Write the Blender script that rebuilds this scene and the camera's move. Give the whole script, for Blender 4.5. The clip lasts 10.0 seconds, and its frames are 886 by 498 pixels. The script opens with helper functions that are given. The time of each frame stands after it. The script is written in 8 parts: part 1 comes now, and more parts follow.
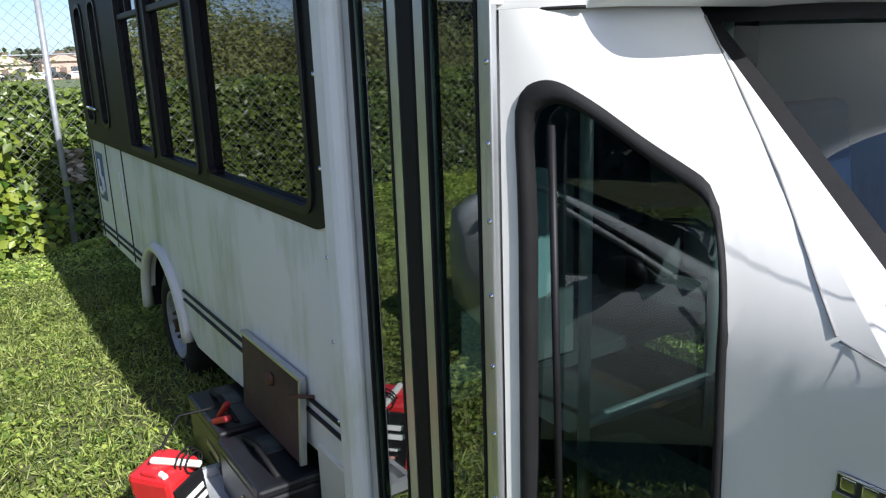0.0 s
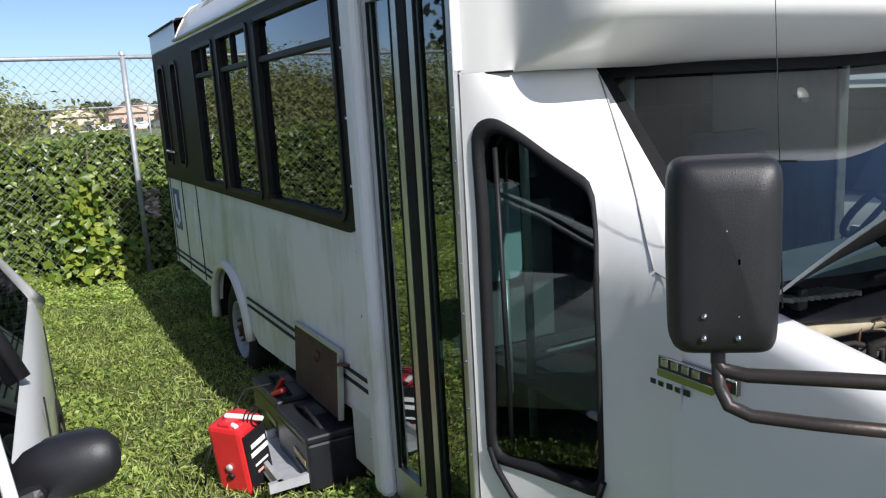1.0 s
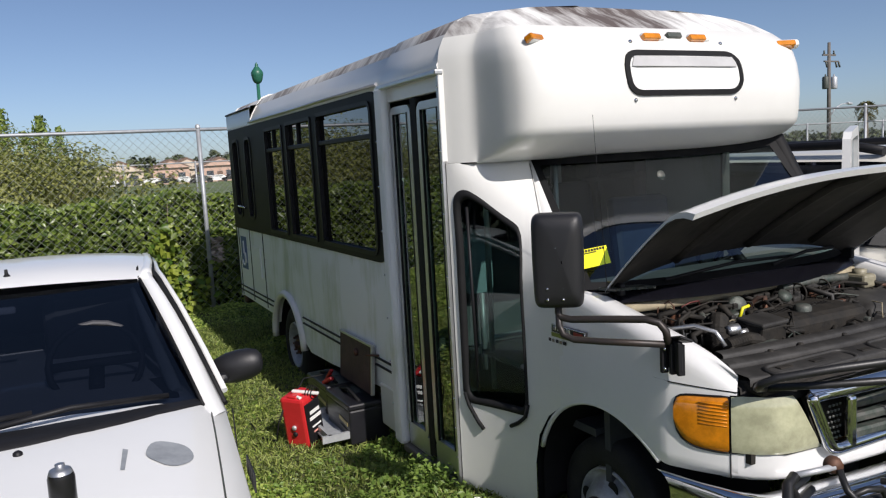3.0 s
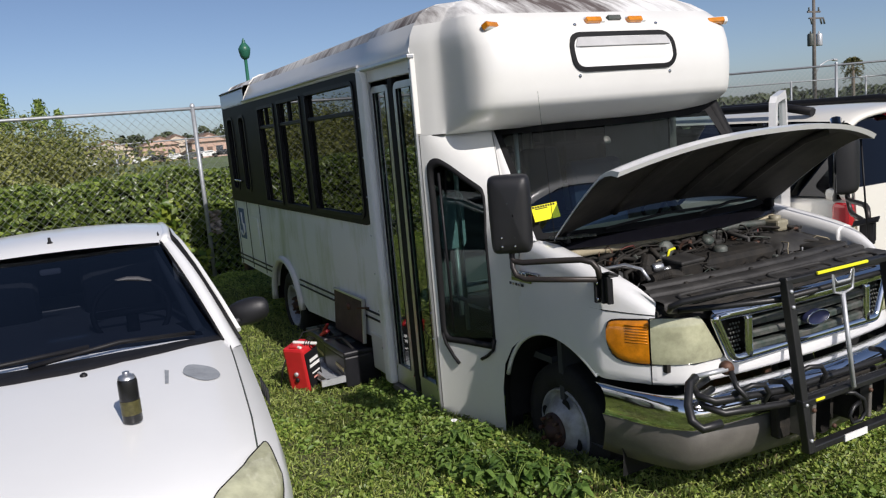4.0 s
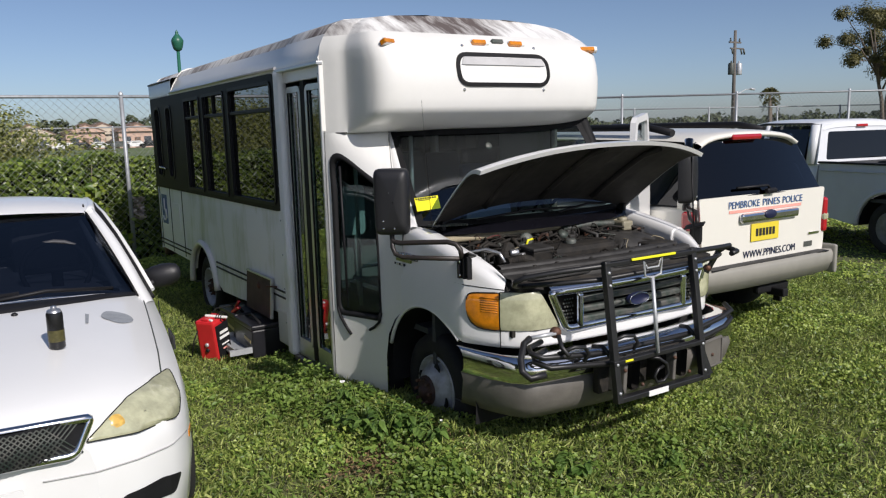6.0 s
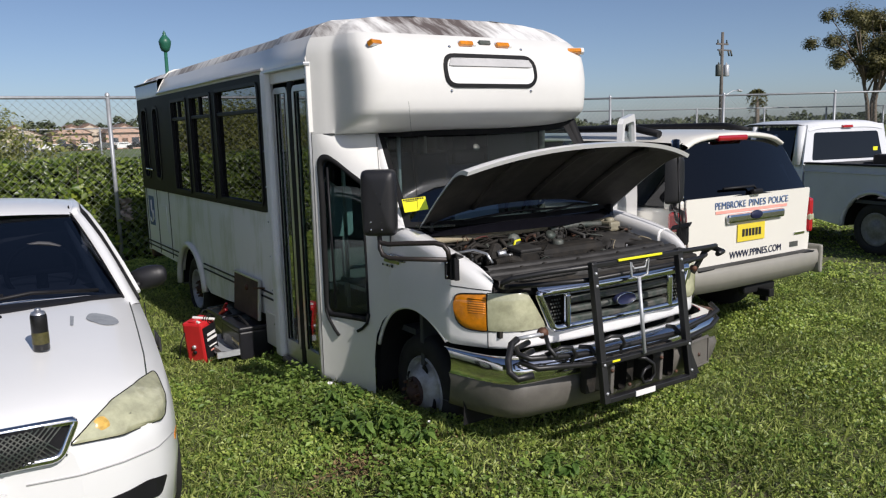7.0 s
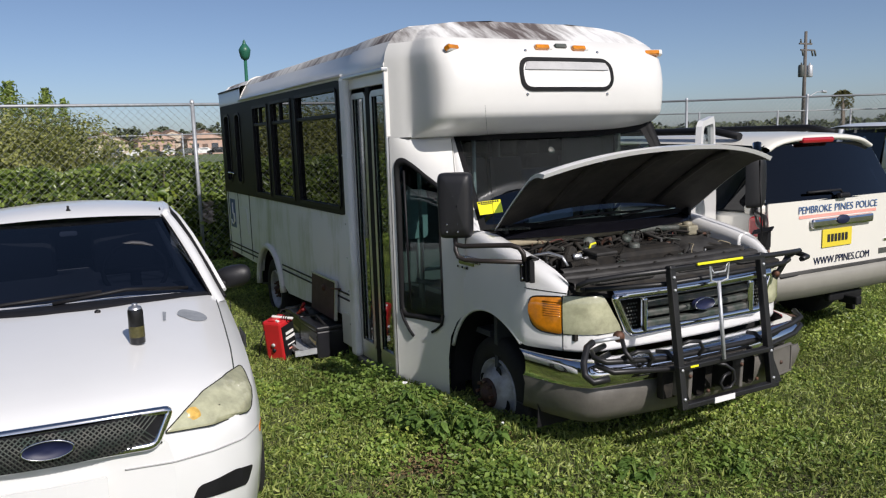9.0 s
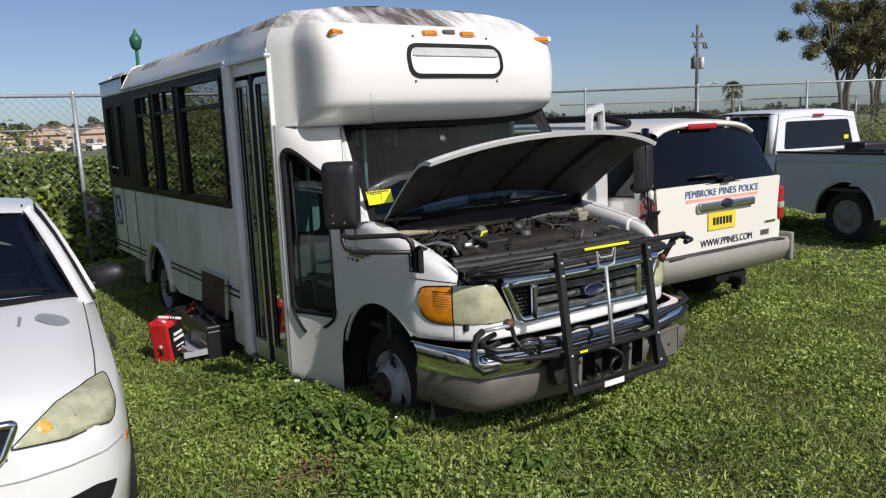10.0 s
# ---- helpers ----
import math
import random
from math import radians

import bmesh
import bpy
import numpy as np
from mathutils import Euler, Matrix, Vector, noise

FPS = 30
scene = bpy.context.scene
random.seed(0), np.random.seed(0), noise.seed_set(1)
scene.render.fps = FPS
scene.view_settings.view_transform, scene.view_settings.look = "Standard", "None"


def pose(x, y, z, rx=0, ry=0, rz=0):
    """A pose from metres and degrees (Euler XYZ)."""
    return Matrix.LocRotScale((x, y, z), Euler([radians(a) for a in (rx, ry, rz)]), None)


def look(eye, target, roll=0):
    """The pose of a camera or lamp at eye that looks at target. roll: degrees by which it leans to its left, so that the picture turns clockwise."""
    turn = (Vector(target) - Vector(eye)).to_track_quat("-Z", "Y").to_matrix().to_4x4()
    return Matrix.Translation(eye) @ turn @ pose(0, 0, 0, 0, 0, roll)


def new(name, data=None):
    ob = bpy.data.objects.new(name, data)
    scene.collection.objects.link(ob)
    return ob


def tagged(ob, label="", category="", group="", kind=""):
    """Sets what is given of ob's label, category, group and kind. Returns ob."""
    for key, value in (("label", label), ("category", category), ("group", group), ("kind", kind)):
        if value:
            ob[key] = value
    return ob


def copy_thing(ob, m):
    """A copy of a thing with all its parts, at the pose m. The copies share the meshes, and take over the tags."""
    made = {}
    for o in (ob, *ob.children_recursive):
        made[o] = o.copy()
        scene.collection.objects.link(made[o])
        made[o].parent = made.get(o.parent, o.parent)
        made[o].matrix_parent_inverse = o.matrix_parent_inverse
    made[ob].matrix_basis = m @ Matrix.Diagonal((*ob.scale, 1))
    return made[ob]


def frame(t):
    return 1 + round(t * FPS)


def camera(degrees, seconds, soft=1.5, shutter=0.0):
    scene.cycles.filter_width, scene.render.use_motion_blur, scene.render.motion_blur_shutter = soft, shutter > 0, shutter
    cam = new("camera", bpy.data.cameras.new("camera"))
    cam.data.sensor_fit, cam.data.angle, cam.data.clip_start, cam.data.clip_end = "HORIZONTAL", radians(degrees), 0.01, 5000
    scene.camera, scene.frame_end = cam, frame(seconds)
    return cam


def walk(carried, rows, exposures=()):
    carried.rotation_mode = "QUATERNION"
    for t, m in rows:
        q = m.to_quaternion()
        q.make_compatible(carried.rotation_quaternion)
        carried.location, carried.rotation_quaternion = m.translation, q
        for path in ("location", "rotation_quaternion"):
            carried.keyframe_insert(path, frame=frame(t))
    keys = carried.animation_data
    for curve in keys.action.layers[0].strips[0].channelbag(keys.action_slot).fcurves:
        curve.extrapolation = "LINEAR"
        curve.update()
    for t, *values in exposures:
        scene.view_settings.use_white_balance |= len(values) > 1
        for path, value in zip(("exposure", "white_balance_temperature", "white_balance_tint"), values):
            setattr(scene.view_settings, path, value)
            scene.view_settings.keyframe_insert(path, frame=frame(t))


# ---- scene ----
cam = camera(60.0, 10.0, soft=1.2)
PATH = [
    (0, (1.266, 0.918, 1.892), (2.311, 2.552, 1.402), -2.1),
    (0.5, (1.147, 0.427, 1.895), (2.081, 2.14, 1.455), -3.3),
    (1, (0.981, 0.069, 1.894), (1.929, 1.79, 1.518), -3.3),
    (1.5, (0.755, -0.336, 1.911), (1.728, 1.39, 1.642), -1.4),
    (2, (0.672, -0.735, 1.979), (1.587, 1.02, 1.695), -4.1),
    (2.2, (0.592, -0.891, 1.987), (1.532, 0.857, 1.743), -4.2),
    (3.3, (0.29, -1.71, 2.034), (1.143, 0.083, 1.795), -2.9),
    (3.5, (0.251, -1.836, 2.062), (1.039, -0.019, 1.781), -4.1),
    (4, (0.14, -2.155, 2.023), (1.035, -0.393, 1.71), -5.0),
    (4.5, (0.063, -2.428, 2.039), (1.046, -0.719, 1.704), -2.8),
    (5, (0.039, -2.728, 2.013), (1.0, -1.022, 1.607), 0.4),
    (5.5, (0.036, -2.861, 1.994), (1.045, -1.164, 1.68), -1.8),
    (6, (0.006, -2.935, 1.982), (1.057, -1.262, 1.674), -1.6),
    (6.2, (0.015, -2.936, 1.972), (1.097, -1.286, 1.646), -1.2),
    (7.3, (0.015, -2.951, 1.983), (1.072, -1.278, 1.694), -2.1),
    (7.5, (0.012, -2.955, 1.968), (1.03, -1.255, 1.694), -2.1),
    (8, (-0.024, -2.95, 1.975), (0.896, -1.199, 1.68), -2.5),
    (8.5, (-0.049, -2.998, 1.981), (0.835, -1.224, 1.716), -2.7),
    (9, (-0.039, -2.966, 1.975), (0.881, -1.213, 1.686), -1.9),
    (9.5, (0.026, -2.974, 1.959), (1.044, -1.276, 1.675), -2.0),
    (10, (0.14, -2.934, 1.941), (1.254, -1.303, 1.624), -2.4),
]
EXPOSURE = [(0.0, 1.0, 6150, 11), (0.5, 0.93, 6200, 11), (1.0, 0.76, 6250, 11), (1.5, 0.57, 6300, 12), (2.0, 0.41, 6400, 12), (3.5, 0.15, 6500, 13), (5.0, 0.1, 6500, 13), (10.0, 0.1, 6500, 13)]
walk(cam, [(t, look(eye, target, roll)) for t, eye, target, roll in PATH], EXPOSURE)

# ---- world and light ----
SUN_DIR = Vector((0.12, -1.27, 1.0)).normalized()
world = bpy.data.worlds.new("sky")
scene.world = world
world.use_nodes = True
wn = world.node_tree
sky = wn.nodes.new("ShaderNodeTexSky")
sky.sky_type = "NISHITA"
sky.sun_disc = False
sky.sun_elevation = math.asin(SUN_DIR.z)
sky.sun_rotation = math.atan2(SUN_DIR.x, SUN_DIR.y)
sky.altitude = 0.0
sky.air_density = 0.62
sky.dust_density = 0.9
sky.ozone_density = 1.8
wn.links.new(sky.outputs[0], wn.nodes["Background"].inputs[0])
wn.nodes["Background"].inputs[1].default_value = 0.090
sun = new("sun", bpy.data.lights.new("sun", "SUN"))
sun.data.energy = 3.95
sun.data.angle = radians(0.55)
sun.data.color = (1.0, 0.955, 0.90)
sun.matrix_world = look(SUN_DIR * 60, (0, 0, 0))


# ---- materials ----
def mat(name, color, rough=0.5, metal=0.0, vary=0.0, scale=6.0, bump=0.0, bump_scale=60.0, dark=None, coat=0.0, spec=0.5,
        rand=0.0, island=0.0, hue=None):
    m = bpy.data.materials.new(name)
    m.use_nodes = True
    nt = m.node_tree
    p = nt.nodes["Principled BSDF"]
    p.inputs["Base Color"].default_value = (*color, 1)
    p.inputs["Roughness"].default_value = rough
    p.inputs["Metallic"].default_value = metal
    p.inputs["Specular IOR Level"].default_value = spec
    if coat:
        p.inputs["Coat Weight"].default_value = coat
        p.inputs["Coat Roughness"].default_value = 0.06
    tc = nt.nodes.new("ShaderNodeTexCoord")
    col = None
    if vary or dark:
        n1 = nt.nodes.new("ShaderNodeTexNoise")
        n1.inputs["Scale"].default_value = scale
        n1.inputs["Detail"].default_value = 6
        n1.inputs["Roughness"].default_value = 0.65
        nt.links.new(tc.outputs["Object"], n1.inputs["Vector"])
        ramp = nt.nodes.new("ShaderNodeValToRGB")
        ramp.color_ramp.elements[0].position = 0.35
        ramp.color_ramp.elements[1].position = 0.68
        d = dark or tuple(c * (1 - vary) for c in color)
        ramp.color_ramp.elements[0].color = (*d, 1)
        ramp.color_ramp.elements[1].color = (*color, 1)
        nt.links.new(n1.outputs["Fac"], ramp.inputs[0])
        col = ramp.outputs[0]
    if rand or island:
        src = None
        if island:
            g = nt.nodes.new("ShaderNodeNewGeometry")
            src = g.outputs["Random Per Island"]
        else:
            g = nt.nodes.new("ShaderNodeObjectInfo")
            src = g.outputs["Random"]
        r2 = nt.nodes.new("ShaderNodeValToRGB")
        a = rand or island
        h = hue or color
        r2.color_ramp.elements[0].color = (*[c * (1 - a) for c in color], 1)
        r2.color_ramp.elements[1].color = (*[min(1, c * (1 + a)) for c in h], 1)
        nt.links.new(src, r2.inputs[0])
        if col is None:
            col = r2.outputs[0]
        else:
            mx = nt.nodes.new("ShaderNodeMix")
            mx.data_type = "RGBA"
            mx.inputs[0].default_value = 0.5
            nt.links.new(col, mx.inputs[6])
            nt.links.new(r2.outputs[0], mx.inputs[7])
            col = mx.outputs[2]
    if col is not None:
        nt.links.new(col, p.inputs["Base Color"])
    if bump:
        n2 = nt.nodes.new("ShaderNodeTexNoise")
        n2.inputs["Scale"].default_value = bump_scale
        n2.inputs["Detail"].default_value = 4
        nt.links.new(tc.outputs["Object"], n2.inputs["Vector"])
        b = nt.nodes.new("ShaderNodeBump")
        b.inputs["Strength"].default_value = bump
        b.inputs["Distance"].default_value = 0.01
        nt.links.new(n2.outputs["Fac"], b.inputs["Height"])
        nt.links.new(b.outputs[0], p.inputs["Normal"])
    return m


def glass_mat(name, color, through_amount, rough=0.02, mirror_min=0.08):
    """Tinted glazing: a mirror-like sheet that lets part of the light pass."""
    m = bpy.data.materials.new(name)
    m.use_nodes = True
    nt = m.node_tree
    nt.nodes.remove(nt.nodes["Principled BSDF"])
    out = nt.nodes["Material Output"]
    tr = nt.nodes.new("ShaderNodeBsdfTransparent")
    tr.inputs[0].default_value = (*[c * through_amount for c in color], 1)
    gl = nt.nodes.new("ShaderNodeBsdfGlossy")
    gl.inputs["Roughness"].default_value = rough
    gl.inputs["Color"].default_value = (0.95, 0.97, 1.0, 1)
    lw = nt.nodes.new("ShaderNodeLayerWeight")
    lw.inputs[0].default_value = 0.5
    pw = nt.nodes.new("ShaderNodeMath")
    pw.operation = "POWER"
    pw.inputs[1].default_value = 4.0
    nt.links.new(lw.outputs["Facing"], pw.inputs[0])
    fr = nt.nodes.new("ShaderNodeMapRange")
    fr.inputs[3].default_value, fr.inputs[4].default_value = mirror_min, 1.0
    nt.links.new(pw.outputs[0], fr.inputs[0])
    mx = nt.nodes.new("ShaderNodeMixShader")
    nt.links.new(fr.outputs[0], mx.inputs[0])
    nt.links.new(tr.outputs[0], mx.inputs[1])
    nt.links.new(gl.outputs[0], mx.inputs[2])
    nt.links.new(mx.outputs[0], out.inputs[0])
    return m


def grime_mat(name, base, stain, axis_scale, scale, lo, hi, rough=0.35, stain_rough=0.8, extra=None, coat=0.0):
    """Paint with stains stretched along one axis (streaks), at two scales."""
    m = bpy.data.materials.new(name)
    m.use_nodes = True
    nt = m.node_tree
    p = nt.nodes["Principled BSDF"]
    tc = nt.nodes.new("ShaderNodeTexCoord")
    mp = nt.nodes.new("ShaderNodeMapping")
    mp.inputs["Scale"].default_value = axis_scale
    nt.links.new(tc.outputs["Object"], mp.inputs[0])
    n1 = nt.nodes.new("ShaderNodeTexNoise")
    n1.inputs["Scale"].default_value = scale
    n1.inputs["Detail"].default_value = 8
    n1.inputs["Roughness"].default_value = 0.7
    nt.links.new(mp.outputs[0], n1.inputs["Vector"])
    n2 = nt.nodes.new("ShaderNodeTexNoise")
    n2.inputs["Scale"].default_value = 1.1
    n2.inputs["Detail"].default_value = 3
    nt.links.new(tc.outputs["Object"], n2.inputs["Vector"])
    add = nt.nodes.new("ShaderNodeMath")
    add.operation = "ADD"
    nt.links.new(n1.outputs["Fac"], add.inputs[0])
    nt.links.new(n2.outputs["Fac"], add.inputs[1])
    rg = nt.nodes.new("ShaderNodeMapRange")
    rg.inputs[1].default_value, rg.inputs[2].default_value = lo, hi
    nt.links.new(add.outputs[0], rg.inputs[0])
    mx = nt.nodes.new("ShaderNodeMix")
    mx.data_type = "RGBA"
    mx.inputs[6].default_value = (*base, 1)
    mx.inputs[7].default_value = (*stain, 1)
    nt.links.new(rg.outputs[0], mx.inputs[0])
    nt.links.new(mx.outputs[2], p.inputs["Base Color"])
    r = nt.nodes.new("ShaderNodeMapRange")
    r.inputs[3].default_value, r.inputs[4].default_value = rough, stain_rough
    nt.links.new(rg.outputs[0], r.inputs[0])
    nt.links.new(r.outputs[0], p.inputs["Roughness"])
    if coat:
        p.inputs["Coat Weight"].default_value = coat
    b = nt.nodes.new("ShaderNodeBump")
    b.inputs["Strength"].default_value = 0.06
    b.inputs["Distance"].default_value = 0.02
    nt.links.new(n2.outputs["Fac"], b.inputs["Height"])
    nt.links.new(b.outputs[0], p.inputs["Normal"])
    return m


BUS_WHITE = mat("cap_gelcoat", (0.765, 0.76, 0.725), 0.32, vary=0.07, scale=1.7, bump=0.03, bump_scale=9, coat=0.25)
BUS_SIDE = grime_mat("side_paint", (0.84, 0.85, 0.85), (0.48, 0.53, 0.33), (2.6, 2.6, 0.55), 1.3, 1.02, 1.34, 0.4, 0.75)
BUS_ROOF = grime_mat("roof_grime", (0.66, 0.65, 0.62), (0.10, 0.08, 0.08), (0.9, 6.0, 1.0), 1.6, 0.82, 1.12, 0.5, 0.9)
CAP_ROOF = grime_mat("cap_roof_grime", (0.78, 0.775, 0.75), (0.10, 0.08, 0.075), (6.0, 0.9, 1.5), 1.4, 0.88, 1.18, 0.5, 0.9)
VAN_WHITE = mat("van_paint", (0.77, 0.77, 0.76), 0.3, vary=0.05, scale=2.5, coat=0.5)
CAR_WHITE = mat("car_paint", (0.78, 0.785, 0.775), 0.28, vary=0.03, scale=2.0, coat=0.6)
SUV_WHITE = mat("suv_paint", (0.76, 0.74, 0.67), 0.28, vary=0.03, scale=2.0, coat=0.5)
# the truck's white with the bed side's bluish shade put into the colour
BED_SHADE = mat("truck_bed_shade", (0.56, 0.58, 0.62), 0.35, vary=0.10, scale=1.5, coat=0.4)
TRUCK_WHITE = mat("truck_paint", (0.72, 0.74, 0.76), 0.3, vary=0.06, scale=2.0, coat=0.4)
BLACK_TRIM = mat("black_trim", (0.014, 0.014, 0.016), 0.5, vary=0.3, scale=12, bump=0.05, bump_scale=200, spec=0.25)
BLACK_RUBBER = mat("black_rubber", (0.014, 0.014, 0.015), 0.65, vary=0.3, scale=9, bump=0.1, bump_scale=120, spec=0.2)
TYRE = mat("tyre_rubber", (0.022, 0.021, 0.02), 0.85, vary=0.4, scale=7, bump=0.3, bump_scale=90)
PLASTIC = mat("textured_plastic", (0.013, 0.013, 0.015), 0.46, vary=0.2, scale=5, bump=0.12, bump_scale=420)
STRIP_BLACK = mat("window_band_paint", (0.012, 0.012, 0.013), 0.55, vary=0.2, scale=3, spec=0.2)
ALU = mat("aluminium", (0.62, 0.63, 0.64), 0.36, 0.9, vary=0.12, scale=7)
CHROME = mat("chrome", (0.80, 0.81, 0.83), 0.09, 1.0, vary=0.08, scale=10, bump=0.02, bump_scale=14)
GALV = mat("dull_galvanised", (0.40, 0.42, 0.44), 0.5, 0.4, vary=0.25, scale=12)
STEEL = mat("galvanised_steel", (0.58, 0.60, 0.62), 0.45, 0.45, vary=0.22, scale=14)
RUST = mat("rusty_steel", (0.055, 0.05, 0.048), 0.6, 0.3, dark=(0.14, 0.055, 0.025), scale=7, bump=0.2, bump_scale=80)
GUARD_BLACK = mat("black_powder_coat", (0.02, 0.02, 0.021), 0.42, 0.1, vary=0.3, scale=9, bump=0.05, bump_scale=120)
BUMPER_GREY = mat("weathered_grey_bumper", (0.15, 0.14, 0.125), 0.5, vary=0.3, scale=5, bump=0.08, bump_scale=80)
AMBER = mat("amber_lens", (0.82, 0.28, 0.01), 0.14, coat=0.8, vary=0.4, scale=16)
RED_LENS = mat("red_lens", (0.42, 0.012, 0.02), 0.15, coat=0.8)
HAZY_LENS = mat("yellowed_headlight", (0.55, 0.55, 0.37), 0.14, vary=0.38, scale=11, coat=0.9)
RED_PAINT = mat("charger_red", (0.62, 0.025, 0.03), 0.35, vary=0.12, scale=8, coat=0.3)
BATTERY = mat("battery_black", (0.016, 0.016, 0.02), 0.35, vary=0.3, scale=11)
WOOD_BOARD = mat("bare_brown_hatch", (0.105, 0.06, 0.05), 0.7, dark=(0.05, 0.03, 0.028), scale=5, bump=0.2, bump_scale=60)
YELLOW = mat("yellow_label", (0.86, 0.80, 0.02), 0.5)
PLATE_YELLOW = mat("yellow_plate", (0.75, 0.60, 0.05), 0.4)
WHITE_PRINT = mat("white_print", (0.8, 0.8, 0.78), 0.5)
BLUE_PRINT = mat("blue_print", (0.06, 0.12, 0.27), 0.5)
NAVY_PRINT = mat("navy_print", (0.010, 0.014, 0.05), 0.5)
RED_PRINT = mat("faded_red_print", (0.80, 0.36, 0.30), 0.5)
BLACK_PRINT = mat("black_print", (0.02, 0.02, 0.022), 0.5)
GREEN_PRINT = mat("green_badge", (0.22, 0.26, 0.05), 0.4)
SEAT_BLUE = mat("blue_seat_vinyl", (0.022, 0.042, 0.105), 0.5, vary=0.25, scale=6)
GREY_CABIN = mat("grey_cabin", (0.20, 0.205, 0.21), 0.7, vary=0.2, scale=4)
DARK_CABIN = mat("dark_cabin", (0.06, 0.064, 0.07), 0.8, vary=0.2, scale=4)
ENGINE_BLACK = mat("engine_black", (0.014, 0.014, 0.014), 0.7, spec=0.2, dark=(0.034, 0.030, 0.025), scale=14, bump=0.2, bump_scale=90)
ENGINE_GREY = mat("engine_grey", (0.13, 0.125, 0.115), 0.55, 0.3, dark=(0.04, 0.06, 0.05), scale=16, bump=0.2, bump_scale=90)
SEAM_GREY = mat("seam_filler_grey", (0.30, 0.30, 0.30), 0.7, vary=0.3, scale=20)
ENGINE_TAN = mat("tan_cowl_seal", (0.42, 0.36, 0.24), 0.8, vary=0.35, scale=10)
DUSTY = mat("dusty_black_plastic", (0.045, 0.043, 0.040), 0.6, dark=(0.018, 0.017, 0.016), scale=9, bump=0.12, bump_scale=70)
HOOD_UNDER = mat("hood_underside", (0.045, 0.039, 0.034), 0.75, dark=(0.016, 0.014, 0.013), scale=5, bump=0.1, bump_scale=40)
WOOD_POLE = mat("weathered_pole_wood", (0.16, 0.145, 0.13), 0.9, vary=0.3, scale=3)
GREEN_LAMP = mat("green_lamp_paint", (0.02, 0.12, 0.075), 0.4)
CONCRETE = mat("pale_concrete", (0.42, 0.41, 0.38), 0.85, vary=0.2, scale=4, bump=0.2, bump_scale=60)
PEACH = mat("peach_stucco", (0.60, 0.41, 0.32), 0.9, vary=0.1, scale=1.0)
CREAM = mat("cream_stucco", (0.66, 0.56, 0.44), 0.9, vary=0.1, scale=1.0)
ROOF_TILE = mat("brown_roof_tile", (0.20, 0.13, 0.095), 0.85, vary=0.25, scale=2.0)
FAR_GLASS = mat("far_window", (0.05, 0.06, 0.075), 0.15)
BARK = mat("tree_bark", (0.22, 0.18, 0.14), 0.9, vary=0.4, scale=7, bump=0.5, bump_scale=30)
SIDE_GLASS = glass_mat("dark_side_glass", (0.55, 0.56, 0.50), 0.16)
DOOR_GLASS = glass_mat("green_door_glass", (0.62, 0.80, 0.72), 0.6, 0.02, 0.17)
CLEAR_GLASS = glass_mat("clear_glass", (0.85, 0.93, 0.90), 0.75)
CAR_GLASS = glass_mat("sedan_glass", (0.55, 0.62, 0.80), 0.20, 0.02, 0.055)
TINT_GLASS = glass_mat("navy_tint_glass", (0.30, 0.36, 0.55), 0.06, 0.02, 0.045)
ARM_STEEL = mat("dark_arm_steel", (0.03, 0.03, 0.032), 0.45, 0.4, dark=(0.045, 0.034, 0.028), scale=5, bump=0.1, bump_scale=90)


def leaf_mat(name, lo, hi, rough=0.45, trans=0.3):
    m = bpy.data.materials.new(name)
    m.use_nodes = True
    nt = m.node_tree
    p = nt.nodes["Principled BSDF"]
    g = nt.nodes.new("ShaderNodeNewGeometry")
    r = nt.nodes.new("ShaderNodeValToRGB")
    r.color_ramp.elements[0].color = (*lo, 1)
    r.color_ramp.elements[1].color = (*hi, 1)
    nt.links.new(g.outputs["Random Per Island"], r.inputs[0])
    n = nt.nodes.new("ShaderNodeTexNoise")
    n.inputs["Scale"].default_value = 1.3
    n.inputs["Detail"].default_value = 4
    tc = nt.nodes.new("ShaderNodeTexCoord")
    nt.links.new(tc.outputs["Object"], n.inputs["Vector"])
    hs = nt.nodes.new("ShaderNodeHueSaturation")
    mr = nt.nodes.new("ShaderNodeMapRange")
    mr.inputs[1].default_value, mr.inputs[2].default_value = 0.3, 0.7
    mr.inputs[3].default_value, mr.inputs[4].default_value = 0.72, 1.3
    nt.links.new(n.outputs["Fac"], mr.inputs[0])
    nt.links.new(mr.outputs[0], hs.inputs["Value"])
    nt.links.new(r.outputs[0], hs.inputs["Color"])
    nt.links.new(hs.outputs[0], p.inputs["Base Color"])
    p.inputs["Roughness"].default_value = rough
    t = nt.nodes.new("ShaderNodeBsdfTranslucent")
    nt.links.new(hs.outputs[0], t.inputs[0])
    mx = nt.nodes.new("ShaderNodeMixShader")
    mx.inputs[0].default_value = trans
    nt.links.new(p.outputs[0], mx.inputs[1])
    nt.links.new(t.outputs[0], mx.inputs[2])
    nt.links.new(mx.outputs[0], nt.nodes["Material Output"].inputs[0])
    return m


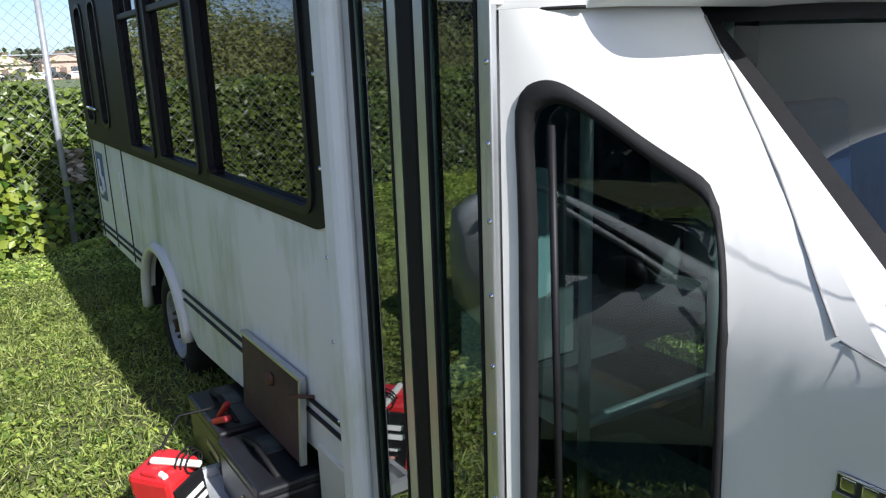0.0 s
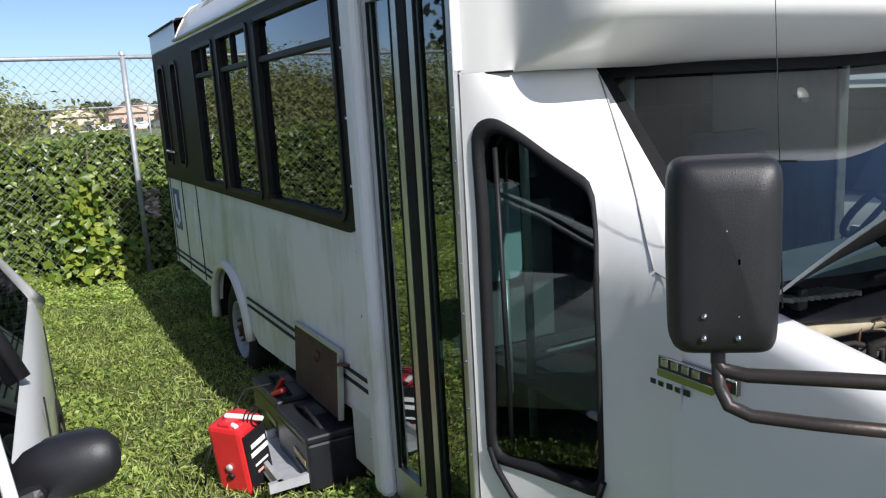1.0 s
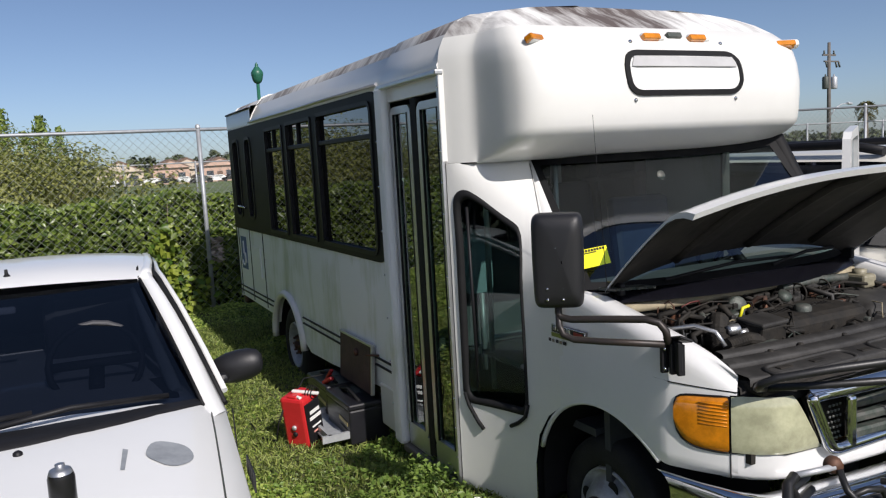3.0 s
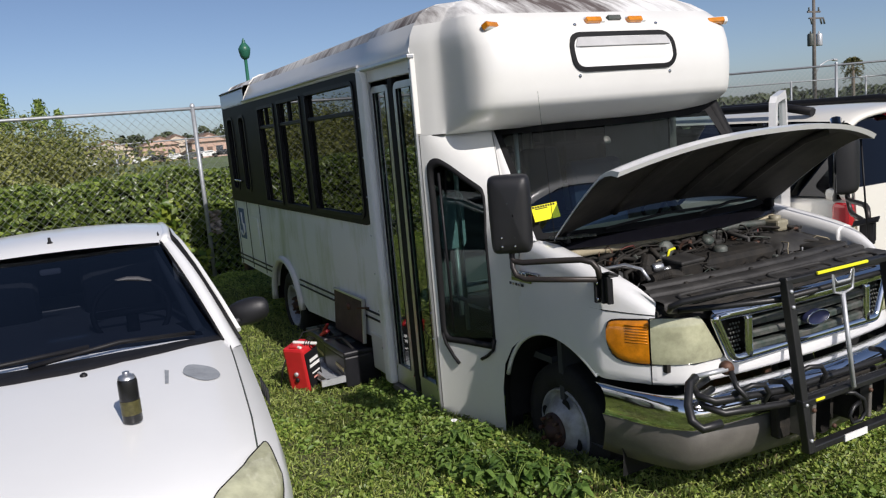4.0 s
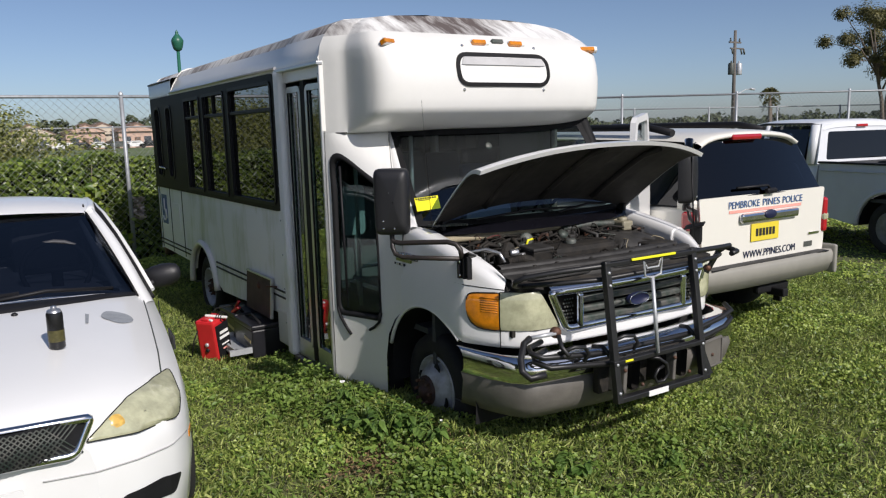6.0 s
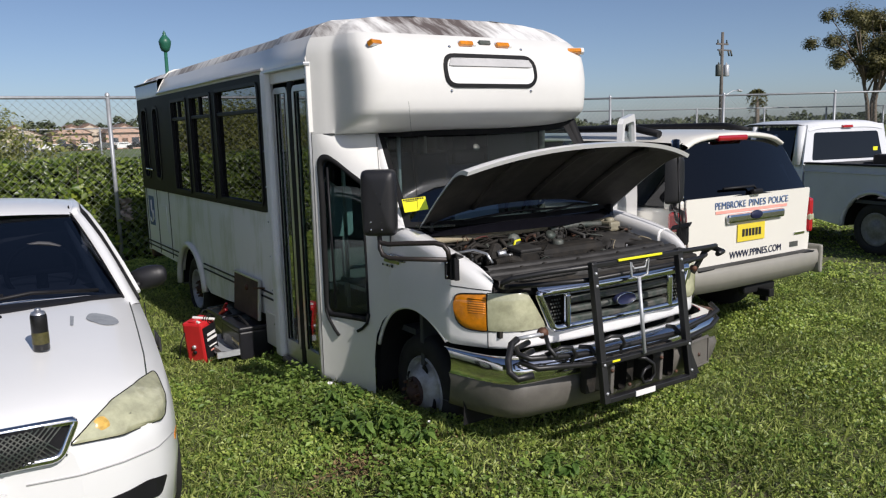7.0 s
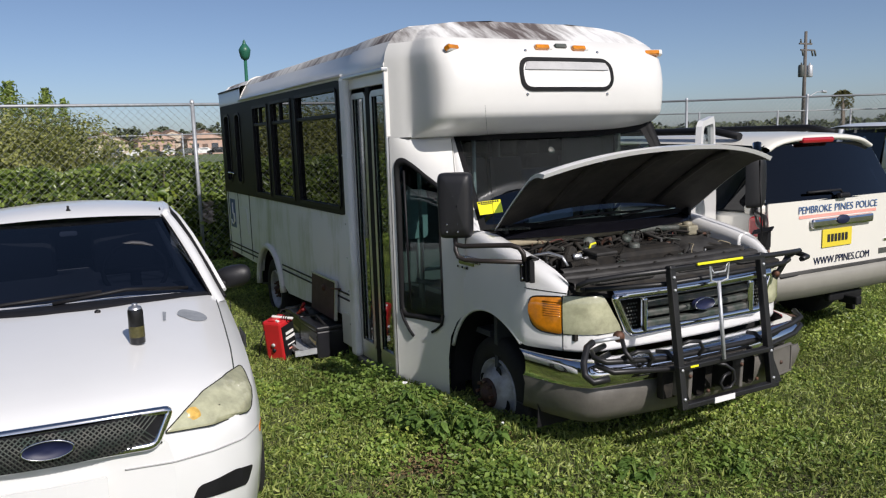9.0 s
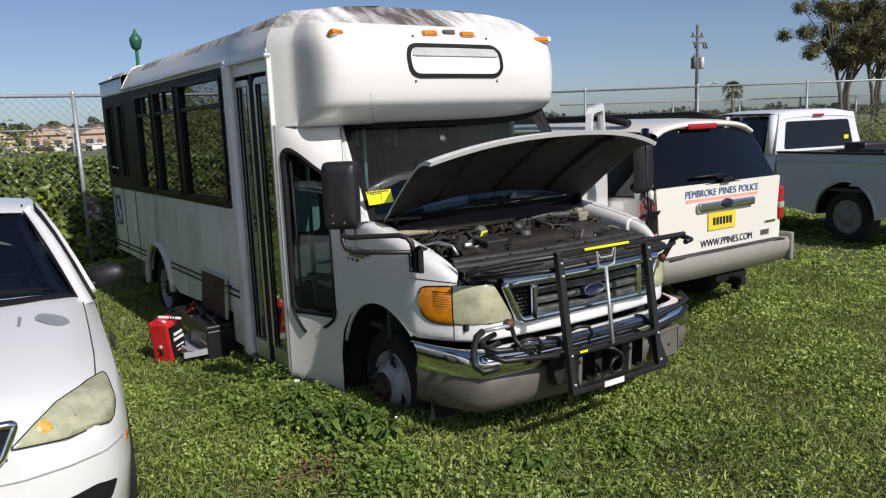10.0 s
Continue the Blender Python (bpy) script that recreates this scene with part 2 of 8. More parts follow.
GRASS_LEAF = leaf_mat("clover_leaf", (0.075, 0.15, 0.022), (0.46, 0.55, 0.12), 0.42, 0.38)
BLADE_LEAF = leaf_mat("grass_blade", (0.10, 0.17, 0.03), (0.50, 0.56, 0.17), 0.4, 0.35)
WEED_LEAF = leaf_mat("weed_leaf", (0.12, 0.21, 0.035), (0.30, 0.42, 0.09), 0.45, 0.4)
DRY_BLADE = leaf_mat("dry_blade", (0.14, 0.11, 0.05), (0.36, 0.31, 0.15), 0.8, 0.2)
DEAD_LEAF = leaf_mat("dead_leaf", (0.13, 0.08, 0.04), (0.40, 0.29, 0.14), 0.85, 0.15)
HEDGE_LEAF = leaf_mat("hedge_leaf", (0.052, 0.098, 0.018), (0.27, 0.35, 0.07), 0.32, 0.35)
BUSH_LEAF = leaf_mat("bush_leaf", (0.13, 0.16, 0.035), (0.45, 0.46, 0.15), 0.5, 0.42)
BRIGHT_LEAF = leaf_mat("young_leaf", (0.06, 0.14, 0.018), (0.36, 0.42, 0.06), 0.4, 0.4)
TREE_LEAF = leaf_mat("tree_leaf", (0.06, 0.065, 0.022), (0.22, 0.20, 0.075), 0.5, 0.4)
FAR_LEAF = leaf_mat("far_leaf", (0.035, 0.05, 0.025), (0.09, 0.11, 0.05), 0.8, 0.1)


# ---- mesh helpers ----
class Mesh:
    """Collects verts and faces of one part."""

    def __init__(self):
        self.v, self.f, self.s = [], [], []

    def add(self, verts, faces, smooth=False):
        o = len(self.v)
        self.v += [tuple(p) for p in verts]
        self.f += [tuple(i + o for i in q) for q in faces]
        self.s += [smooth] * len(faces)
        return self

    def box(self, c, s, rot=(0, 0, 0), r=0.0):
        """A box of size s at c; r: bevel."""
        m = Matrix.Translation(c) @ Euler([radians(a) for a in rot]).to_matrix().to_4x4()
        hx, hy, hz = (k / 2 for k in s)
        if r <= 0:
            vs = [m @ Vector((x * hx, y * hy, z * hz)) for x in (-1, 1) for y in (-1, 1) for z in (-1, 1)]
            return self.add(vs, [(0, 1, 3, 2), (4, 6, 7, 5), (0, 4, 5, 1), (2, 3, 7, 6), (0, 2, 6, 4), (1, 5, 7, 3)])
        r = min(r, hx * 0.98, hy * 0.98, hz * 0.98)
        bm = bmesh.new()
        bmesh.ops.create_cube(bm, size=1)
        for v in bm.verts:
            v.co = Vector((v.co.x * 2 * hx, v.co.y * 2 * hy, v.co.z * 2 * hz))
        bmesh.ops.bevel(bm, geom=bm.edges[:], offset=r, segments=2, profile=0.5, affect="EDGES")
        bm.verts.index_update()
        self.add([m @ v.co for v in bm.verts], [[v.index for v in f.verts] for f in bm.faces], False)
        bm.free()
        return self

    def tube(self, pts, r, n=8, caps=True, smooth=True):
        """A round bar along pts; r: one radius or one per point."""
        pts = [Vector(p) for p in pts]
        rs = r if isinstance(r, (list, tuple)) else [r] * len(pts)
        vs, fs = [], []
        up = None
        for i, p in enumerate(pts):
            d = (pts[min(i + 1, len(pts) - 1)] - pts[max(i - 1, 0)]).normalized()
            if up is None:
                up = Vector((0, 0, 1)) if abs(d.z) < 0.9 else Vector((1, 0, 0))
            a = d.cross(up).normalized()
            b = a.cross(d).normalized()
            up = b
            vs += [p + (a * math.cos(k * math.tau / n) + b * math.sin(k * math.tau / n)) * rs[i] for k in range(n)]
        for i in range(len(pts) - 1):
            fs += [(i * n + k, i * n + (k + 1) % n, (i + 1) * n + (k + 1) % n, (i + 1) * n + k) for k in range(n)]
        self.add(vs, fs, smooth)
        if caps:
            o = len(self.v) - len(vs)
            self.f += [tuple(o + k for k in reversed(range(n))), tuple(o + len(vs) - n + k for k in range(n))]
            self.s += [False, False]
        return self

    def lathe(self, c, axis, prof, n=32, smooth=True):
        """A turned form: prof is (radius, along the axis) from c."""
        axis = Vector(axis).normalized()
        a = axis.orthogonal().normalized()
        b = axis.cross(a)
        c = Vector(c)
        vs, fs = [], []
        for rad, h in prof:
            vs += [c + axis * h + (a * math.cos(k * math.tau / n) + b * math.sin(k * math.tau / n)) * rad for k in range(n)]
        for i in range(len(prof) - 1):
            fs += [(i * n + k, i * n + (k + 1) % n, (i + 1) * n + (k + 1) % n, (i + 1) * n + k) for k in range(n)]
        return self.add(vs, fs, smooth)

    def grid(self, rows, smooth=True, skip=None, closed=False):
        """A sheet through rows of points."""
        n = len(rows[0])
        vs = [p for r in rows for p in r]
        fs = []
        for i in range(len(rows) - 1):
            for k in range(n if closed else n - 1):
                if skip and skip(i, k):
                    continue
                fs.append((i * n + k, i * n + (k + 1) % n, (i + 1) * n + (k + 1) % n, (i + 1) * n + k))
        return self.add(vs, fs, smooth)

    def sheet(self, outline, holes, place, thick=0.0, step=0.0):
        """A plate with holes: outline and holes are 2D loops, place maps (u, v) to 3D, thick is along place's third value."""
        bm = bmesh.new()
        edges = []
        for loop in [outline] + list(holes):
            if step:
                fine = []
                for i, p in enumerate(loop):
                    q = loop[(i + 1) % len(loop)]
                    k = max(1, int(math.dist(p, q) / step))
                    fine += [(p[0] + (q[0] - p[0]) * j / k, p[1] + (q[1] - p[1]) * j / k) for j in range(k)]
                loop = fine
            vs = [bm.verts.new((p[0], p[1], 0)) for p in loop]
            edges += [bm.edges.new((vs[i], vs[(i + 1) % len(vs)])) for i in range(len(vs))]
        bmesh.ops.triangle_fill(bm, edges=edges, use_beauty=True, use_dissolve=False)
        bm.verts.index_update()
        flat = [(v.co.x, v.co.y) for v in bm.verts]
        fs = [[v.index for v in f.verts] for f in bm.faces]
        rim = [(e.verts[0].index, e.verts[1].index) for e in bm.edges if len(e.link_faces) == 1]
        bm.free()
        n = len(flat)
        self.add([place(u, v, 0) for u, v in flat], fs)
        if thick:
            self.add([place(u, v, thick) for u, v in flat], [list(reversed(f)) for f in fs])
            o = len(self.v) - 2 * n
            for a, b in rim:
                self.f.append((o + a, o + b, o + n + b, o + n + a))
                self.s.append(False)
        return self

    def band(self, loop, width, place, thick=0.01, off=0.0):
        """A frame strip that follows a closed 2D loop: from the loop outwards by width."""
        out = grow(loop, width)
        n = len(loop)
        vs = [place(*p, off) for p in loop] + [place(*p, off) for p in out] + [place(*p, off + thick) for p in loop] + [place(*p, off + thick) for p in out]
        fs = []
        for i in range(n):
            j = (i + 1) % n
            fs += [(2 * n + i, 2 * n + j, 3 * n + j, 3 * n + i), (i, j, 2 * n + j, 2 * n + i), (n + i, 3 * n + i, 3 * n + j, n + j)]
        return self.add(vs, fs)


def grow(loop, d):
    """The 2D loop moved outwards by d (loops run counter-clockwise or clockwise)."""
    n = len(loop)
    area = sum(loop[i][0] * loop[(i + 1) % n][1] - loop[(i + 1) % n][0] * loop[i][1] for i in range(n))
    sg = 1 if area > 0 else -1
    out = []
    for i in range(n):
        (ax, ay), (bx, by), (cx, cy) = loop[i - 1], loop[i], loop[(i + 1) % n]
        n1 = Vector((by - ay, ax - bx)).normalized()
        n2 = Vector((cy - by, bx - cx)).normalized()
        m = n1 + n2
        m = m / max(m.length_squared / 2, 0.35) if m.length > 1e-6 else n1
        out.append((bx + sg * m.x * d, by + sg * m.y * d))
    return out


def rounded(points, r, seg=5):
    """A 2D loop with its corners rounded; r: one radius or one per corner."""
    out = []
    n = len(points)
    for i, p in enumerate(points):
        p = Vector(p)
        a, b = Vector(points[i - 1]), Vector(points[(i + 1) % n])
        rad = r[i] if isinstance(r, (list, tuple)) else r
        da, db = (a - p), (b - p)
        k = min(rad, da.length * 0.48, db.length * 0.48)
        s, e = p + da.normalized() * k, p + db.normalized() * k
        for j in range(seg + 1):
            t = j / seg
            out.append(tuple(s * (1 - t) ** 2 + p * 2 * t * (1 - t) + e * t * t))
    return out


def obj(name, mesh, material, parent=None, label="", fix=True):
    me = bpy.data.meshes.new(name)
    me.from_pydata([tuple(v) for v in mesh.v], [], mesh.f)
    if any(mesh.s):
        me.polygons.foreach_set("use_smooth", mesh.s)
    if fix and len(mesh.f) < 60000:
        bm = bmesh.new()
        bm.from_mesh(me)
        bmesh.ops.recalc_face_normals(bm, faces=bm.faces)
        bm.to_mesh(me)
        bm.free()
    me.materials.append(material)
    ob = new(name, me)
    if parent:
        ob.parent = parent
    if label:
        tagged(ob, label)
    return ob


part = obj


def thing(name, label, category, group="", kind="", at=(0, 0, 0), turn=0.0, lean=0.0, pitch=0.0):
    e = new(name)
    e.empty_display_size = 0.1
    e.matrix_basis = pose(*at, pitch, lean, turn)
    return tagged(e, label, category, group, kind)


def words(text, size, m, material, parent, name="lettering", depth=0.001, width=0.0, height=0.0, label=""):
    """Raised lettering in the built-in font, its middle at the pose m (x along the line, y up)."""
    c = bpy.data.curves.new(name, "FONT")
    c.body, c.size, c.align_x, c.align_y, c.extrude = text, size, "CENTER", "CENTER", depth
    tmp = new(name + "_curve", c)
    me = bpy.data.meshes.new_from_object(tmp.evaluated_get(bpy.context.evaluated_depsgraph_get()))
    bpy.data.objects.remove(tmp)
    bpy.data.curves.remove(c)
    xs, hs = [v.co.x for v in me.vertices], [v.co.y for v in me.vertices]
    me.transform(m @ Matrix.Diagonal((width / (max(xs) - min(xs)), height / (max(hs) - min(hs)), 1, 1)))
    me.materials.clear()
    me.materials.append(material)
    ob = new(name, me)
    ob.parent = parent
    if label:
        tagged(ob, label)
    return ob


def face_to(o, right, up):
    """A pose at o with x along right and y along up."""
    r, u = Vector(right).normalized(), Vector(up).normalized()
    n = r.cross(u).normalized()
    u = n.cross(r)
    return Matrix((( r.x, u.x, n.x, o[0]), (r.y, u.y, n.y, o[1]), (r.z, u.z, n.z, o[2]), (0, 0, 0, 1)))


def leaf_cloud(name, centres, normals, sizes, material, parent=None, aspect=0.6, fold=0.25, spin=None, kind="", label="", category=""):
    """Many small folded leaves in one mesh: four triangles each, made with arrays."""
    n = len(centres)
    c = np.asarray(centres, float)
    nn = np.asarray(normals, float)
    nn /= np.linalg.norm(nn, axis=1)[:, None] + 1e-9
    rnd = np.random.normal(size=(n, 3))
    a = rnd - (rnd * nn).sum(1)[:, None] * nn
    a /= np.linalg.norm(a, axis=1)[:, None] + 1e-9
    b = np.cross(nn, a)
    s = np.asarray(sizes, float)[:, None]
    base, tip = c - a * s * 0.5, c + a * s * 0.5
    l = c + b * s * aspect * 0.5 + nn * s * fold * 0.5
    r = c - b * s * aspect * 0.5 + nn * s * fold * 0.5
    v = np.stack([base, l, tip, r], 1).reshape(-1, 3)
    i = np.arange(n)[:, None] * 4
    tri = np.concatenate([i + np.array([[0, 2, 1]]), i + np.array([[0, 3, 2]])], 1).reshape(-1)
    me = bpy.data.meshes.new(name)
    me.vertices.add(len(v))
    me.vertices.foreach_set("co", v.ravel())
    me.loops.add(len(tri))
    me.loops.foreach_set("vertex_index", tri.astype(np.int32))
    me.polygons.add(len(tri) // 3)
    me.polygons.foreach_set("loop_start", np.arange(0, len(tri), 3, dtype=np.int32))
    me.update(calc_edges=True)
    me.validate()
    me.materials.append(material)
    ob = new(name, me)
    if parent:
        ob.parent = parent
    if kind or label:
        tagged(ob, label, category, "", kind)
    return ob


# ---- the bus ----
C = 3.47          # its centre line
SIDE, FAR_SIDE = 2.285, 4.655
SEAM = 2.27       # where the front cap meets the body
REAR = 7.9


def mirror(mesh, c=C):
    """The mesh on the other side of the bus's centre line."""
    m = Mesh()
    m.v = [(2 * c - x, y, z) for x, y, z in mesh.v]
    m.f = [tuple(reversed(f)) for f in mesh.f]
    m.s = list(mesh.s)
    return m


def wpart(name, mesh, material, parent, label=""):
    """A part given in the world's own metres."""
    ob = part(name, mesh, material, parent, label)
    if parent.type == "EMPTY":
        ob.matrix_parent_inverse = parent.matrix_basis.inverted()
    return ob


bus = thing("shuttle_bus", "derelict white cutaway shuttle bus with raised hood on grass", "bus", at=(C, 4.2, 0.0))


def side(u, v, d):
    return (SIDE + d, u, v)


def box_loop(y0, y1, z0, z1, r):
    return rounded([(y0, z0), (y1, z0), (y1, z1), (y0, z1)], r)


WINS = [box_loop(3.28, 4.48, 1.378, 2.42, [0.1, 0.03, 0.03, 0.08]), box_loop(4.61, 5.37, 1.378, 2.41, 0.04), box_loop(5.49, 6.14, 1.378, 2.40, 0.04),
        box_loop(6.76, 7.05, 1.47, 2.36, 0.11), box_loop(7.34, 7.66, 1.47, 2.36, 0.11)]
arch = [(5.80 + 0.50 * math.cos(a), 0.27 + 0.50 * math.sin(a)) for a in np.linspace(math.pi * 0.10, math.pi * 0.90, 15)]
wall_loop = [(3.08, 0.45), (4.55, 0.36), (5.12, 0.34)] + arch[::-1] + [(6.36, 0.5), (REAR, 0.52), (REAR, 2.50), (3.08, 2.50)]
wall = Mesh().sheet(wall_loop, WINS, side, 0.045)
body_side = wpart("side_wall", wall, BUS_SIDE, bus, "white side panel streaked with green algae")
far_wall = Mesh().sheet([(2.50, 0.45), (REAR, 0.45), (REAR, 2.50), (2.50, 2.50)], WINS[:3], lambda u, v, d: (FAR_SIDE - d, u, v), 0.045)
wpart("side_wall", far_wall, BUS_SIDE, bus)
# grey piece added over the far wall's front edge to dim its bright strip
wpart("door_post", Mesh().box((FAR_SIDE - 0.022, 2.485, 1.48), (0.07, 0.026, 2.0), r=0.008), ENGINE_GREY, bus)
band_loop = rounded([(3.175, 1.335), (7.86, 1.335), (7.86, 2.475), (3.175, 2.475)], [0.13, 0.03, 0.03, 0.13], 7)
band = wpart("window_band", Mesh().sheet(band_loop, [grow(w, -0.004) for w in WINS], lambda u, v, d: side(u, v, d - 0.012), 0.011), STRIP_BLACK, bus, "black window surround band")
for i, w in enumerate(WINS):
    wob = wpart("window", Mesh().band(grow(w, -0.028), 0.03, lambda u, v, d: side(u, v, 0.012 - d), 0.034), BLACK_TRIM, bus)
    wpart("pane", Mesh().sheet(grow(w, -0.01), [], lambda u, v, d: side(u, v, 0.014 + d), 0.004), SIDE_GLASS, wob)
    if i < 3:
        y0, y1 = min(p[0] for p in w), max(p[0] for p in w)
        wpart("transom_bar", Mesh().box((SIDE + 0.004, (y0 + y1) / 2, 2.185), (0.03, y1 - y0, 0.035), r=0.006), BLACK_TRIM, wob)
        if i:
            wpart("slider_bar", Mesh().box((SIDE + 0.006, (y0 + y1) / 2 + 0.05, 2.29), (0.024, 0.022, 0.19), r=0.004), BLACK_TRIM, wob)
        fob = wpart("window", Mesh().band(grow(w, -0.028), 0.03, lambda u, v, d: (FAR_SIDE - 0.012 + d, u, v), 0.034), BLACK_TRIM, bus)
        wpart("pane", Mesh().sheet(grow(w, -0.01), [], lambda u, v, d: (FAR_SIDE - 0.014 - d, u, v), 0.004), SIDE_GLASS, fob)
# double trim strip along the skirt
for z in (0.585, 0.635):
    for y0, y1 in ((3.15, 5.28), (6.32, 7.88)):
        wpart("trim_strip", Mesh().box((SIDE - 0.006, (y0 + y1) / 2, z + 0.003 * (z > 0.6)), (0.016, y1 - y0, 0.014), r=0.004), BLACK_TRIM, bus)
# rear wheel arch lip
lip = Mesh().tube([(SIDE - 0.012, 5.80 + 0.515 * math.cos(a), 0.27 + 0.515 * math.sin(a)) for a in np.linspace(0.02, math.pi - 0.1, 20)], 0.035, 8)
wpart("arch_lip", lip, BUS_WHITE, bus)
well = Mesh().grid([[(SIDE + 0.03 + 0.55 * k, 5.80 + 0.52 * math.cos(a), 0.27 + 0.52 * math.sin(a)) for a in np.linspace(0, math.pi, 15)] for k in (0, 1)])
wpart("wheel_well", well, BLACK_RUBBER, bus)
# the lift door in the rear quarter, with its outline and handle
for y in (6.60, 7.20, 7.76):
    wpart("door_seam", Mesh().box((SIDE - 0.002, y, 1.46), (0.008, 0.012, 1.86)), BLACK_TRIM, bus)
wpart("hatch", Mesh().sheet(box_loop(6.75, 7.08, 0.82, 1.16, 0.02), [], lambda u, v, d: side(u, v, d - 0.008), 0.007), BUS_SIDE, bus, "small square access hatch")
wpart("grab_handle", Mesh().tube([(SIDE - 0.012, 7.20, 1.58), (SIDE - 0.05, 7.21, 1.60), (SIDE - 0.05, 7.42, 1.60), (SIDE - 0.012, 7.43, 1.58)], 0.011), CHROME, bus)
emblem = wpart("access_emblem", Mesh().sheet(box_loop(7.40, 7.68, 0.86, 1.24, 0.01), [], lambda u, v, d: side(u, v, d - 0.005), 0.004), BLUE_PRINT, bus, "faded blue wheelchair access emblem")
sym = Mesh().tube([(SIDE - 0.008, 7.52, 1.19), (SIDE - 0.008, 7.52, 1.05), (SIDE - 0.008, 7.45, 1.05), (SIDE - 0.008, 7.43, 0.94)], 0.012, 6)
sym.tube([(SIDE - 0.008, 7.54 + 0.075 * math.cos(a), 0.98 + 0.075 * math.sin(a)) for a in np.linspace(1.9, 6.0, 14)], 0.010, 6)
wpart("symbol", sym, WHITE_PRINT, emblem)
# rear wall, bumper, floor and underbody
rear = Mesh().sheet([(SIDE, 0.5), (FAR_SIDE, 0.5), (FAR_SIDE, 2.52), (SIDE, 2.52)], [rounded([(C - 0.5, 1.45), (C + 0.5, 1.45), (C + 0.5, 2.3), (C - 0.5, 2.3)], 0.06)], lambda u, v, d: (u, REAR - d, v), 0.05)
wpart("rear_wall", rear, BUS_WHITE, bus)
wpart("rear_window", Mesh().box((C, REAR - 0.02, 1.875), (1.02, 0.01, 0.87)), SIDE_GLASS, bus)
wpart("rear_bumper", Mesh().box((C, REAR + 0.06, 0.46), (2.28, 0.12, 0.16), r=0.03), RUST, bus)
wpart("floor_pan", Mesh().box((C, 5.5, 0.66), (2.2, 4.75, 0.06)), DARK_CABIN, bus)
chassis = Mesh()
for dx in (-0.43, 0.43):
    chassis.box((C + dx, 4.4, 0.42), (0.08, 6.8, 0.16), r=0.01)
chassis.box((C, 5.8, 0.27), (1.7, 0.14, 0.14), r=0.03).box((C, 1.36, 0.25), (1.5, 0.12, 0.1), r=0.03).box((C, 3.3, 0.36), (0.7, 0.9, 0.25), r=0.05)
wpart("chassis", chassis, RUST, bus)
# roof: white cove and stained crown
PROF = [(1.188, 2.485), (1.196, 2.515), (1.155, 2.60), (1.10, 2.69), (1.045, 2.76), (0.97, 2.79), (0.70, 2.818), (0.35, 2.838), (0.0, 2.842)]


def roof_row(y, sl, drop=0.0):
    half = PROF[sl]
    return [(C - x, y, z - drop) for x, z in half]


CE = 6.72
ys = [SEAM + 0.02, 2.6, 3.12, 3.13, 4.5, 5.6, CE]
drops = [0, 0, 0, 0.012, 0.012, 0.012, 0.012]
REAR_PROF = [(1.190, 2.485), (1.190, 2.65), (1.17, 2.68), (1.10, 2.69), (1.045, 2.745), (0.97, 2.775), (0.70, 2.805), (0.35, 2.825), (0.0, 2.83)]
for flip in (False, True):
    cove = Mesh().grid([roof_row(y, slice(0, 4), d) for y, d in zip(ys, drops)])
    end = [(C - x, CE, z - 0.012) for x, z in PROF]
    cove.add(end + [(C, CE, 2.5)], [tuple(range(len(end) + 1))])
    crown = Mesh().grid([roof_row(y, slice(3, 9), d) for y, d in zip(ys, drops)])
    tail = Mesh().grid([[(C - x, y, z) for x, z in REAR_PROF[:3]] for y in (CE - 0.01, 7.3, REAR + 0.015)])
    tail_top = Mesh().grid([[(C - x, y, z - d) for x, z in REAR_PROF[2:]] for y, d in ((CE - 0.01, 0), (7.3, 0), (7.8, 0.0), (REAR + 0.02, 0.03))])
    rim_m = Mesh().tube([(C - 1.192, CE, 2.657), (C - 1.192, REAR + 0.02, 2.657)], 0.010, 6)
    wpart("roof_cove", mirror(cove) if flip else cove, BUS_WHITE, bus, "" if flip else "white curved cove along the roof edge")
    wpart("roof", mirror(crown) if flip else crown, BUS_ROOF, bus, "white roof with black mildew streaks")
    ce = Mesh().grid([[(C - x, CE + 0.006, z + 0.004), (C - x * 0.90 - 0.05, CE + 0.006, z - 0.16)] for x, z in PROF[:7]])
    wpart("cove_end", mirror(ce) if flip else ce, BUS_WHITE, bus)
    wpart("rear_cornice", mirror(tail) if flip else tail, BUS_WHITE, bus)
    wpart("rear_roof", mirror(tail_top) if flip else tail_top, BUS_ROOF, bus)
    wpart("roof_edge", mirror(rim_m) if flip else rim_m, BLACK_TRIM, bus)
wpart("roof_end", Mesh().sheet([(C - x, z) for x, z in REAR_PROF] + [(C + x, z) for x, z in REAR_PROF[-2::-1]], [], lambda u, v, d: (u, REAR + 0.012, v)), BUS_WHITE, bus)
gut = Mesh().tube([(SIDE - 0.02, 3.14, 2.505), (SIDE - 0.02, 6.74, 2.505)], 0.012, 6)
wpart("gutter", gut, ALU, bus)
wpart("ceiling_lining", Mesh().box((C, 5.1, 2.49), (2.2, 5.5, 0.02)), GREY_CABIN, bus)

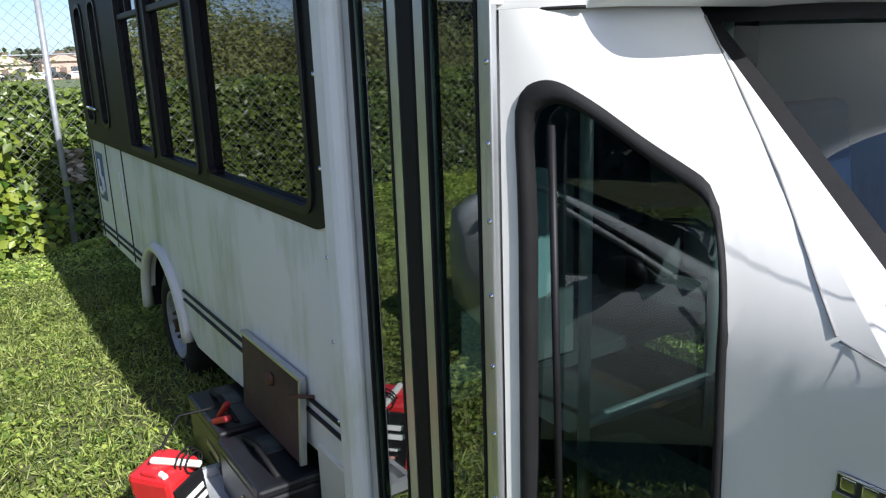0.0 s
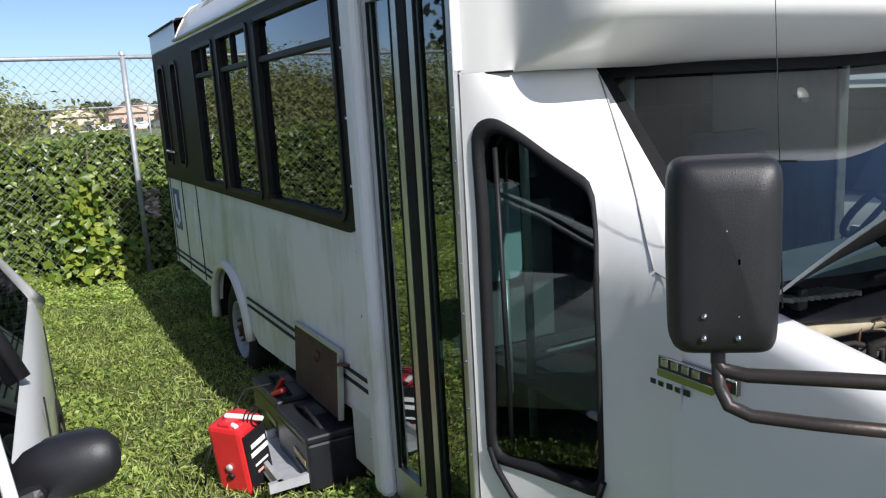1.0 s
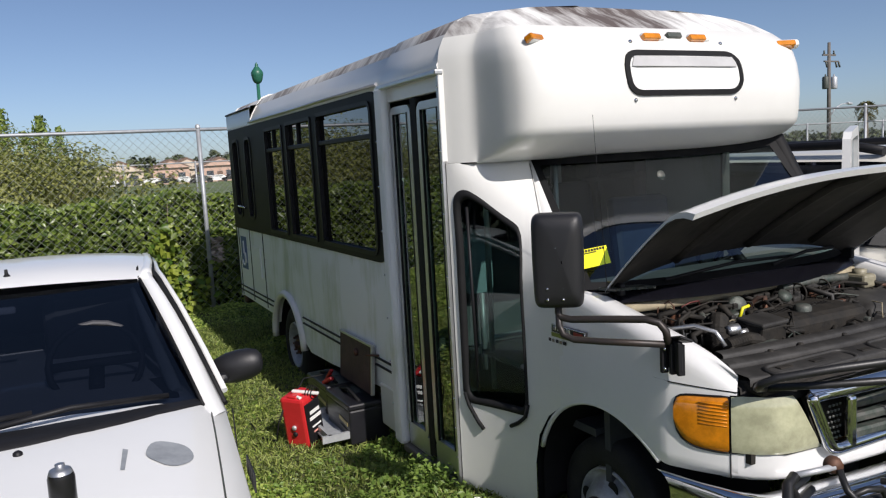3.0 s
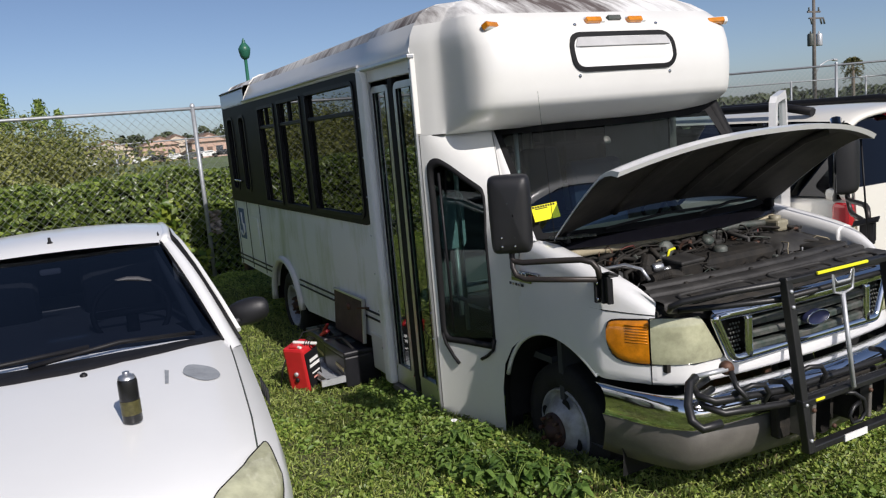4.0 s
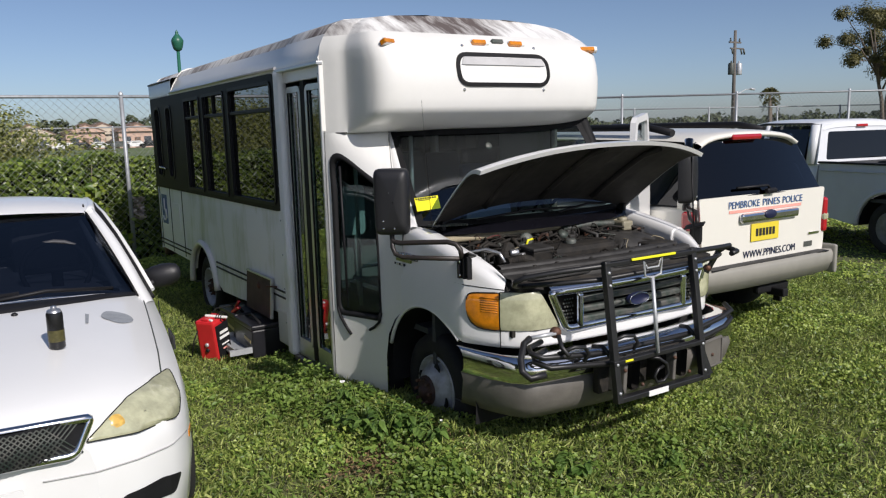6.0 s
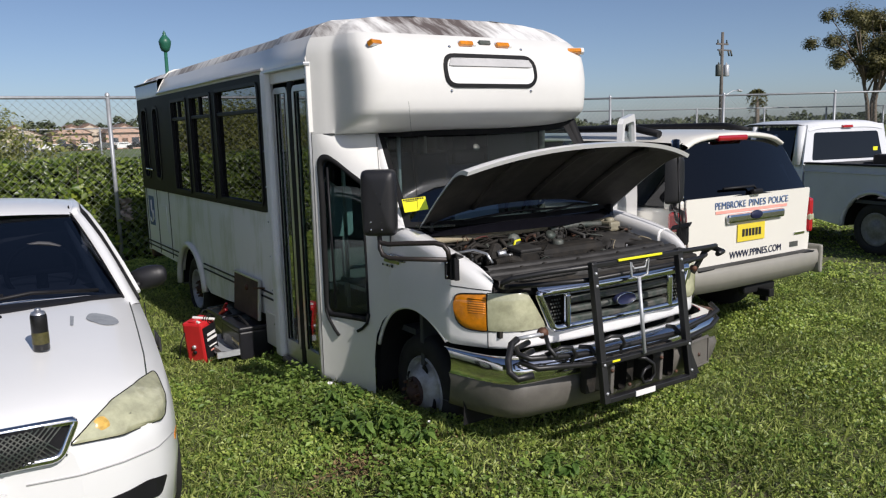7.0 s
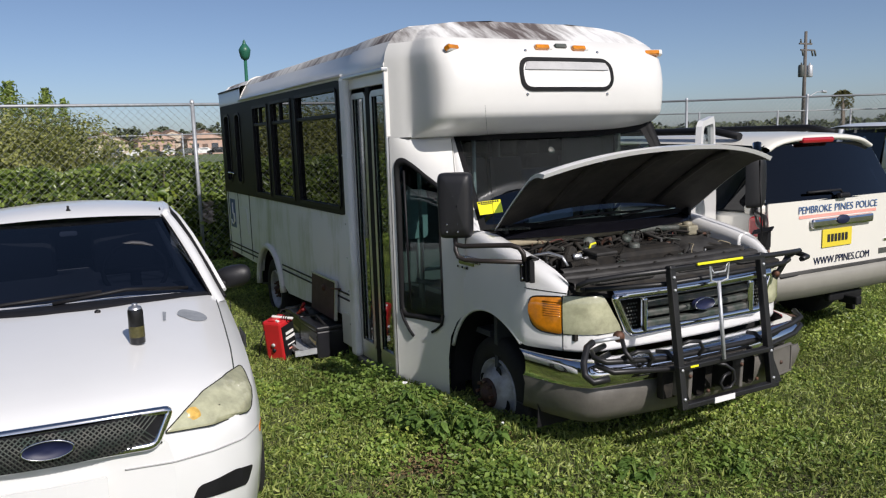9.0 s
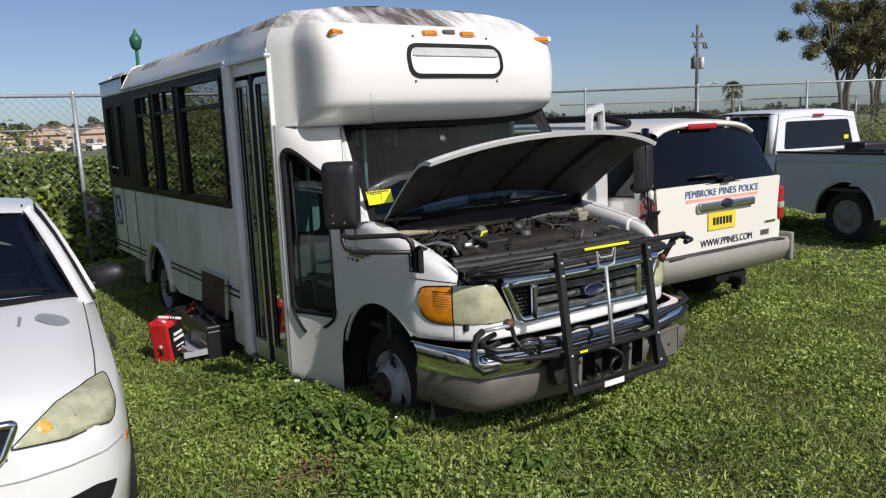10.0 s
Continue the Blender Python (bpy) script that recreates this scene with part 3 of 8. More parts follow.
# entry door: two leaves with narrow panes
post_m = Mesh().box((SIDE - 0.004, 3.105, 1.31), (0.075, 0.125, 2.36), r=0.03)
wpart("door_post", post_m, BUS_SIDE, bus)
for z in np.arange(0.4, 2.4, 0.29):
    wpart("rivet", Mesh().lathe((SIDE - 0.042, 3.145, z), (-1, 0, 0), [(0.008, 0), (0.007, 0.003), (0.0, 0.005)], 8), CHROME, bus)
wpart("door_header", Mesh().box((SIDE - 0.012, 2.69, 2.475), (0.05, 0.86, 0.03), r=0.008), ALU, bus)
wpart("header_panel", Mesh().box((SIDE + 0.03, 2.69, 2.425), (0.04, 0.80, 0.09), r=0.004), BUS_WHITE, bus)
edge_m = Mesh().box((SIDE - 0.008, 2.282, 1.30), (0.022, 0.026, 2.36), r=0.005)
edge = wpart("edge_trim", edge_m, ALU, bus, "riveted aluminium corner strip")
for z in np.arange(0.3, 2.4, 0.175):
    wpart("rivet", Mesh().lathe((SIDE - 0.019, 2.282, z), (-1, 0, 0), [(0.007, 0), (0.006, 0.003), (0.0, 0.005)], 8), CHROME, edge)
DX = SIDE + 0.045
for y0, y1, name in ((2.315, 2.635, "front"), (2.725, 3.035, "rear")):
    leaf = wpart("door_leaf", Mesh().band(box_loop(y0 + 0.045, y1 - 0.045, 0.30, 2.30, 0.02), 0.045, lambda u, v, d: (DX - d, u, v), 0.03), ALU, bus, "aluminium folding door leaf with green glass")
    wpart("sill_plate", Mesh().box((DX - 0.012, (y0 + y1) / 2, 0.205), (0.03, y1 - y0, 0.12), r=0.004), ALU, leaf)
    wpart("pane", Mesh().box((DX - 0.008, (y0 + y1) / 2, 1.30), (0.006, y1 - y0 - 0.08, 2.02), rot=(0, 0, 1.0)), DOOR_GLASS, leaf)
    inner = Mesh()
    for a in (y0 + 0.052, y1 - 0.052):
        inner.box((DX - 0.026, a, 1.30), (0.012, 0.012, 2.0))
    wpart("glazing_bead", inner, BLACK_RUBBER, leaf)
wpart("door_seal", Mesh().box((DX - 0.012, 2.68, 1.27), (0.04, 0.088, 2.22), r=0.01), BLACK_RUBBER, bus, "black rubber seal between the leaves")
wpart("door_step", Mesh().box((SIDE + 0.05, 2.68, 0.115), (0.14, 0.78, 0.05), r=0.012), BUMPER_GREY, bus)
steps = Mesh().box((SIDE + 0.3, 2.68, 0.16), (0.5, 0.8, 0.04)).box((SIDE + 0.5, 2.68, 0.42), (0.35, 0.8, 0.04)).box((SIDE + 0.7, 2.68, 0.67), (0.35, 0.8, 0.04))
steps.box((SIDE + 0.35, 2.68, 0.29), (0.02, 0.8, 0.26)).box((SIDE + 0.55, 2.68, 0.55), (0.02, 0.8, 0.26))
wpart("entry_steps", steps, DARK_CABIN, bus)

# open battery compartment behind the door
wpart("compartment_end", Mesh().box((SIDE + 0.02, 3.30, 0.315), (0.06, 0.30, 0.30), r=0.012), BUS_WHITE, bus)
hatch = wpart("battery_hatch", Mesh().box((SIDE - 0.035, 3.84, 0.535), (0.022, 0.66, 0.35), rot=(0, 4, 0), r=0.004), WOOD_BOARD, bus, "open hatch door showing its bare brown inside")
hf = Mesh()
hf.box((SIDE - 0.025, 3.84, 0.715), (0.03, 0.68, 0.016), rot=(0, 4, 0), r=0.003).box((SIDE - 0.036, 3.505, 0.535), (0.03, 0.016, 0.35), rot=(0, 4, 0), r=0.003)
wpart("hatch_edge", hf, ALU, hatch)
wpart("hatch_latch", Mesh().lathe((SIDE - 0.045, 3.80, 0.62), (-1, 0, 0), [(0.03, 0), (0.028, 0.012), (0.012, 0.02), (0, 0.02)], 12), RUST, hatch)
wpart("hatch_stay", Mesh().tube([(SIDE - 0.08, 3.51, 0.66), (SIDE + 0.0, 3.45, 0.655)], 0.008, 6), RUST, hatch)
tray = Mesh()
tray.box((2.06, 3.50, 0.115), (0.44, 0.025, 0.05)).box((2.06, 4.12, 0.115), (0.44, 0.025, 0.05)).box((1.90, 3.81, 0.115), (0.025, 0.64, 0.05)).box((2.1, 3.81, 0.09), (0.44, 0.62, 0.012))
wpart("battery_tray", tray, STEEL, bus, "slide-out steel battery tray")


# cab side panel with its kite-shaped window
def cab(s, z, d=0.0):
    t = min(1, max(0, (z - 1.37) / 0.61))
    ex, ey = 2.456 + 0.264 * t, 1.47 + 0.63 * t
    py = ey + 0.5 * (1 - t) * (2.265 - ey)
    px = 2.288 + 0.42 * (2.265 - py)
    return (2.288 * (1 - s) ** 2 + 2 * s * (1 - s) * px + s * s * ex - 0.93 * d, 2.265 * (1 - s) ** 2 + 2 * s * (1 - s) * py + s * s * ey - (0.2 + 0.4 * s * t) * d, z)


KC = (0.42, 1.15)
KITE_OUT = rounded([(0.05, 0.64), (0.635, 0.655), (0.63, 1.12), (0.622, 1.38), (0.685, 1.63), (0.50, 1.708), (0.35, 1.785), (0.21, 1.838), (0.055, 1.81)], [0.08, 0.08, 0.07, 0.05, 0.045, 0.05, 0.05, 0.07, 0.08], 8)
KITE = [(KC[0] + (x - KC[0]) * 0.90, KC[1] + (z - KC[1]) * 0.935) for x, z in KITE_OUT]


def ring(loop, n=120):
    """Points of a closed 2D loop seen from KC at even angles."""
    out = []
    for k in range(n):
        a = math.tau * k / n
        dx, dy = 0.42 * math.cos(a), math.sin(a)
        best = None
        for i in range(len(loop)):
            (x1, y1), (x2, y2) = loop[i - 1], loop[i]
            den = dx * (y2 - y1) - dy * (x2 - x1)
            if abs(den) < 1e-9:
                continue
            t = ((x1 - KC[0]) * (y2 - y1) - (y1 - KC[1]) * (x2 - x1)) / den
            w = ((x1 - KC[0]) * dy - (y1 - KC[1]) * dx) / den
            if t > 0 and -1e-6 <= w <= 1 + 1e-6 and (best is None or t < best):
                best = t
        out.append((KC[0] + dx * best, KC[1] + dy * best))
    return out


PANEL = [(0.0, 0.14), (0.60, 0.14), (0.68, 0.14), (0.685, 0.42), (0.73, 0.58), (0.83, 0.70), (1.0, 0.80), (1.0, 1.98), (0.0, 1.98)]
outer, innr = ring(PANEL), ring(KITE_OUT)
for cx, cy in PANEL:
    k = min(range(len(outer)), key=lambda q: math.hypot((outer[q][0] - cx) * 2, outer[q][1] - cy))
    outer[k] = (cx, cy)
ringrows = [[cab(a[0] + (b[0] - a[0]) * t, a[1] + (b[1] - a[1]) * t) for a, b in zip(innr, outer)] for t in np.linspace(0, 1, 6)]
panel = Mesh().grid(ringrows, closed=True)
panel.grid([[cab(a[0], a[1], -d) for a in innr] for d in (0, 0.03)], closed=True)
wpart("cab_panel", panel, BUS_WHITE, bus, "white cab corner panel")
ko, ki = ring(KITE_OUT), ring(KITE)
seal_rows = [[cab(*p, d) for p in loop] for loop, d in ((ki, -0.02), (ki, 0.006), ([((a[0] + b[0]) / 2, (a[1] + b[1]) / 2) for a, b in zip(ki, ko)], 0.014), (ko, 0.008), ([(KC[0] + (p[0] - KC[0]) * 1.015, KC[1] + (p[1] - KC[1]) * 1.01) for p in ko], -0.003))]
kite = wpart("cab_window", Mesh().grid(seal_rows, closed=True), BLACK_RUBBER, bus, "kite-shaped window in a thick black rubber seal")


def flat_pane(y, z, d):
    """The cab's flat side glass, set back in its seal and leaning in."""
    return (2.325 + 0.455 * (2.24 - y) + 0.05 * (z - 1.2) + d, y, z)


pane_loop = [cab(a, z)[1:] for a, z in ki[::2]]
wpart("pane", Mesh().sheet(grow(pane_loop, 0.03), [], flat_pane, 0.004), glass_mat("cab_side_glass", (0.72, 0.86, 0.82), 0.72, 0.0, 0.055), kite)
wpart("slider_frame", Mesh().tube([cab(0.16, 0.70, -0.018), cab(0.16, 1.74, -0.018)], 0.009, 6), BLACK_TRIM, kite)
for tail in (((0.07, 0.70), (0.10, 0.63), (0.17, 0.55), (0.22, 0.51)), ((0.64, 0.72), (0.61, 0.65), (0.54, 0.605), (0.47, 0.575))):
    wpart("loose_seal", Mesh().tube([cab(a, z, 0.012) for a, z in tail], 0.011, 6), BLACK_RUBBER, kite, "loose end of the rubber seal hanging down")

seam_line = [(1.0, 1.955), (0.985, 1.80), (0.955, 1.65), (0.925, 1.55), (0.905, 1.46), (0.900, 1.41)]
wpart("panel_joint", Mesh().tube([cab(a, z, 0.0005) for a, z in seam_line], 0.0028, 5), SEAM_GREY, bus)
wpart("panel_joint", Mesh().tube([cab(0.905, 1.405, 0.001), cab(0.95, 1.395, 0.001), cab(1.0, 1.385, 0.001)], 0.0022, 5), SEAM_GREY, bus)

# front cap: the bulged brow over the windscreen
LEVELS = [(1.975, 2.075, 1.183), (1.985, 2.03, 1.183), (2.0, 1.945, 1.183), (2.025, 1.85, 1.183), (2.06, 1.76, 1.183), (2.09, 1.70, 1.183), (2.112, 1.672, 1.183), (2.14, 1.658, 1.183), (2.20, 1.648, 1.183), (2.28, 1.641, 1.183),
          (2.36, 1.641, 1.183), (2.46, 1.662, 1.183), (2.54, 1.70, 1.186), (2.60, 1.755, 1.175), (2.66, 1.84, 1.145), (2.73, 1.97, 1.093), (2.78, 2.08, 0.995), (2.81, 2.125, 0.75), (2.83, 2.16, 0.4)]
CAP_SPLIT = 14
# half plan of the cap: a slanted corner panel, a hollow, the brow's side, its corner and its front
CAP_PLAN = [(2.287, 2.29), (2.345, 2.195), (2.402, 2.128), (2.414, 2.06), (2.424, 1.95), (2.436, 1.84), (2.47, 1.735), (2.56, 1.678), (2.72, 1.655), (3.05, 1.643), (3.47, 1.640)]
for _ in range(2):
    fine = [CAP_PLAN[0]]
    for (x0, y0), (x1, y1) in zip(CAP_PLAN, CAP_PLAN[1:]):
        fine += [(0.75 * x0 + 0.25 * x1, 0.75 * y0 + 0.25 * y1), (0.25 * x0 + 0.75 * x1, 0.25 * y0 + 0.75 * y1)]
    CAP_PLAN = fine + [CAP_PLAN[-1]]


def cap_half(yf, w):
    """The cap's half plan at a level whose front lies at yf."""
    f = (2.135 - yf) / (2.135 - 1.64)
    return [(C - (C - x) * w / 1.183, y if y > 2.135 else 2.135 - (2.135 - y) * f) for x, y in CAP_PLAN]


def cap_row(z, yf, w):
    half = [(x, y, z) for x, y in cap_half(yf, w)]
    return half + [(2 * C - x, y, z) for x, y, z in half[-2::-1]]


rows = [cap_row(*l) for l in LEVELS]
wpart("front_cap", Mesh().grid(rows[:CAP_SPLIT + 1]), BUS_WHITE, bus, "white moulded front cap bulging over the windscreen")
wpart("cap_top", Mesh().grid(rows[CAP_SPLIT:] + [[(C - (C - p[0]) * 0.3, SEAM + 0.02, 2.838) for p in rows[-1]]]), CAP_ROOF, bus, "mildewed top of the front cap")
wpart("cap_seam", Mesh().tube([(x - 0.002, y - 0.004, 1.977) for x, y, z in rows[0][:12]], 0.004, 5), BLACK_RUBBER, bus)
wpart("cap_bulkhead", Mesh().sheet([(C - x, z) for x, z in PROF] + [(C + x, z) for x, z in PROF[-2::-1]] + [(C + 1.17, 2.40), (C - 1.17, 2.40)], [], lambda u, v, d: (u, SEAM + 0.022, v)), BUS_WHITE, bus)
capback = Mesh().box((SIDE + 0.01, SEAM + 0.012, 2.24), (0.05, 0.03, 0.50), r=0.004)
wpart("corner_post", capback, BUS_WHITE, bus)


def cap_face(x, z):
    """The depth of the cap's front at (x, z)."""
    x = C - abs(x - C)
    for (z0, f0, w0), (z1, f1, w1) in zip(LEVELS, LEVELS[1:]):
        if z0 <= z <= z1:
            t = (z - z0) / (z1 - z0)
            half = cap_half(f0 + (f1 - f0) * t, w0 + (w1 - w0) * t)
            return float(np.interp(x, [p[0] for p in half], [p[1] for p in half]))
    return SEAM


DEST = rounded([(C - 0.405, 2.30), (C + 0.385, 2.30), (C + 0.385, 2.495), (C - 0.405, 2.495)], 0.085, 6)
sign = wpart("destination_window", Mesh().band(grow(DEST, -0.006), 0.03, lambda u, v, d: (u, cap_face(u, v) - d + 0.012, v), 0.022), BLACK_RUBBER, bus, "blank destination sign window in a black seal")
wpart("blank_sign", Mesh().sheet(DEST, [], lambda u, v, d: (u, cap_face(u, v) - 0.004 - d, v), 0.003, step=0.1), WHITE_PRINT, sign)
wpart("shade_roll", Mesh().sheet([(C - 0.385, 2.43), (C + 0.37, 2.43), (C + 0.345, 2.484), (C - 0.36, 2.484)], [], lambda u, v, d: (u, cap_face(u, v) - 0.010 - d, v), 0.003), mat("faded_shade", (0.50, 0.50, 0.50), 0.6, vary=0.2, scale=6), sign)
for x, z in ((2.56, 2.575), (3.29, 2.59), (3.62, 2.59), (4.36, 2.575)):
    y = cap_face(x, z)
    lamp = wpart("marker_lamp", Mesh().box((x, y - 0.008, z), (0.115, 0.05, 0.035), rot=(-28, 0, 25 if x < 2.7 else (-25 if x > 4.2 else 0)), r=0.008), AMBER, bus, "amber roof marker lamp")
    wpart("lamp_base", Mesh().box((x + 0.02, y + 0.004, z + 0.002), (0.15, 0.05, 0.045), rot=(-28, 0, 25 if x < 2.7 else (-25 if x > 4.2 else 0)), r=0.012), BUS_WHITE, lamp)
bl = wpart("broken_lamp", Mesh().box((C, cap_face(C, 2.605) - 0.004, 2.605), (0.10, 0.04, 0.032), rot=(-28, 0, 0), r=0.006), ENGINE_GREY, bus, "marker lamp base with its lens missing")
for x, z in ((3.10, 2.255), (3.82, 2.255), (3.14, 2.565), (3.79, 2.565)):
    wpart("screw", Mesh().lathe((x, cap_face(x, z), z), (0, -1, 0.2), [(0.012, 0), (0.010, 0.006), (0, 0.008)], 10), CHROME, bus)

# windscreen
def ws(u, v, d=0.0):
    """u across from -1 to 1, v up from 0 to 1."""
    half = 0.945 - (0.235 if u < 0 else 0.02) * v
    y = 1.22 + 0.80 * v + (0.20 - (0.06 if u < 0 else 0.36) * v) * abs(u) ** 3.6
    return (C + half * u, y - d, 1.365 + 0.60 * v + d * 0.6 + (0.05 * v * u ** 4 if u > 0 else 0.0))


wsn = [[ws(u, v) for u in np.linspace(-0.985, 0.985, 25)] for v in np.linspace(0.0, 1.0, 8)]
screen = wpart("windscreen", Mesh().grid(wsn), glass_mat("windscreen_glass", (0.70, 0.85, 0.83), 0.66, 0.02, 0.115), bus, "dusty windscreen")
fr = Mesh()
for v0, v1 in ((-0.02, 0.03), (0.955, 1.03)):
    fr.grid([[ws(u, v, 0.006) for u in np.linspace(-1, 1, 25)] for v in (v0, v1)])
for u0, u1 in ((-1.0, -0.945), (0.945, 1.0)):
    fr.grid([[ws(u, v, 0.006) for u in (u0, u1)] for v in np.linspace(-0.02, 1.03, 8)])
wpart("windscreen_seal", fr, BLACK_RUBBER, screen)
for sgn in (-1, 1):
    pil = Mesh().grid([[ws(sgn * k, v, o) for k, o in ((0.99, 0.008), (1.01, 0.014), (1.05, 0.0), (1.06, -0.05))] for v in np.linspace(-0.03, 1.03, 10)])
    wpart("pillar_trim", pil, VAN_WHITE if sgn < 0 else BLACK_RUBBER, bus)
def card(u, v, d):
    """The auction tag, flat against the glass: u across, v up."""
    return (2.545 + 0.228 * u - 0.02 * d, 1.425 + 0.072 * u + 0.035 * v - d, 1.452 + 0.085 * v)


tag = wpart("yellow_sticker", Mesh().sheet([(0, 0), (1, 0), (1, 1), (0, 1)], [], lambda u, v, d: card(u, v, 0.012 + d), 0.002), YELLOW, bus, "yellow auction tag on the windscreen")
for v, h, u0, u1 in ((0.91, 0.12, 0.03, 0.93), (0.78, 0.05, 0.12, 0.80)):
    n_ = 9 if h > 0.1 else 1
    for k in range(n_):
        w_ = (u1 - u0) / n_
        wpart("print_bar", Mesh().sheet([(u0 + w_ * k, v - h / 2), (u0 + w_ * (k + 0.7), v - h / 2), (u0 + w_ * (k + 0.7), v + h / 2), (u0 + w_ * k, v + h / 2)], [], lambda u, v, d: card(u, v, 0.016 + d), 0.001), BLACK_PRINT, tag)
cam_pad = wpart("mirror_mount", Mesh().lathe(ws(-0.02, 0.80, 0.002), (0, -1, 0.4), [(0.0, 0.004), (0.028, 0.004), (0.03, 0)], 14), ENGINE_GREY, screen)
for a, b in ((-0.62, 0.35), (0.1, 0.75)):
    wip = Mesh().tube([ws(a, 0.0, 0.03), ws((a + b) / 2, 0.05, 0.035), ws(b, 0.04, 0.02)], 0.009, 6)
    wpart("wiper", wip, BLACK_TRIM, bus)

# cowl between windscreen and engine bay
cowl = Mesh().grid([[(C + 0.93 * u * k, 1.22 + 0.20 * abs(u) ** 2.2 - o, 1.36 - q) for u in np.linspace(-1, 1, 21)] for k, o, q in ((1.0, 0.0, 0.0), (0.97, 0.10, 0.025), (0.95, 0.14, 0.06))])
wpart("cowl", cowl, mat("cowl_black", (0.006, 0.006, 0.009), 0.22, vary=0.3, scale=9, spec=0.4), bus)
vents = Mesh()
for k in range(11):
    vents.box((2.60 + 0.018 * k, 1.30 - 0.006 * k, 1.363), (0.008, 0.09, 0.012), rot=(0, 0, 20))
wpart("cowl_vent", vents, ENGINE_GREY, bus)

# fenders: one skin that runs from the cab round the corner to the headlamps
def nose_y(x):
    u = abs(x - C)
    return 0.385 + 0.10 * u ** 2 + 0.30 * max(0.0, (u - 0.70) / 0.30) ** 2.2


def fender_x(y, z):
    flare = 0.010 * math.exp(-((y - 1.2) / 0.40) ** 2) * math.exp(-((z - 0.84) / 0.16) ** 2)
    return 2.456 - flare + 0.014 * max(0.0, (1.0 - y) / 0.215) ** 2


AR, AY, AZ = 0.53, 1.20, 0.33


def fender_z0(y):
    return AZ + math.sqrt(max(0, AR ** 2 - (y - AY) ** 2)) if abs(y - AY) < AR else 0.30


def crest(y):
    """Height of the fender's top at y."""
    return float(np.interp(y, [0.50, 0.53, 0.56, 0.60, 0.65, 0.70, 0.75, 0.80, 0.87, 1.0, 1.3, 1.5, 1.8], [1.066, 1.084, 1.108, 1.138, 1.170, 1.194, 1.213, 1.228, 1.247, 1.277, 1.335, 1.372, 1.42]))


stations = [(0.0, y) for y in np.linspace(1.50, 0.80, 27)] + [(x, nose_y(x)) for x in (2.47, 2.476, 2.484, 2.494, 2.506, 2.52, 2.535, 2.552, 2.57, 2.585, 2.60)]
frows = []
for i, (sx, y) in enumerate(stations):
    side_part = sx == 0.0
    px = fender_x(y, 1.0) if side_part else sx
    if side_part:
        inw = Vector((1, 0))
    else:
        e = 0.004
        inw = Vector((nose_y(px + e) - nose_y(px - e), -2 * e)).normalized() * -1.0
        inw = Vector((abs(inw.x), abs(inw.y)))
    zc = crest(y)
    z0 = max(fender_z0(y) if side_part else 0.0, 0.708 if y < 0.86 else 0.0)
    zf = zc - 0.055
    row = []
    for k in range(15):
        z = z0 + (zf - z0) * k / 14
        tuck = 0.030 * max(0.0, (0.745 - z) / 0.04) ** 2 if y < 0.9 else 0.0
        lean = 0.22 * max(0.0, z - 1.0) ** 1.6
        bx = fender_x(y, z) if side_part else px
        row.append((bx + inw.x * (tuck + lean), y + inw.y * (tuck + lean), z))
    l0 = 0.22 * max(0.0, zf - 1.0) ** 1.6
    wid = 0.15 if side_part else 0.15 - 0.095 * (px - 2.47) / 0.13
    for a, b, q in ((0.010, -0.034, 0.0), (0.026, -0.016, 0.1), (0.050, -0.004, 0.5), (wid * 0.55, 0.0, 0.9), (wid * 0.8, -0.005, 1.0), (wid, -0.02, 1.0), (wid + 0.010, -0.06, 1.0), (wid + 0.012, -0.13, 1.0)):
        yy = y + inw.y * (l0 + a)
        row.append((px + inw.x * (l0 + a), yy, zc + (crest(yy) - zc) * q + b))
    frows.append(row)
fend = Mesh().grid(frows)
for flip in (False, True):
    wpart("fender", mirror(fend) if flip else fend, VAN_WHITE, bus, "" if flip else "white front fender rounding into the nose")
    alip = Mesh().tube([(fender_x(AY + AR * math.cos(a), AZ + AR * math.sin(a)) + 0.012, AY + AR * math.cos(a), AZ + AR * math.sin(a)) for a in np.linspace(0.35, math.pi - 0.82, 20)], 0.014, 6)
    wpart("arch_lip", mirror(alip) if flip else alip, VAN_WHITE, bus)
    wl = Mesh().grid([[(2.48 + 0.5 * k, AY + 0.52 * math.cos(a), AZ + 0.52 * math.sin(a)) for a in np.linspace(-0.2, math.pi + 0.2, 17)] for k in (0, 1)])
    wl.grid([[(2.47 + 0.12 * k, 1.76 - 0.0 * k, z) for k in (0, 1)] for z in (0.14, 0.6)])
    wpart("wheel_well", mirror(wl) if flip else wl, BLACK_RUBBER, bus)
    cs_ = [(fender_x(y, 1.07) + 0.006, y, 1.072) for y in np.linspace(0.86, 0.80, 4)] + [(x + 0.002, nose_y(x) + 0.001, 1.070 - 0.012 * (x - 2.47) / 0.12) for x in np.linspace(2.474, 2.60, 9)]
    wpart("cap_joint", Mesh().tube(mirror(Mesh().add(cs_, [])).v if flip else cs_, 0.0028, 5), BLACK_RUBBER, bus)
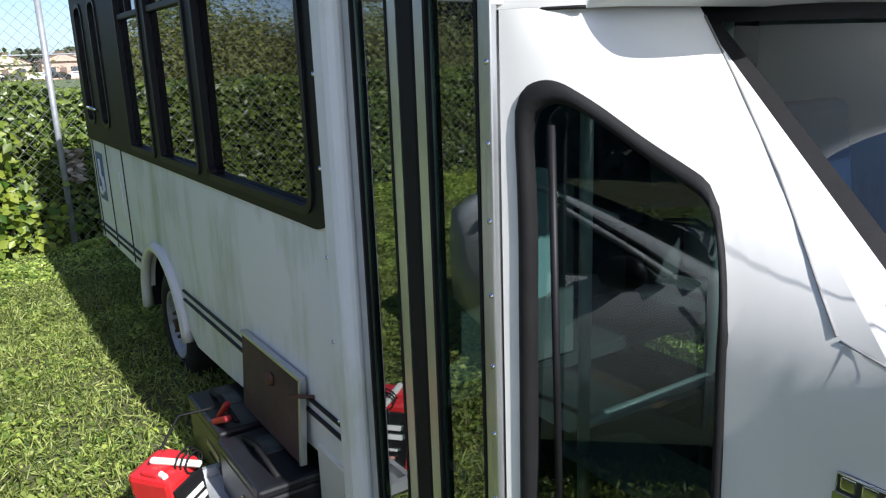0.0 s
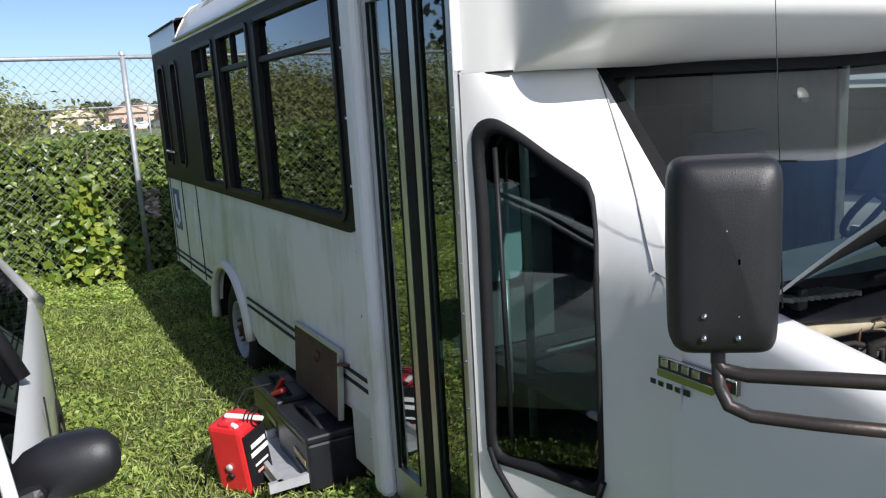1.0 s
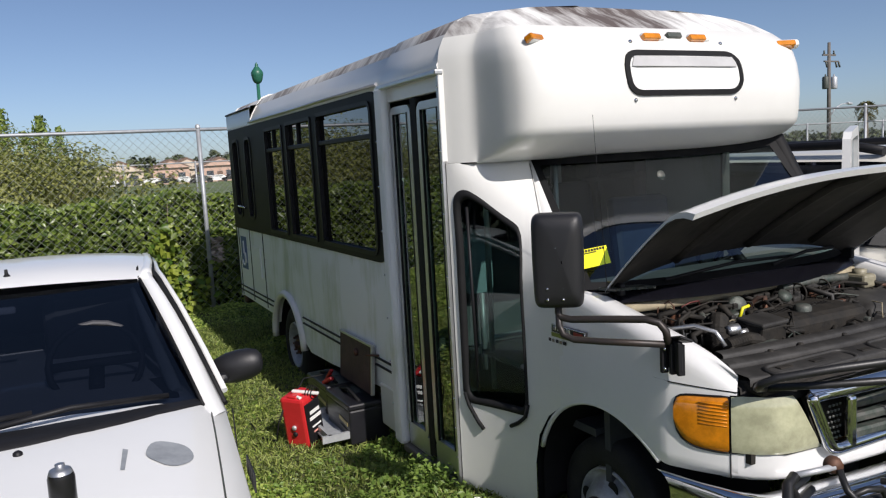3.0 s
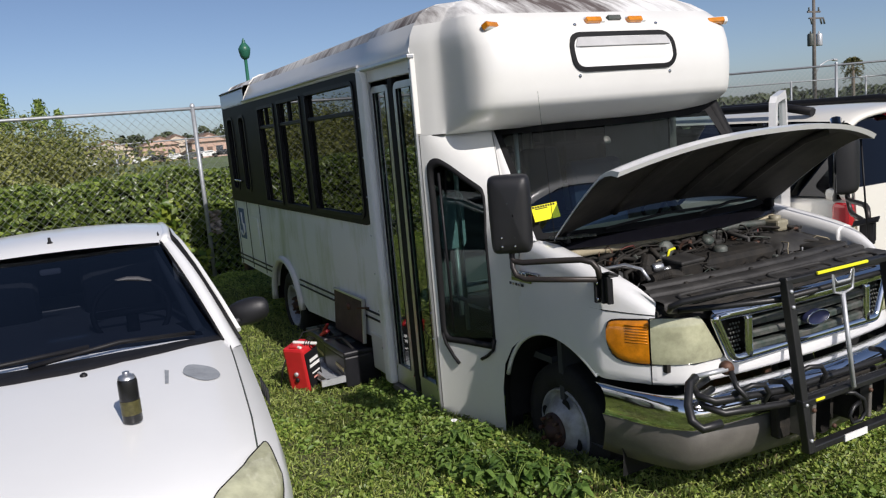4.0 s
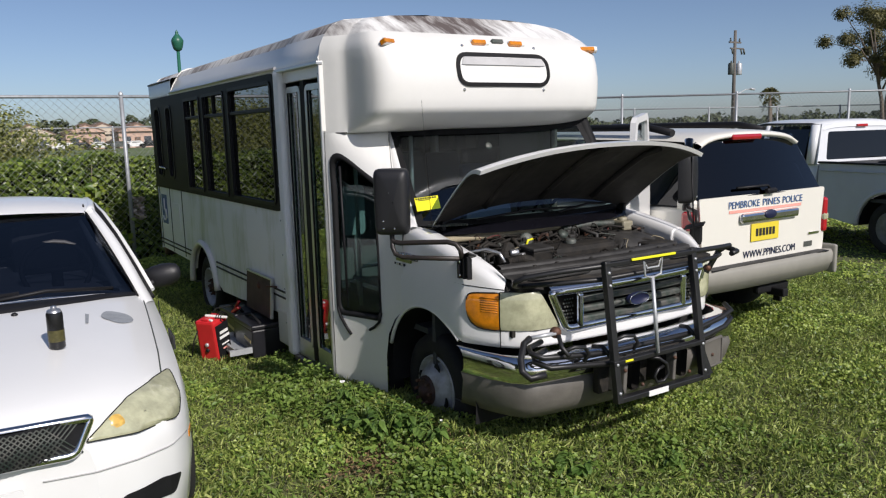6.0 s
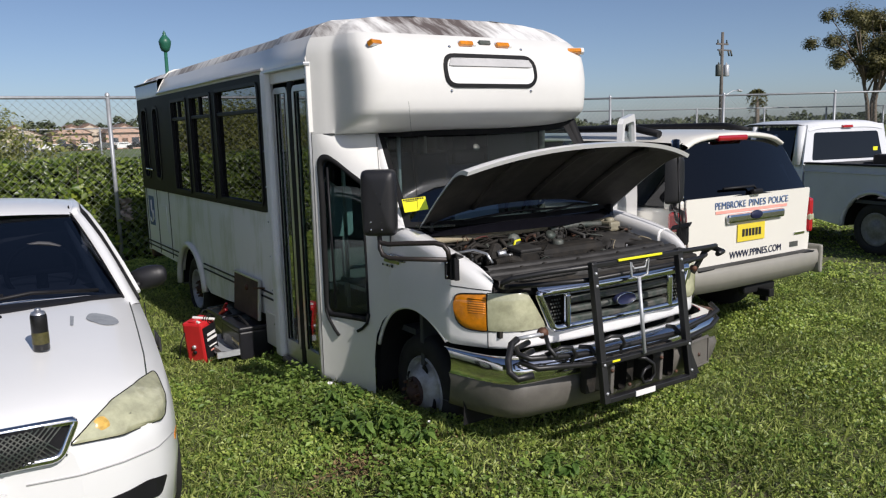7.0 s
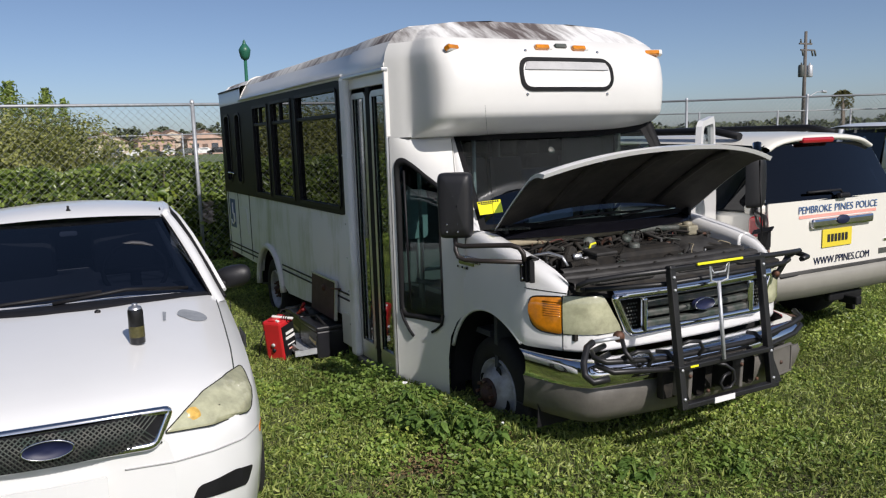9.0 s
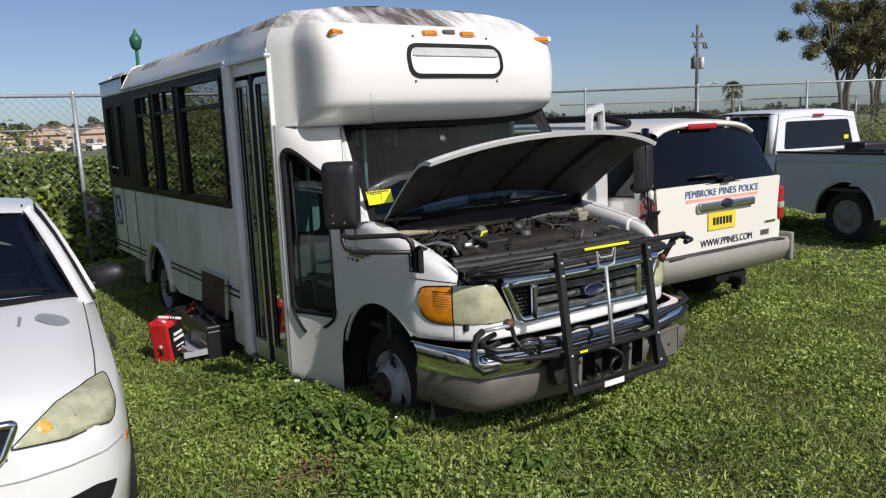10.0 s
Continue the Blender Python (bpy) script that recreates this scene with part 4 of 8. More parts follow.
# nose: lamps, grille and the white panel below them
val = Mesh().grid([[(C + 0.89 * u, nose_y(C + 0.89 * u) + o, z) for u in np.linspace(-1, 1, 31)] for z, o in ((0.708, 0.05), (0.712, 0.012), (0.73, 0.002), (0.77, 0.0), (0.825, 0.002))])
wpart("valance", val, VAN_WHITE, bus, "white panel below the headlamps")
AM_X = [2.482, 2.486, 2.493, 2.503, 2.516, 2.532, 2.55, 2.568, 2.583]
AM_LO = [0.915, 0.878, 0.853, 0.836, 0.825, 0.820, 0.818, 0.817, 0.817]
AM_HI = [0.985, 1.012, 1.022, 1.027, 1.030, 1.032, 1.034, 1.036, 1.037]


def front_pt(x, z, d):
    """A point d proud of the nose's skin."""
    e = 0.003
    t = Vector((2 * e, nose_y(x + e) - nose_y(x - e))).normalized()
    k = 0.22 * max(0.0, z - 1.0) ** 1.6
    return (x + t.y * (d - k), nose_y(x) - t.x * (d - k), z)


for flip in (False, True):
    def side_of(m):
        return mirror(m) if flip else m
    am = Mesh().grid([[front_pt(x, lo + (hi - lo) * v, 0.016 - 0.014 * abs(2 * v - 1) ** 6) for x, lo, hi in zip(AM_X, AM_LO, AM_HI)] for v in np.linspace(0, 1, 13)])
    hl = Mesh().grid([[front_pt(2.588 + (2.893 - 0.57 * (z - 0.825) - 2.588) * u, z, 0.018 - 0.012 * abs(2 * (z - 0.93) / 0.225) ** 6) for u in np.linspace(0, 1, 13)] for z in np.linspace(0.82, 1.045, 11)])
    h = wpart("headlamp", side_of(hl), HAZY_LENS, bus, "yellowed hazy headlamp")
    rim_ = [front_pt(x, z, 0.006) for x, z in [(2.586, 0.816), (2.74, 0.818), (2.897, 0.822), (2.83, 0.94), (2.768, 1.049), (2.68, 1.048), (2.586, 1.043), (2.585, 0.93)]]
    wpart("lamp_gap", Mesh().tube(mirror(Mesh().add(rim_ + rim_[:1], [])).v if flip else rim_ + rim_[:1], 0.0035, 5, caps=False), BLACK_RUBBER, h)
    ribs = Mesh()
    for k in range(7):
        ribs.tube([front_pt(x, 0.925 + 0.014 * k, 0.0165) for x in (2.525, 2.545, 2.565, 2.580)], 0.0028, 5)
    ind = wpart("indicator", side_of(am), AMBER, bus, "amber turn signal lens wrapped round the corner")
    wpart("lens_rib", side_of(ribs), AMBER, ind)
    edge_ = [front_pt(x, z - 0.003, 0.004) for x, z in zip(AM_X, AM_LO)] + [front_pt(x, z + 0.003, 0.004) for x, z in zip(AM_X[::-1], AM_HI[::-1])]
    wpart("lamp_gap", Mesh().tube(mirror(Mesh().add(edge_ + edge_[:2], [])).v if flip else edge_ + edge_[:2], 0.004, 5, caps=False), BLACK_RUBBER, ind)
    sm_ = [front_pt(2.585, z, 0.001) for z in (0.712, 0.76, 0.812)]
    wpart("panel_joint", Mesh().tube(mirror(Mesh().add(sm_, [])).v if flip else sm_, 0.0025, 5), BLACK_RUBBER, bus)
GX0, GX1 = 2.80, 2 * C - 2.80
gl = rounded([(GX0 + 0.115, 0.792), (GX1 - 0.115, 0.792), (GX1, 1.05), (GX0, 1.05)], 0.05, 5)


def gface(u, v, d):
    return (u, nose_y(u) - 0.02 - d, v)


gtube = [gface(*p, 0.005) for p in grow(gl, -0.018)]
grille = wpart("grille", Mesh().tube(gtube + gtube[:2], 0.026, 10, caps=False), CHROME, bus, "chrome grille surround with dark louvres")
wpart("top_brow", Mesh().grid([[(x, nose_y(x) - 0.02 + o, z) for x in np.linspace(GX0 + 0.02, GX1 - 0.02, 17)] for z, o in ((1.075, 0.05), (1.072, 0.0), (1.05, -0.022), (1.02, -0.024), (1.005, 0.0))]), CHROME, grille)
wpart("grille_back", Mesh().sheet(grow(gl, -0.03), [], lambda u, v, d: gface(u, v, -0.06 + d), 0.005), ENGINE_BLACK, grille)
for z in (0.842, 0.902, 0.962):
    wpart("louvre", Mesh().grid([[(x, nose_y(x) - 0.025 + o, z + q) for x in np.linspace(GX0 + 0.24, GX1 - 0.24, 9)] for o, q in ((0.04, 0.024), (0.008, 0.022), (0.0, 0.012), (0.0, -0.008), (0.03, -0.022))], False), ENGINE_GREY, grille)
for x in (GX0 + 0.225, GX1 - 0.225):
    wpart("grille_bar", Mesh().box((x, nose_y(x) - 0.03, 0.905), (0.045, 0.03, 0.21), r=0.012), CHROME, grille)
for x in (GX0 + 0.145, GX1 - 0.145):
    hc = Mesh()
    for i in range(4):
        for k in range(8):
            hc.tube([(x - 0.030 + 0.020 * i + 0.010 * (k % 2), nose_y(x) - 0.018, 0.822 + 0.022 * k), (x - 0.026 + 0.020 * i + 0.010 * (k % 2), nose_y(x) - 0.018, 0.831 + 0.022 * k)], 0.005, 5)
    wpart("honeycomb", hc, ENGINE_GREY, grille)
ov = Mesh().lathe((C, nose_y(C) - 0.05, 0.925), (0, -1, 0), [(1.0, -0.02), (1.0, 0.006), (0.92, 0.012), (0.9, 0.008), (0, 0.010)], 28)
ov.v = [(C + (x - C) * 0.085, y, 0.925 + (z - 0.925) * 0.036) for x, y, z in ov.v]
badge = wpart("oval_badge", ov, NAVY_PRINT, grille, "dark blue oval badge with a chrome rim")
wpart("badge_ring", Mesh().tube([(C + 0.083 * math.cos(a), nose_y(C) - 0.060, 0.925 + 0.035 * math.sin(a)) for a in np.linspace(0, math.tau, 29)], 0.0035, 6, caps=False), CHROME, badge)
# bumper
def bump_y(x):
    u = abs(x - C) / 1.03
    return 0.235 + 0.10 * u ** 2 + 0.42 * max(0, (u - 0.80) / 0.20) ** 2.4


us = np.linspace(-1, 1, 41)
chrome = Mesh().grid([[(C + 1.03 * u, bump_y(C + 1.03 * u) + o, z) for u in us] for z, o in ((0.690, 0.14), (0.698, 0.075), (0.694, 0.045), (0.682, 0.020), (0.662, 0.003), (0.635, -0.007), (0.605, -0.010), (0.575, -0.006), (0.552, 0.004), (0.543, 0.022))])
bumper = wpart("front_bumper", chrome, CHROME, bus, "chrome front bumper with grey lower half")
low = Mesh().grid([[(C + (1.03 - i) * u, bump_y(C + 1.03 * u) + o, z) for u in us] for z, o, i in ((0.545, 0.022, 0.0), (0.50, 0.0, 0.0), (0.40, 0.03, 0.01), (0.33, 0.07, 0.03), (0.32, 0.2, 0.05))])
wpart("bumper_skirt", low, BUMPER_GREY, bumper)

# engine hood, propped open
def hood(u, v, d=0.0):
    """u across, v from the hinge to the front edge, which curls down."""
    bow = 1 - abs(u) ** 2.4
    half = 0.875 + 0.045 * v
    k = max(0.0, (v - 0.78) / 0.22)
    y = 1.30 - 0.58 * v - 0.13 * bow * v - 0.03 * k - 0.04 * u * v
    z = 1.372 + 0.44 * v - 0.06 * k * k + bow * (0.12 + 0.0 * v) + 0.02 * math.sin(math.pi * v)
    return (C + 0.035 * v + half * u, y + d * 0.5, z + 0.015 * u * v - d * 0.85)


hu, hv = np.linspace(-1, 1, 25), np.linspace(0, 1, 15)
hood_top = Mesh().grid([[hood(u, v) for u in hu] for v in hv])
ring = [hood(u, 1, 0) for u in hu]
hood_top.grid([[hood(u, 1, d) for u in hu] for d in (0, 0.03)])
for u in (-1, 1):
    hood_top.grid([[hood(u, v, d) for v in hv] for d in (0, 0.03)])
hoodp = wpart("hood", hood_top, VAN_WHITE, bus, "raised white engine hood")
under = Mesh().grid([[hood(u * 0.985, v, 0.03 + 0.012 * (math.sin(u * 9) > 0.2) * (0.1 < v < 0.9)) for u in np.linspace(-1, 1, 41)] for v in np.linspace(0, 0.985, 14)], False)
wpart("hood_lining", under, HOOD_UNDER, hoodp, "dirty dark underside of the hood")
for u in (-0.55, 0.0, 0.55):
    wpart("hood_rib", Mesh().tube([hood(u, v, 0.05) for v in np.linspace(0.08, 0.92, 6)], 0.022, 6), HOOD_UNDER, hoodp)
for u in (-0.93, 0.93):
    wpart("hood_hinge", Mesh().box(hood(u, 0.02, 0.05), (0.03, 0.12, 0.06), r=0.01), BLACK_TRIM, hoodp)
wpart("prop_rod", Mesh().tube([hood(0.97, 0.92, 0.04), (4.36, 0.66, 1.17)], 0.006, 6), BLACK_TRIM, hoodp)

# wheels
def wheel(cx, cy, cz, out, dual=False):
    ax = (out, 0, 0)
    tyre = wpart("wheel", Mesh().lathe((cx, cy, cz), ax, [(0.235, -0.20), (0.30, -0.205), (0.355, -0.19), (0.372, -0.15), (0.374, -0.04), (0.362, -0.01), (0.32, 0.008), (0.27, 0.012), (0.232, -0.005), (0.228, -0.03)], 40), TYRE, bus, "black tyre on a steel wheel")
    if dual:
        rim = [(0.228, -0.03), (0.222, 0.0), (0.212, 0.0), (0.205, -0.03), (0.17, -0.10), (0.12, -0.115), (0.085, -0.115), (0.08, -0.06), (0.06, -0.05), (0, -0.05)]
    else:
        rim = [(0.228, -0.03), (0.222, 0.0), (0.212, 0.0), (0.208, -0.03), (0.195, -0.035), (0.15, 0.03), (0.11, 0.06), (0.105, 0.062), (0, 0.062)]
    r = wpart("rim", Mesh().lathe((cx, cy, cz), ax, rim, 40), mat("wheel_steel", (0.55, 0.57, 0.60), 0.45, 0.2, dark=(0.30, 0.29, 0.28), scale=9), tyre, "dirty white steel rim")
    hubm = Mesh().lathe((cx + out * (0.062 if not dual else -0.05), cy, cz), ax, [(0.10, -0.01), (0.10, 0.015), (0.075, 0.025), (0.04, 0.03), (0.035, 0.055), (0, 0.06)], 20)
    h = wpart("hub", hubm, mat("rusty_hub", (0.03, 0.022, 0.02), 0.7, dark=(0.075, 0.03, 0.02), scale=20), tyre)
    for k in range(8):
        a = k * math.tau / 8
        wpart("wheel_nut", Mesh().tube([(cx + out * (0.085 if not dual else -0.03), cy + 0.083 * math.cos(a), cz + 0.083 * math.sin(a)), (cx + out * (0.115 if not dual else 0.0), cy + 0.083 * math.cos(a), cz + 0.083 * math.sin(a))], 0.011, 6), RUST, h)
    if not dual:
        for k in range(4):
            a = k * math.tau / 4 + 0.35
            o = Mesh().lathe((0, 0, 0), ax, [(0.047, 0.0), (0.040, 0.004), (0, 0.004)], 18)
            o.v = [(cx + out * 0.018 + x - out * 0.002, cy + 0.158 * math.cos(a) + y * 0.8, cz + 0.158 * math.sin(a) + z * 0.8) for x, y, z in o.v]
            wpart("hand_hole", o, BLACK_RUBBER, r)
    return tyre


wheel(2.60, 1.34, 0.25, -1)
wheel(2 * C - 2.60, 1.34, 0.25, 1)
wheel(2.33, 5.80, 0.27, -1, True)
wheel(2 * C - 2.33, 5.80, 0.27, 1, True)

# wing mirrors on tube arms
def wing_mirror(flip):
    def f(m):
        if not flip:
            return m
        m = mirror(m)
        m.v = [(x + 0.10 * max(0.0, min(1.0, (x - 4.5) / 0.24)), y, z) for x, y, z in m.v]
        return m
    n = Vector((-0.45, 0.89, 0)).normalized()
    rings = []
    for k, y in ((0.97, 0.052), (1.0, 0.04), (1.0, 0.0), (0.97, -0.025), (0.90, -0.040), (0.78, -0.050), (0.5, -0.055), (0.02, -0.056)):
        ring = []
        for j in range(40):
            a = math.tau * j / 40
            c, q = math.cos(a), math.sin(a)
            px = math.copysign(abs(c) ** 0.26, c) * 0.1075 * k * (1.0 - 0.03 * (q < 0))
            pz = math.copysign(abs(q) ** 0.20, q) * 0.20 * min(0.35 + 0.65 * k, 1.4 * k)
            ring.append((px + 0.018 * (1 - k), y - 0.016 * (1 - k) * max(0.0, min(1.0, 0.5 + px / 0.12)), pz))
        rings.append(ring)
    head = Mesh().grid(rings, closed=True)
    mm = Matrix.Translation((2.196, 1.115, 1.56)) @ Euler((0, 0, radians(-38))).to_matrix().to_4x4()
    head.v = [tuple(mm @ Vector(p)) for p in head.v]
    h = wpart("wing_mirror", f(head), PLASTIC, bus, "black plastic wing mirror housing")
    ridge = Mesh().box((0, 0, 0), (0.11, 0.05, 0.17), r=0.02)
    ridge.v = [tuple(mm @ Vector((x * (1 + 0.25 * (z > 0)), y - 0.048, z + 0.075))) for x, y, z in ridge.v]
    glassm = Mesh().box((0, 0, 0), (0.19, 0.006, 0.36), r=0.002)
    glassm.v = [tuple(mm @ Vector((x, y + 0.05, z))) for x, y, z in glassm.v]
    wpart("mirror_glass", f(glassm), CHROME, h)
    for dx, dz in ((-0.045, -0.11), (0.02, -0.11), (-0.045, -0.155), (0.02, -0.155), (-0.005, 0.06)):
        p = mm @ Vector((dx, -0.056, dz))
        wpart("bolt", f(Mesh().lathe(tuple(p), tuple(mm.to_3x3() @ Vector((0, -1, 0))), [(0.006, -0.004), (0.006, 0.003), (0, 0.005)], 8)), CHROME, h)
    arm = wpart("mirror_arm", f(Mesh().tube([(2.196, 1.125, 1.385), (2.196, 1.125, 1.335), (2.20, 1.115, 1.318), (2.225, 1.075, 1.312), (2.30, 0.955, 1.322), (2.395, 0.815, 1.330), (2.425, 0.772, 1.318), (2.442, 0.752, 1.285), (2.447, 0.745, 1.235)], 0.0155, 9)), ARM_STEEL, bus, "bent steel tube mirror arm")
    wpart("lower_tube", f(Mesh().tube([(2.197, 1.125, 1.34), (2.192, 1.118, 1.285), (2.20, 1.10, 1.245), (2.225, 1.062, 1.228), (2.29, 0.965, 1.228), (2.44, 0.755, 1.232)], 0.0145, 9)), ARM_STEEL, arm)
    br = Mesh()
    for yy in (0.775, 0.735, 0.703):
        br.box((2.450 + 0.25 * (0.775 - yy), yy, 1.175), (0.030, 0.020, 0.125), rot=(0, 0, -12), r=0.004)
    br.box((2.468, 0.735, 1.19), (0.02, 0.09, 0.12), rot=(0, 0, -14), r=0.004)
    wpart("arm_bracket", f(br), BLACK_TRIM, arm)
    wpart("bracket_plate", f(Mesh().box((2.485, 0.735, 1.248), (0.055, 0.15, 0.012), rot=(-16, 24, -22), r=0.004)), BLACK_TRIM, arm)
    for zz in (1.215, 1.135):
        wpart("bracket_bolt", f(Mesh().lathe((2.436, 0.755, zz), (-1, 0, 0), [(0.007, 0), (0.007, 0.004), (0, 0.006)], 8)), CHROME, arm)


wing_mirror(False)
wing_mirror(True)

# fender badge
bdg = wpart("fender_badge", Mesh().box((2.459, 1.418, 1.161), (0.014, 0.262, 0.040), r=0.002), BLACK_PRINT, bus, "chrome and black model badge over a green strip")
for k in range(4):
    wpart("badge_bar", Mesh().box((2.4515, 1.528 - 0.037 * k, 1.163), (0.006, 0.028, 0.024), r=0.003), CHROME, bdg)
wpart("badge_bar", Mesh().box((2.4515, 1.340, 1.161), (0.006, 0.070, 0.018), r=0.003), mat("badge_red", (0.30, 0.03, 0.02), 0.4), bdg, "small dark red bar")
wpart("badge_rim", Mesh().tube([(2.4515, y, z) for y, z in ((1.548, 1.143), (1.548, 1.179), (1.288, 1.179), (1.288, 1.143), (1.548, 1.143))], 0.003, 6), CHROME, bdg)
wpart("badge_strip", Mesh().box((2.4565, 1.46, 1.130), (0.012, 0.19, 0.020), r=0.001), GREEN_PRINT, bdg, "dull green strip")
for k in range(5):
    wpart("badge_bar", Mesh().box((2.4545, 1.572 - 0.030 * k, 1.099), (0.006, 0.020, 0.016), r=0.001), CHROME if k % 2 else BLACK_PRINT, bdg)
# whip antenna at the cowl
wpart("antenna", Mesh().tube([(2.55, 1.24, 1.36), (2.53, 1.245, 1.75), (2.51, 1.255, 2.165)], [0.0020, 0.0013, 0.0009], 5), BLACK_TRIM, bus)

# open driver's door on the far side
def ddoor(u, v, d):
    """u outwards from the hinge, v up."""
    return (4.50 + 0.69 * u + d * 0.45, 1.52 + 0.38 * u - d * 0.85, v)


dd_loop = [(0.0, 0.45), (0.98, 0.45), (1.0, 1.35), (0.93, 1.86)] + [(0.885, 2.03), (0.84, 2.075), (0.44, 2.035), (0.37, 1.99), (0.26, 1.42), (0.0, 1.38)]
dd_hole = rounded([(0.34, 1.44), (0.92, 1.44), (0.83, 2.015), (0.45, 1.985)], 0.05)
dd = wpart("driver_door", Mesh().sheet(dd_loop, [dd_hole], ddoor, 0.05), VAN_WHITE, bus, "white driver's door standing open")
wpart("pane", Mesh().sheet(grow(dd_hole, 0.01), [], lambda u, v, d: ddoor(u, v, 0.02 + d), 0.004), CLEAR_GLASS, dd)

# cabin
dash = Mesh().box((C, 1.60, 1.22), (1.85, 0.45, 0.20), r=0.05).box((C - 0.05, 1.62, 1.0), (0.5, 0.5, 0.5), r=0.08)
wpart("dashboard", dash, GREY_CABIN, bus)
wpart("firewall", Mesh().box((C, 1.33, 0.85), (1.75, 0.04, 0.95)), DARK_CABIN, bus)
wpart("cab_floor", Mesh().box((C + 0.1, 1.9, 0.62), (1.9, 0.9, 0.04)), DARK_CABIN, bus)
wpart("far_cab_wall", Mesh().box((4.47, 1.95, 0.75), (0.04, 0.7, 0.9)), VAN_WHITE, bus)
swh = Mesh()
sc, sn = Vector((3.90, 1.80, 1.42)), Vector((0, 0.75, 0.66)).normalized()
sa, sb = sn.orthogonal().normalized(), sn.cross(sn.orthogonal().normalized())
swh.tube([sc + (sa * math.cos(a) + sb * math.sin(a)) * 0.19 for a in np.linspace(0, math.tau, 25)], 0.014, 8, caps=False)
swh.tube([sc, sc - sn * 0.25], 0.03, 8)
for a in (0.3, 2.4, 4.5):
    swh.tube([sc, sc + (sa * math.cos(a) + sb * math.sin(a)) * 0.19], 0.012, 6)
wpart("steering_wheel", swh, BLACK_TRIM, bus)
pole = Mesh().tube([(2.50, 2.22, 0.68), (2.50, 2.22, 2.45)], 0.016, 8).tube([(2.50, 2.22, 0.98), (2.75, 2.22, 0.98), (2.98, 2.22, 0.98)], 0.016, 8).tube([(2.98, 2.22, 0.68), (2.98, 2.22, 2.45)], 0.016, 8)
wpart("grab_pole", pole, STEEL, bus)
pnl = rounded([(2.575, 1.16), (2.775, 1.16), (2.775, 1.56), (2.575, 1.56)], 0.05, 5)
door_panel = wpart("entry_panel", Mesh().sheet(pnl, [], lambda u, v, d: (u, 2.68 - d, v), 0.03), mat("pale_blue_panel", (0.46, 0.60, 0.64), 0.4, vary=0.1, scale=5), bus, "pale blue panel beside the entry steps")
wpart("panel_pole", Mesh().tube([(2.70, 2.67, 0.66), (2.70, 2.67, 1.16)], 0.018, 8).tube([(2.55, 2.66, 1.62), (2.72, 2.66, 1.50), (3.05, 2.66, 1.36)], 0.014, 8), STEEL, door_panel)
wpart("entry_sill", Mesh().box((2.62, 2.05, 0.86), (0.30, 0.5, 0.03), rot=(0, 12, 0), r=0.01), GREY_CABIN, bus)
wpart("modesty_panel", Mesh().box((2.86, 3.12, 1.05), (0.85, 0.02, 0.7), r=0.01), GREY_CABIN, bus)


def seat(x, y, w=0.42, z=0.68):
    s = thing("bus_seat", "blue vinyl passenger seat inside the bus", "seat", "seats in the bus", at=(x, y, z))
    part("cushion", Mesh().box((0, 0, 0.40), (w, 0.42, 0.11), r=0.04), SEAT_BLUE, s)
    part("backrest", Mesh().box((0, 0.22, 0.74), (w, 0.10, 0.66), rot=(-8, 0, 0), r=0.045), SEAT_BLUE, s)
    part("pedestal", Mesh().box((0, 0, 0.17), (0.3, 0.3, 0.34), r=0.02), DARK_CABIN, s)
    return s


first = seat(2.55, 3.75)
for k in range(5):
    for x in (2.55, 2.99, 3.95, 4.39):
        if (k, x) == (0, 2.55) or (k > 2 and x < 3.2):
            continue
        copy_thing(first, pose(x, 3.75 + 0.78 * k, 0.68))
drv = seat(3.90, 2.32, 0.5, 0.62)
tagged(drv, "high-backed blue driver's seat behind the wheel", "seat")

# ---- ground ----
def ground_z(x, y):
    t = min(1.0, max(0.0, (1.55 - x) / 0.9))
    rise = 0.175 * t * t * (3 - 2 * t)
    sunk = 0.115 * math.exp(-((x - 2.35) / 0.55) ** 2 - (max(0.0, y - 2.2) / 0.7) ** 2 - (max(0.0, 0.4 - y) / 0.4) ** 2)
    sunk += 0.05 * math.exp(-((x - 3.5) / 0.9) ** 2 - ((y - 0.9) / 0.8) ** 2)
    return rise + sunk + 0.018 * noise.noise(Vector((x * 0.9, y * 0.9, 0.3))) + 0.008 * noise.noise(Vector((x * 3.1, y * 3.1, 2.3)))


soil = mat("soil_and_thatch", (0.10, 0.13, 0.04), 0.95, dark=(0.085, 0.075, 0.04), scale=2.2, bump=0.6, bump_scale=25)
field = mat("far_turf", (0.14, 0.19, 0.06), 0.95, dark=(0.09, 0.12, 0.04), scale=0.08, bump=0.4, bump_scale=4)
gx = np.concatenate([[-1500, -400, -120, -50, -25, -14, -9], np.arange(-6, 16.01, 0.3), [18, 22, 28, 40, 70, 150, 450, 1500]])
gy = np.concatenate([[-1500, -300, -80, -30, -15, -9], np.arange(-6, 12.01, 0.3), [14, 18, 25, 40, 80, 200, 500, 1500]])
gm = Mesh().grid([[(x, y, ground_z(x, y) if -6 <= x <= 16 and -6 <= y <= 12 else (0.165 if x < 1 else 0.0)) for x in gx] for y in gy])
ground = obj("ground", gm, soil)
tagged(ground, "grass-covered soil with thatch and bare patches", "ground", kind="structure")
fieldm = Mesh().grid([[(x, y, 0.06 + 0.0 * x) for x in np.linspace(-400, 500, 10)] for y in (45, 90, 200, 700)])
tagged(obj("playing_field", fieldm, field), "mown green playing field beyond the fence", "field", kind="structure")


BARE = (1.96, 0.86)


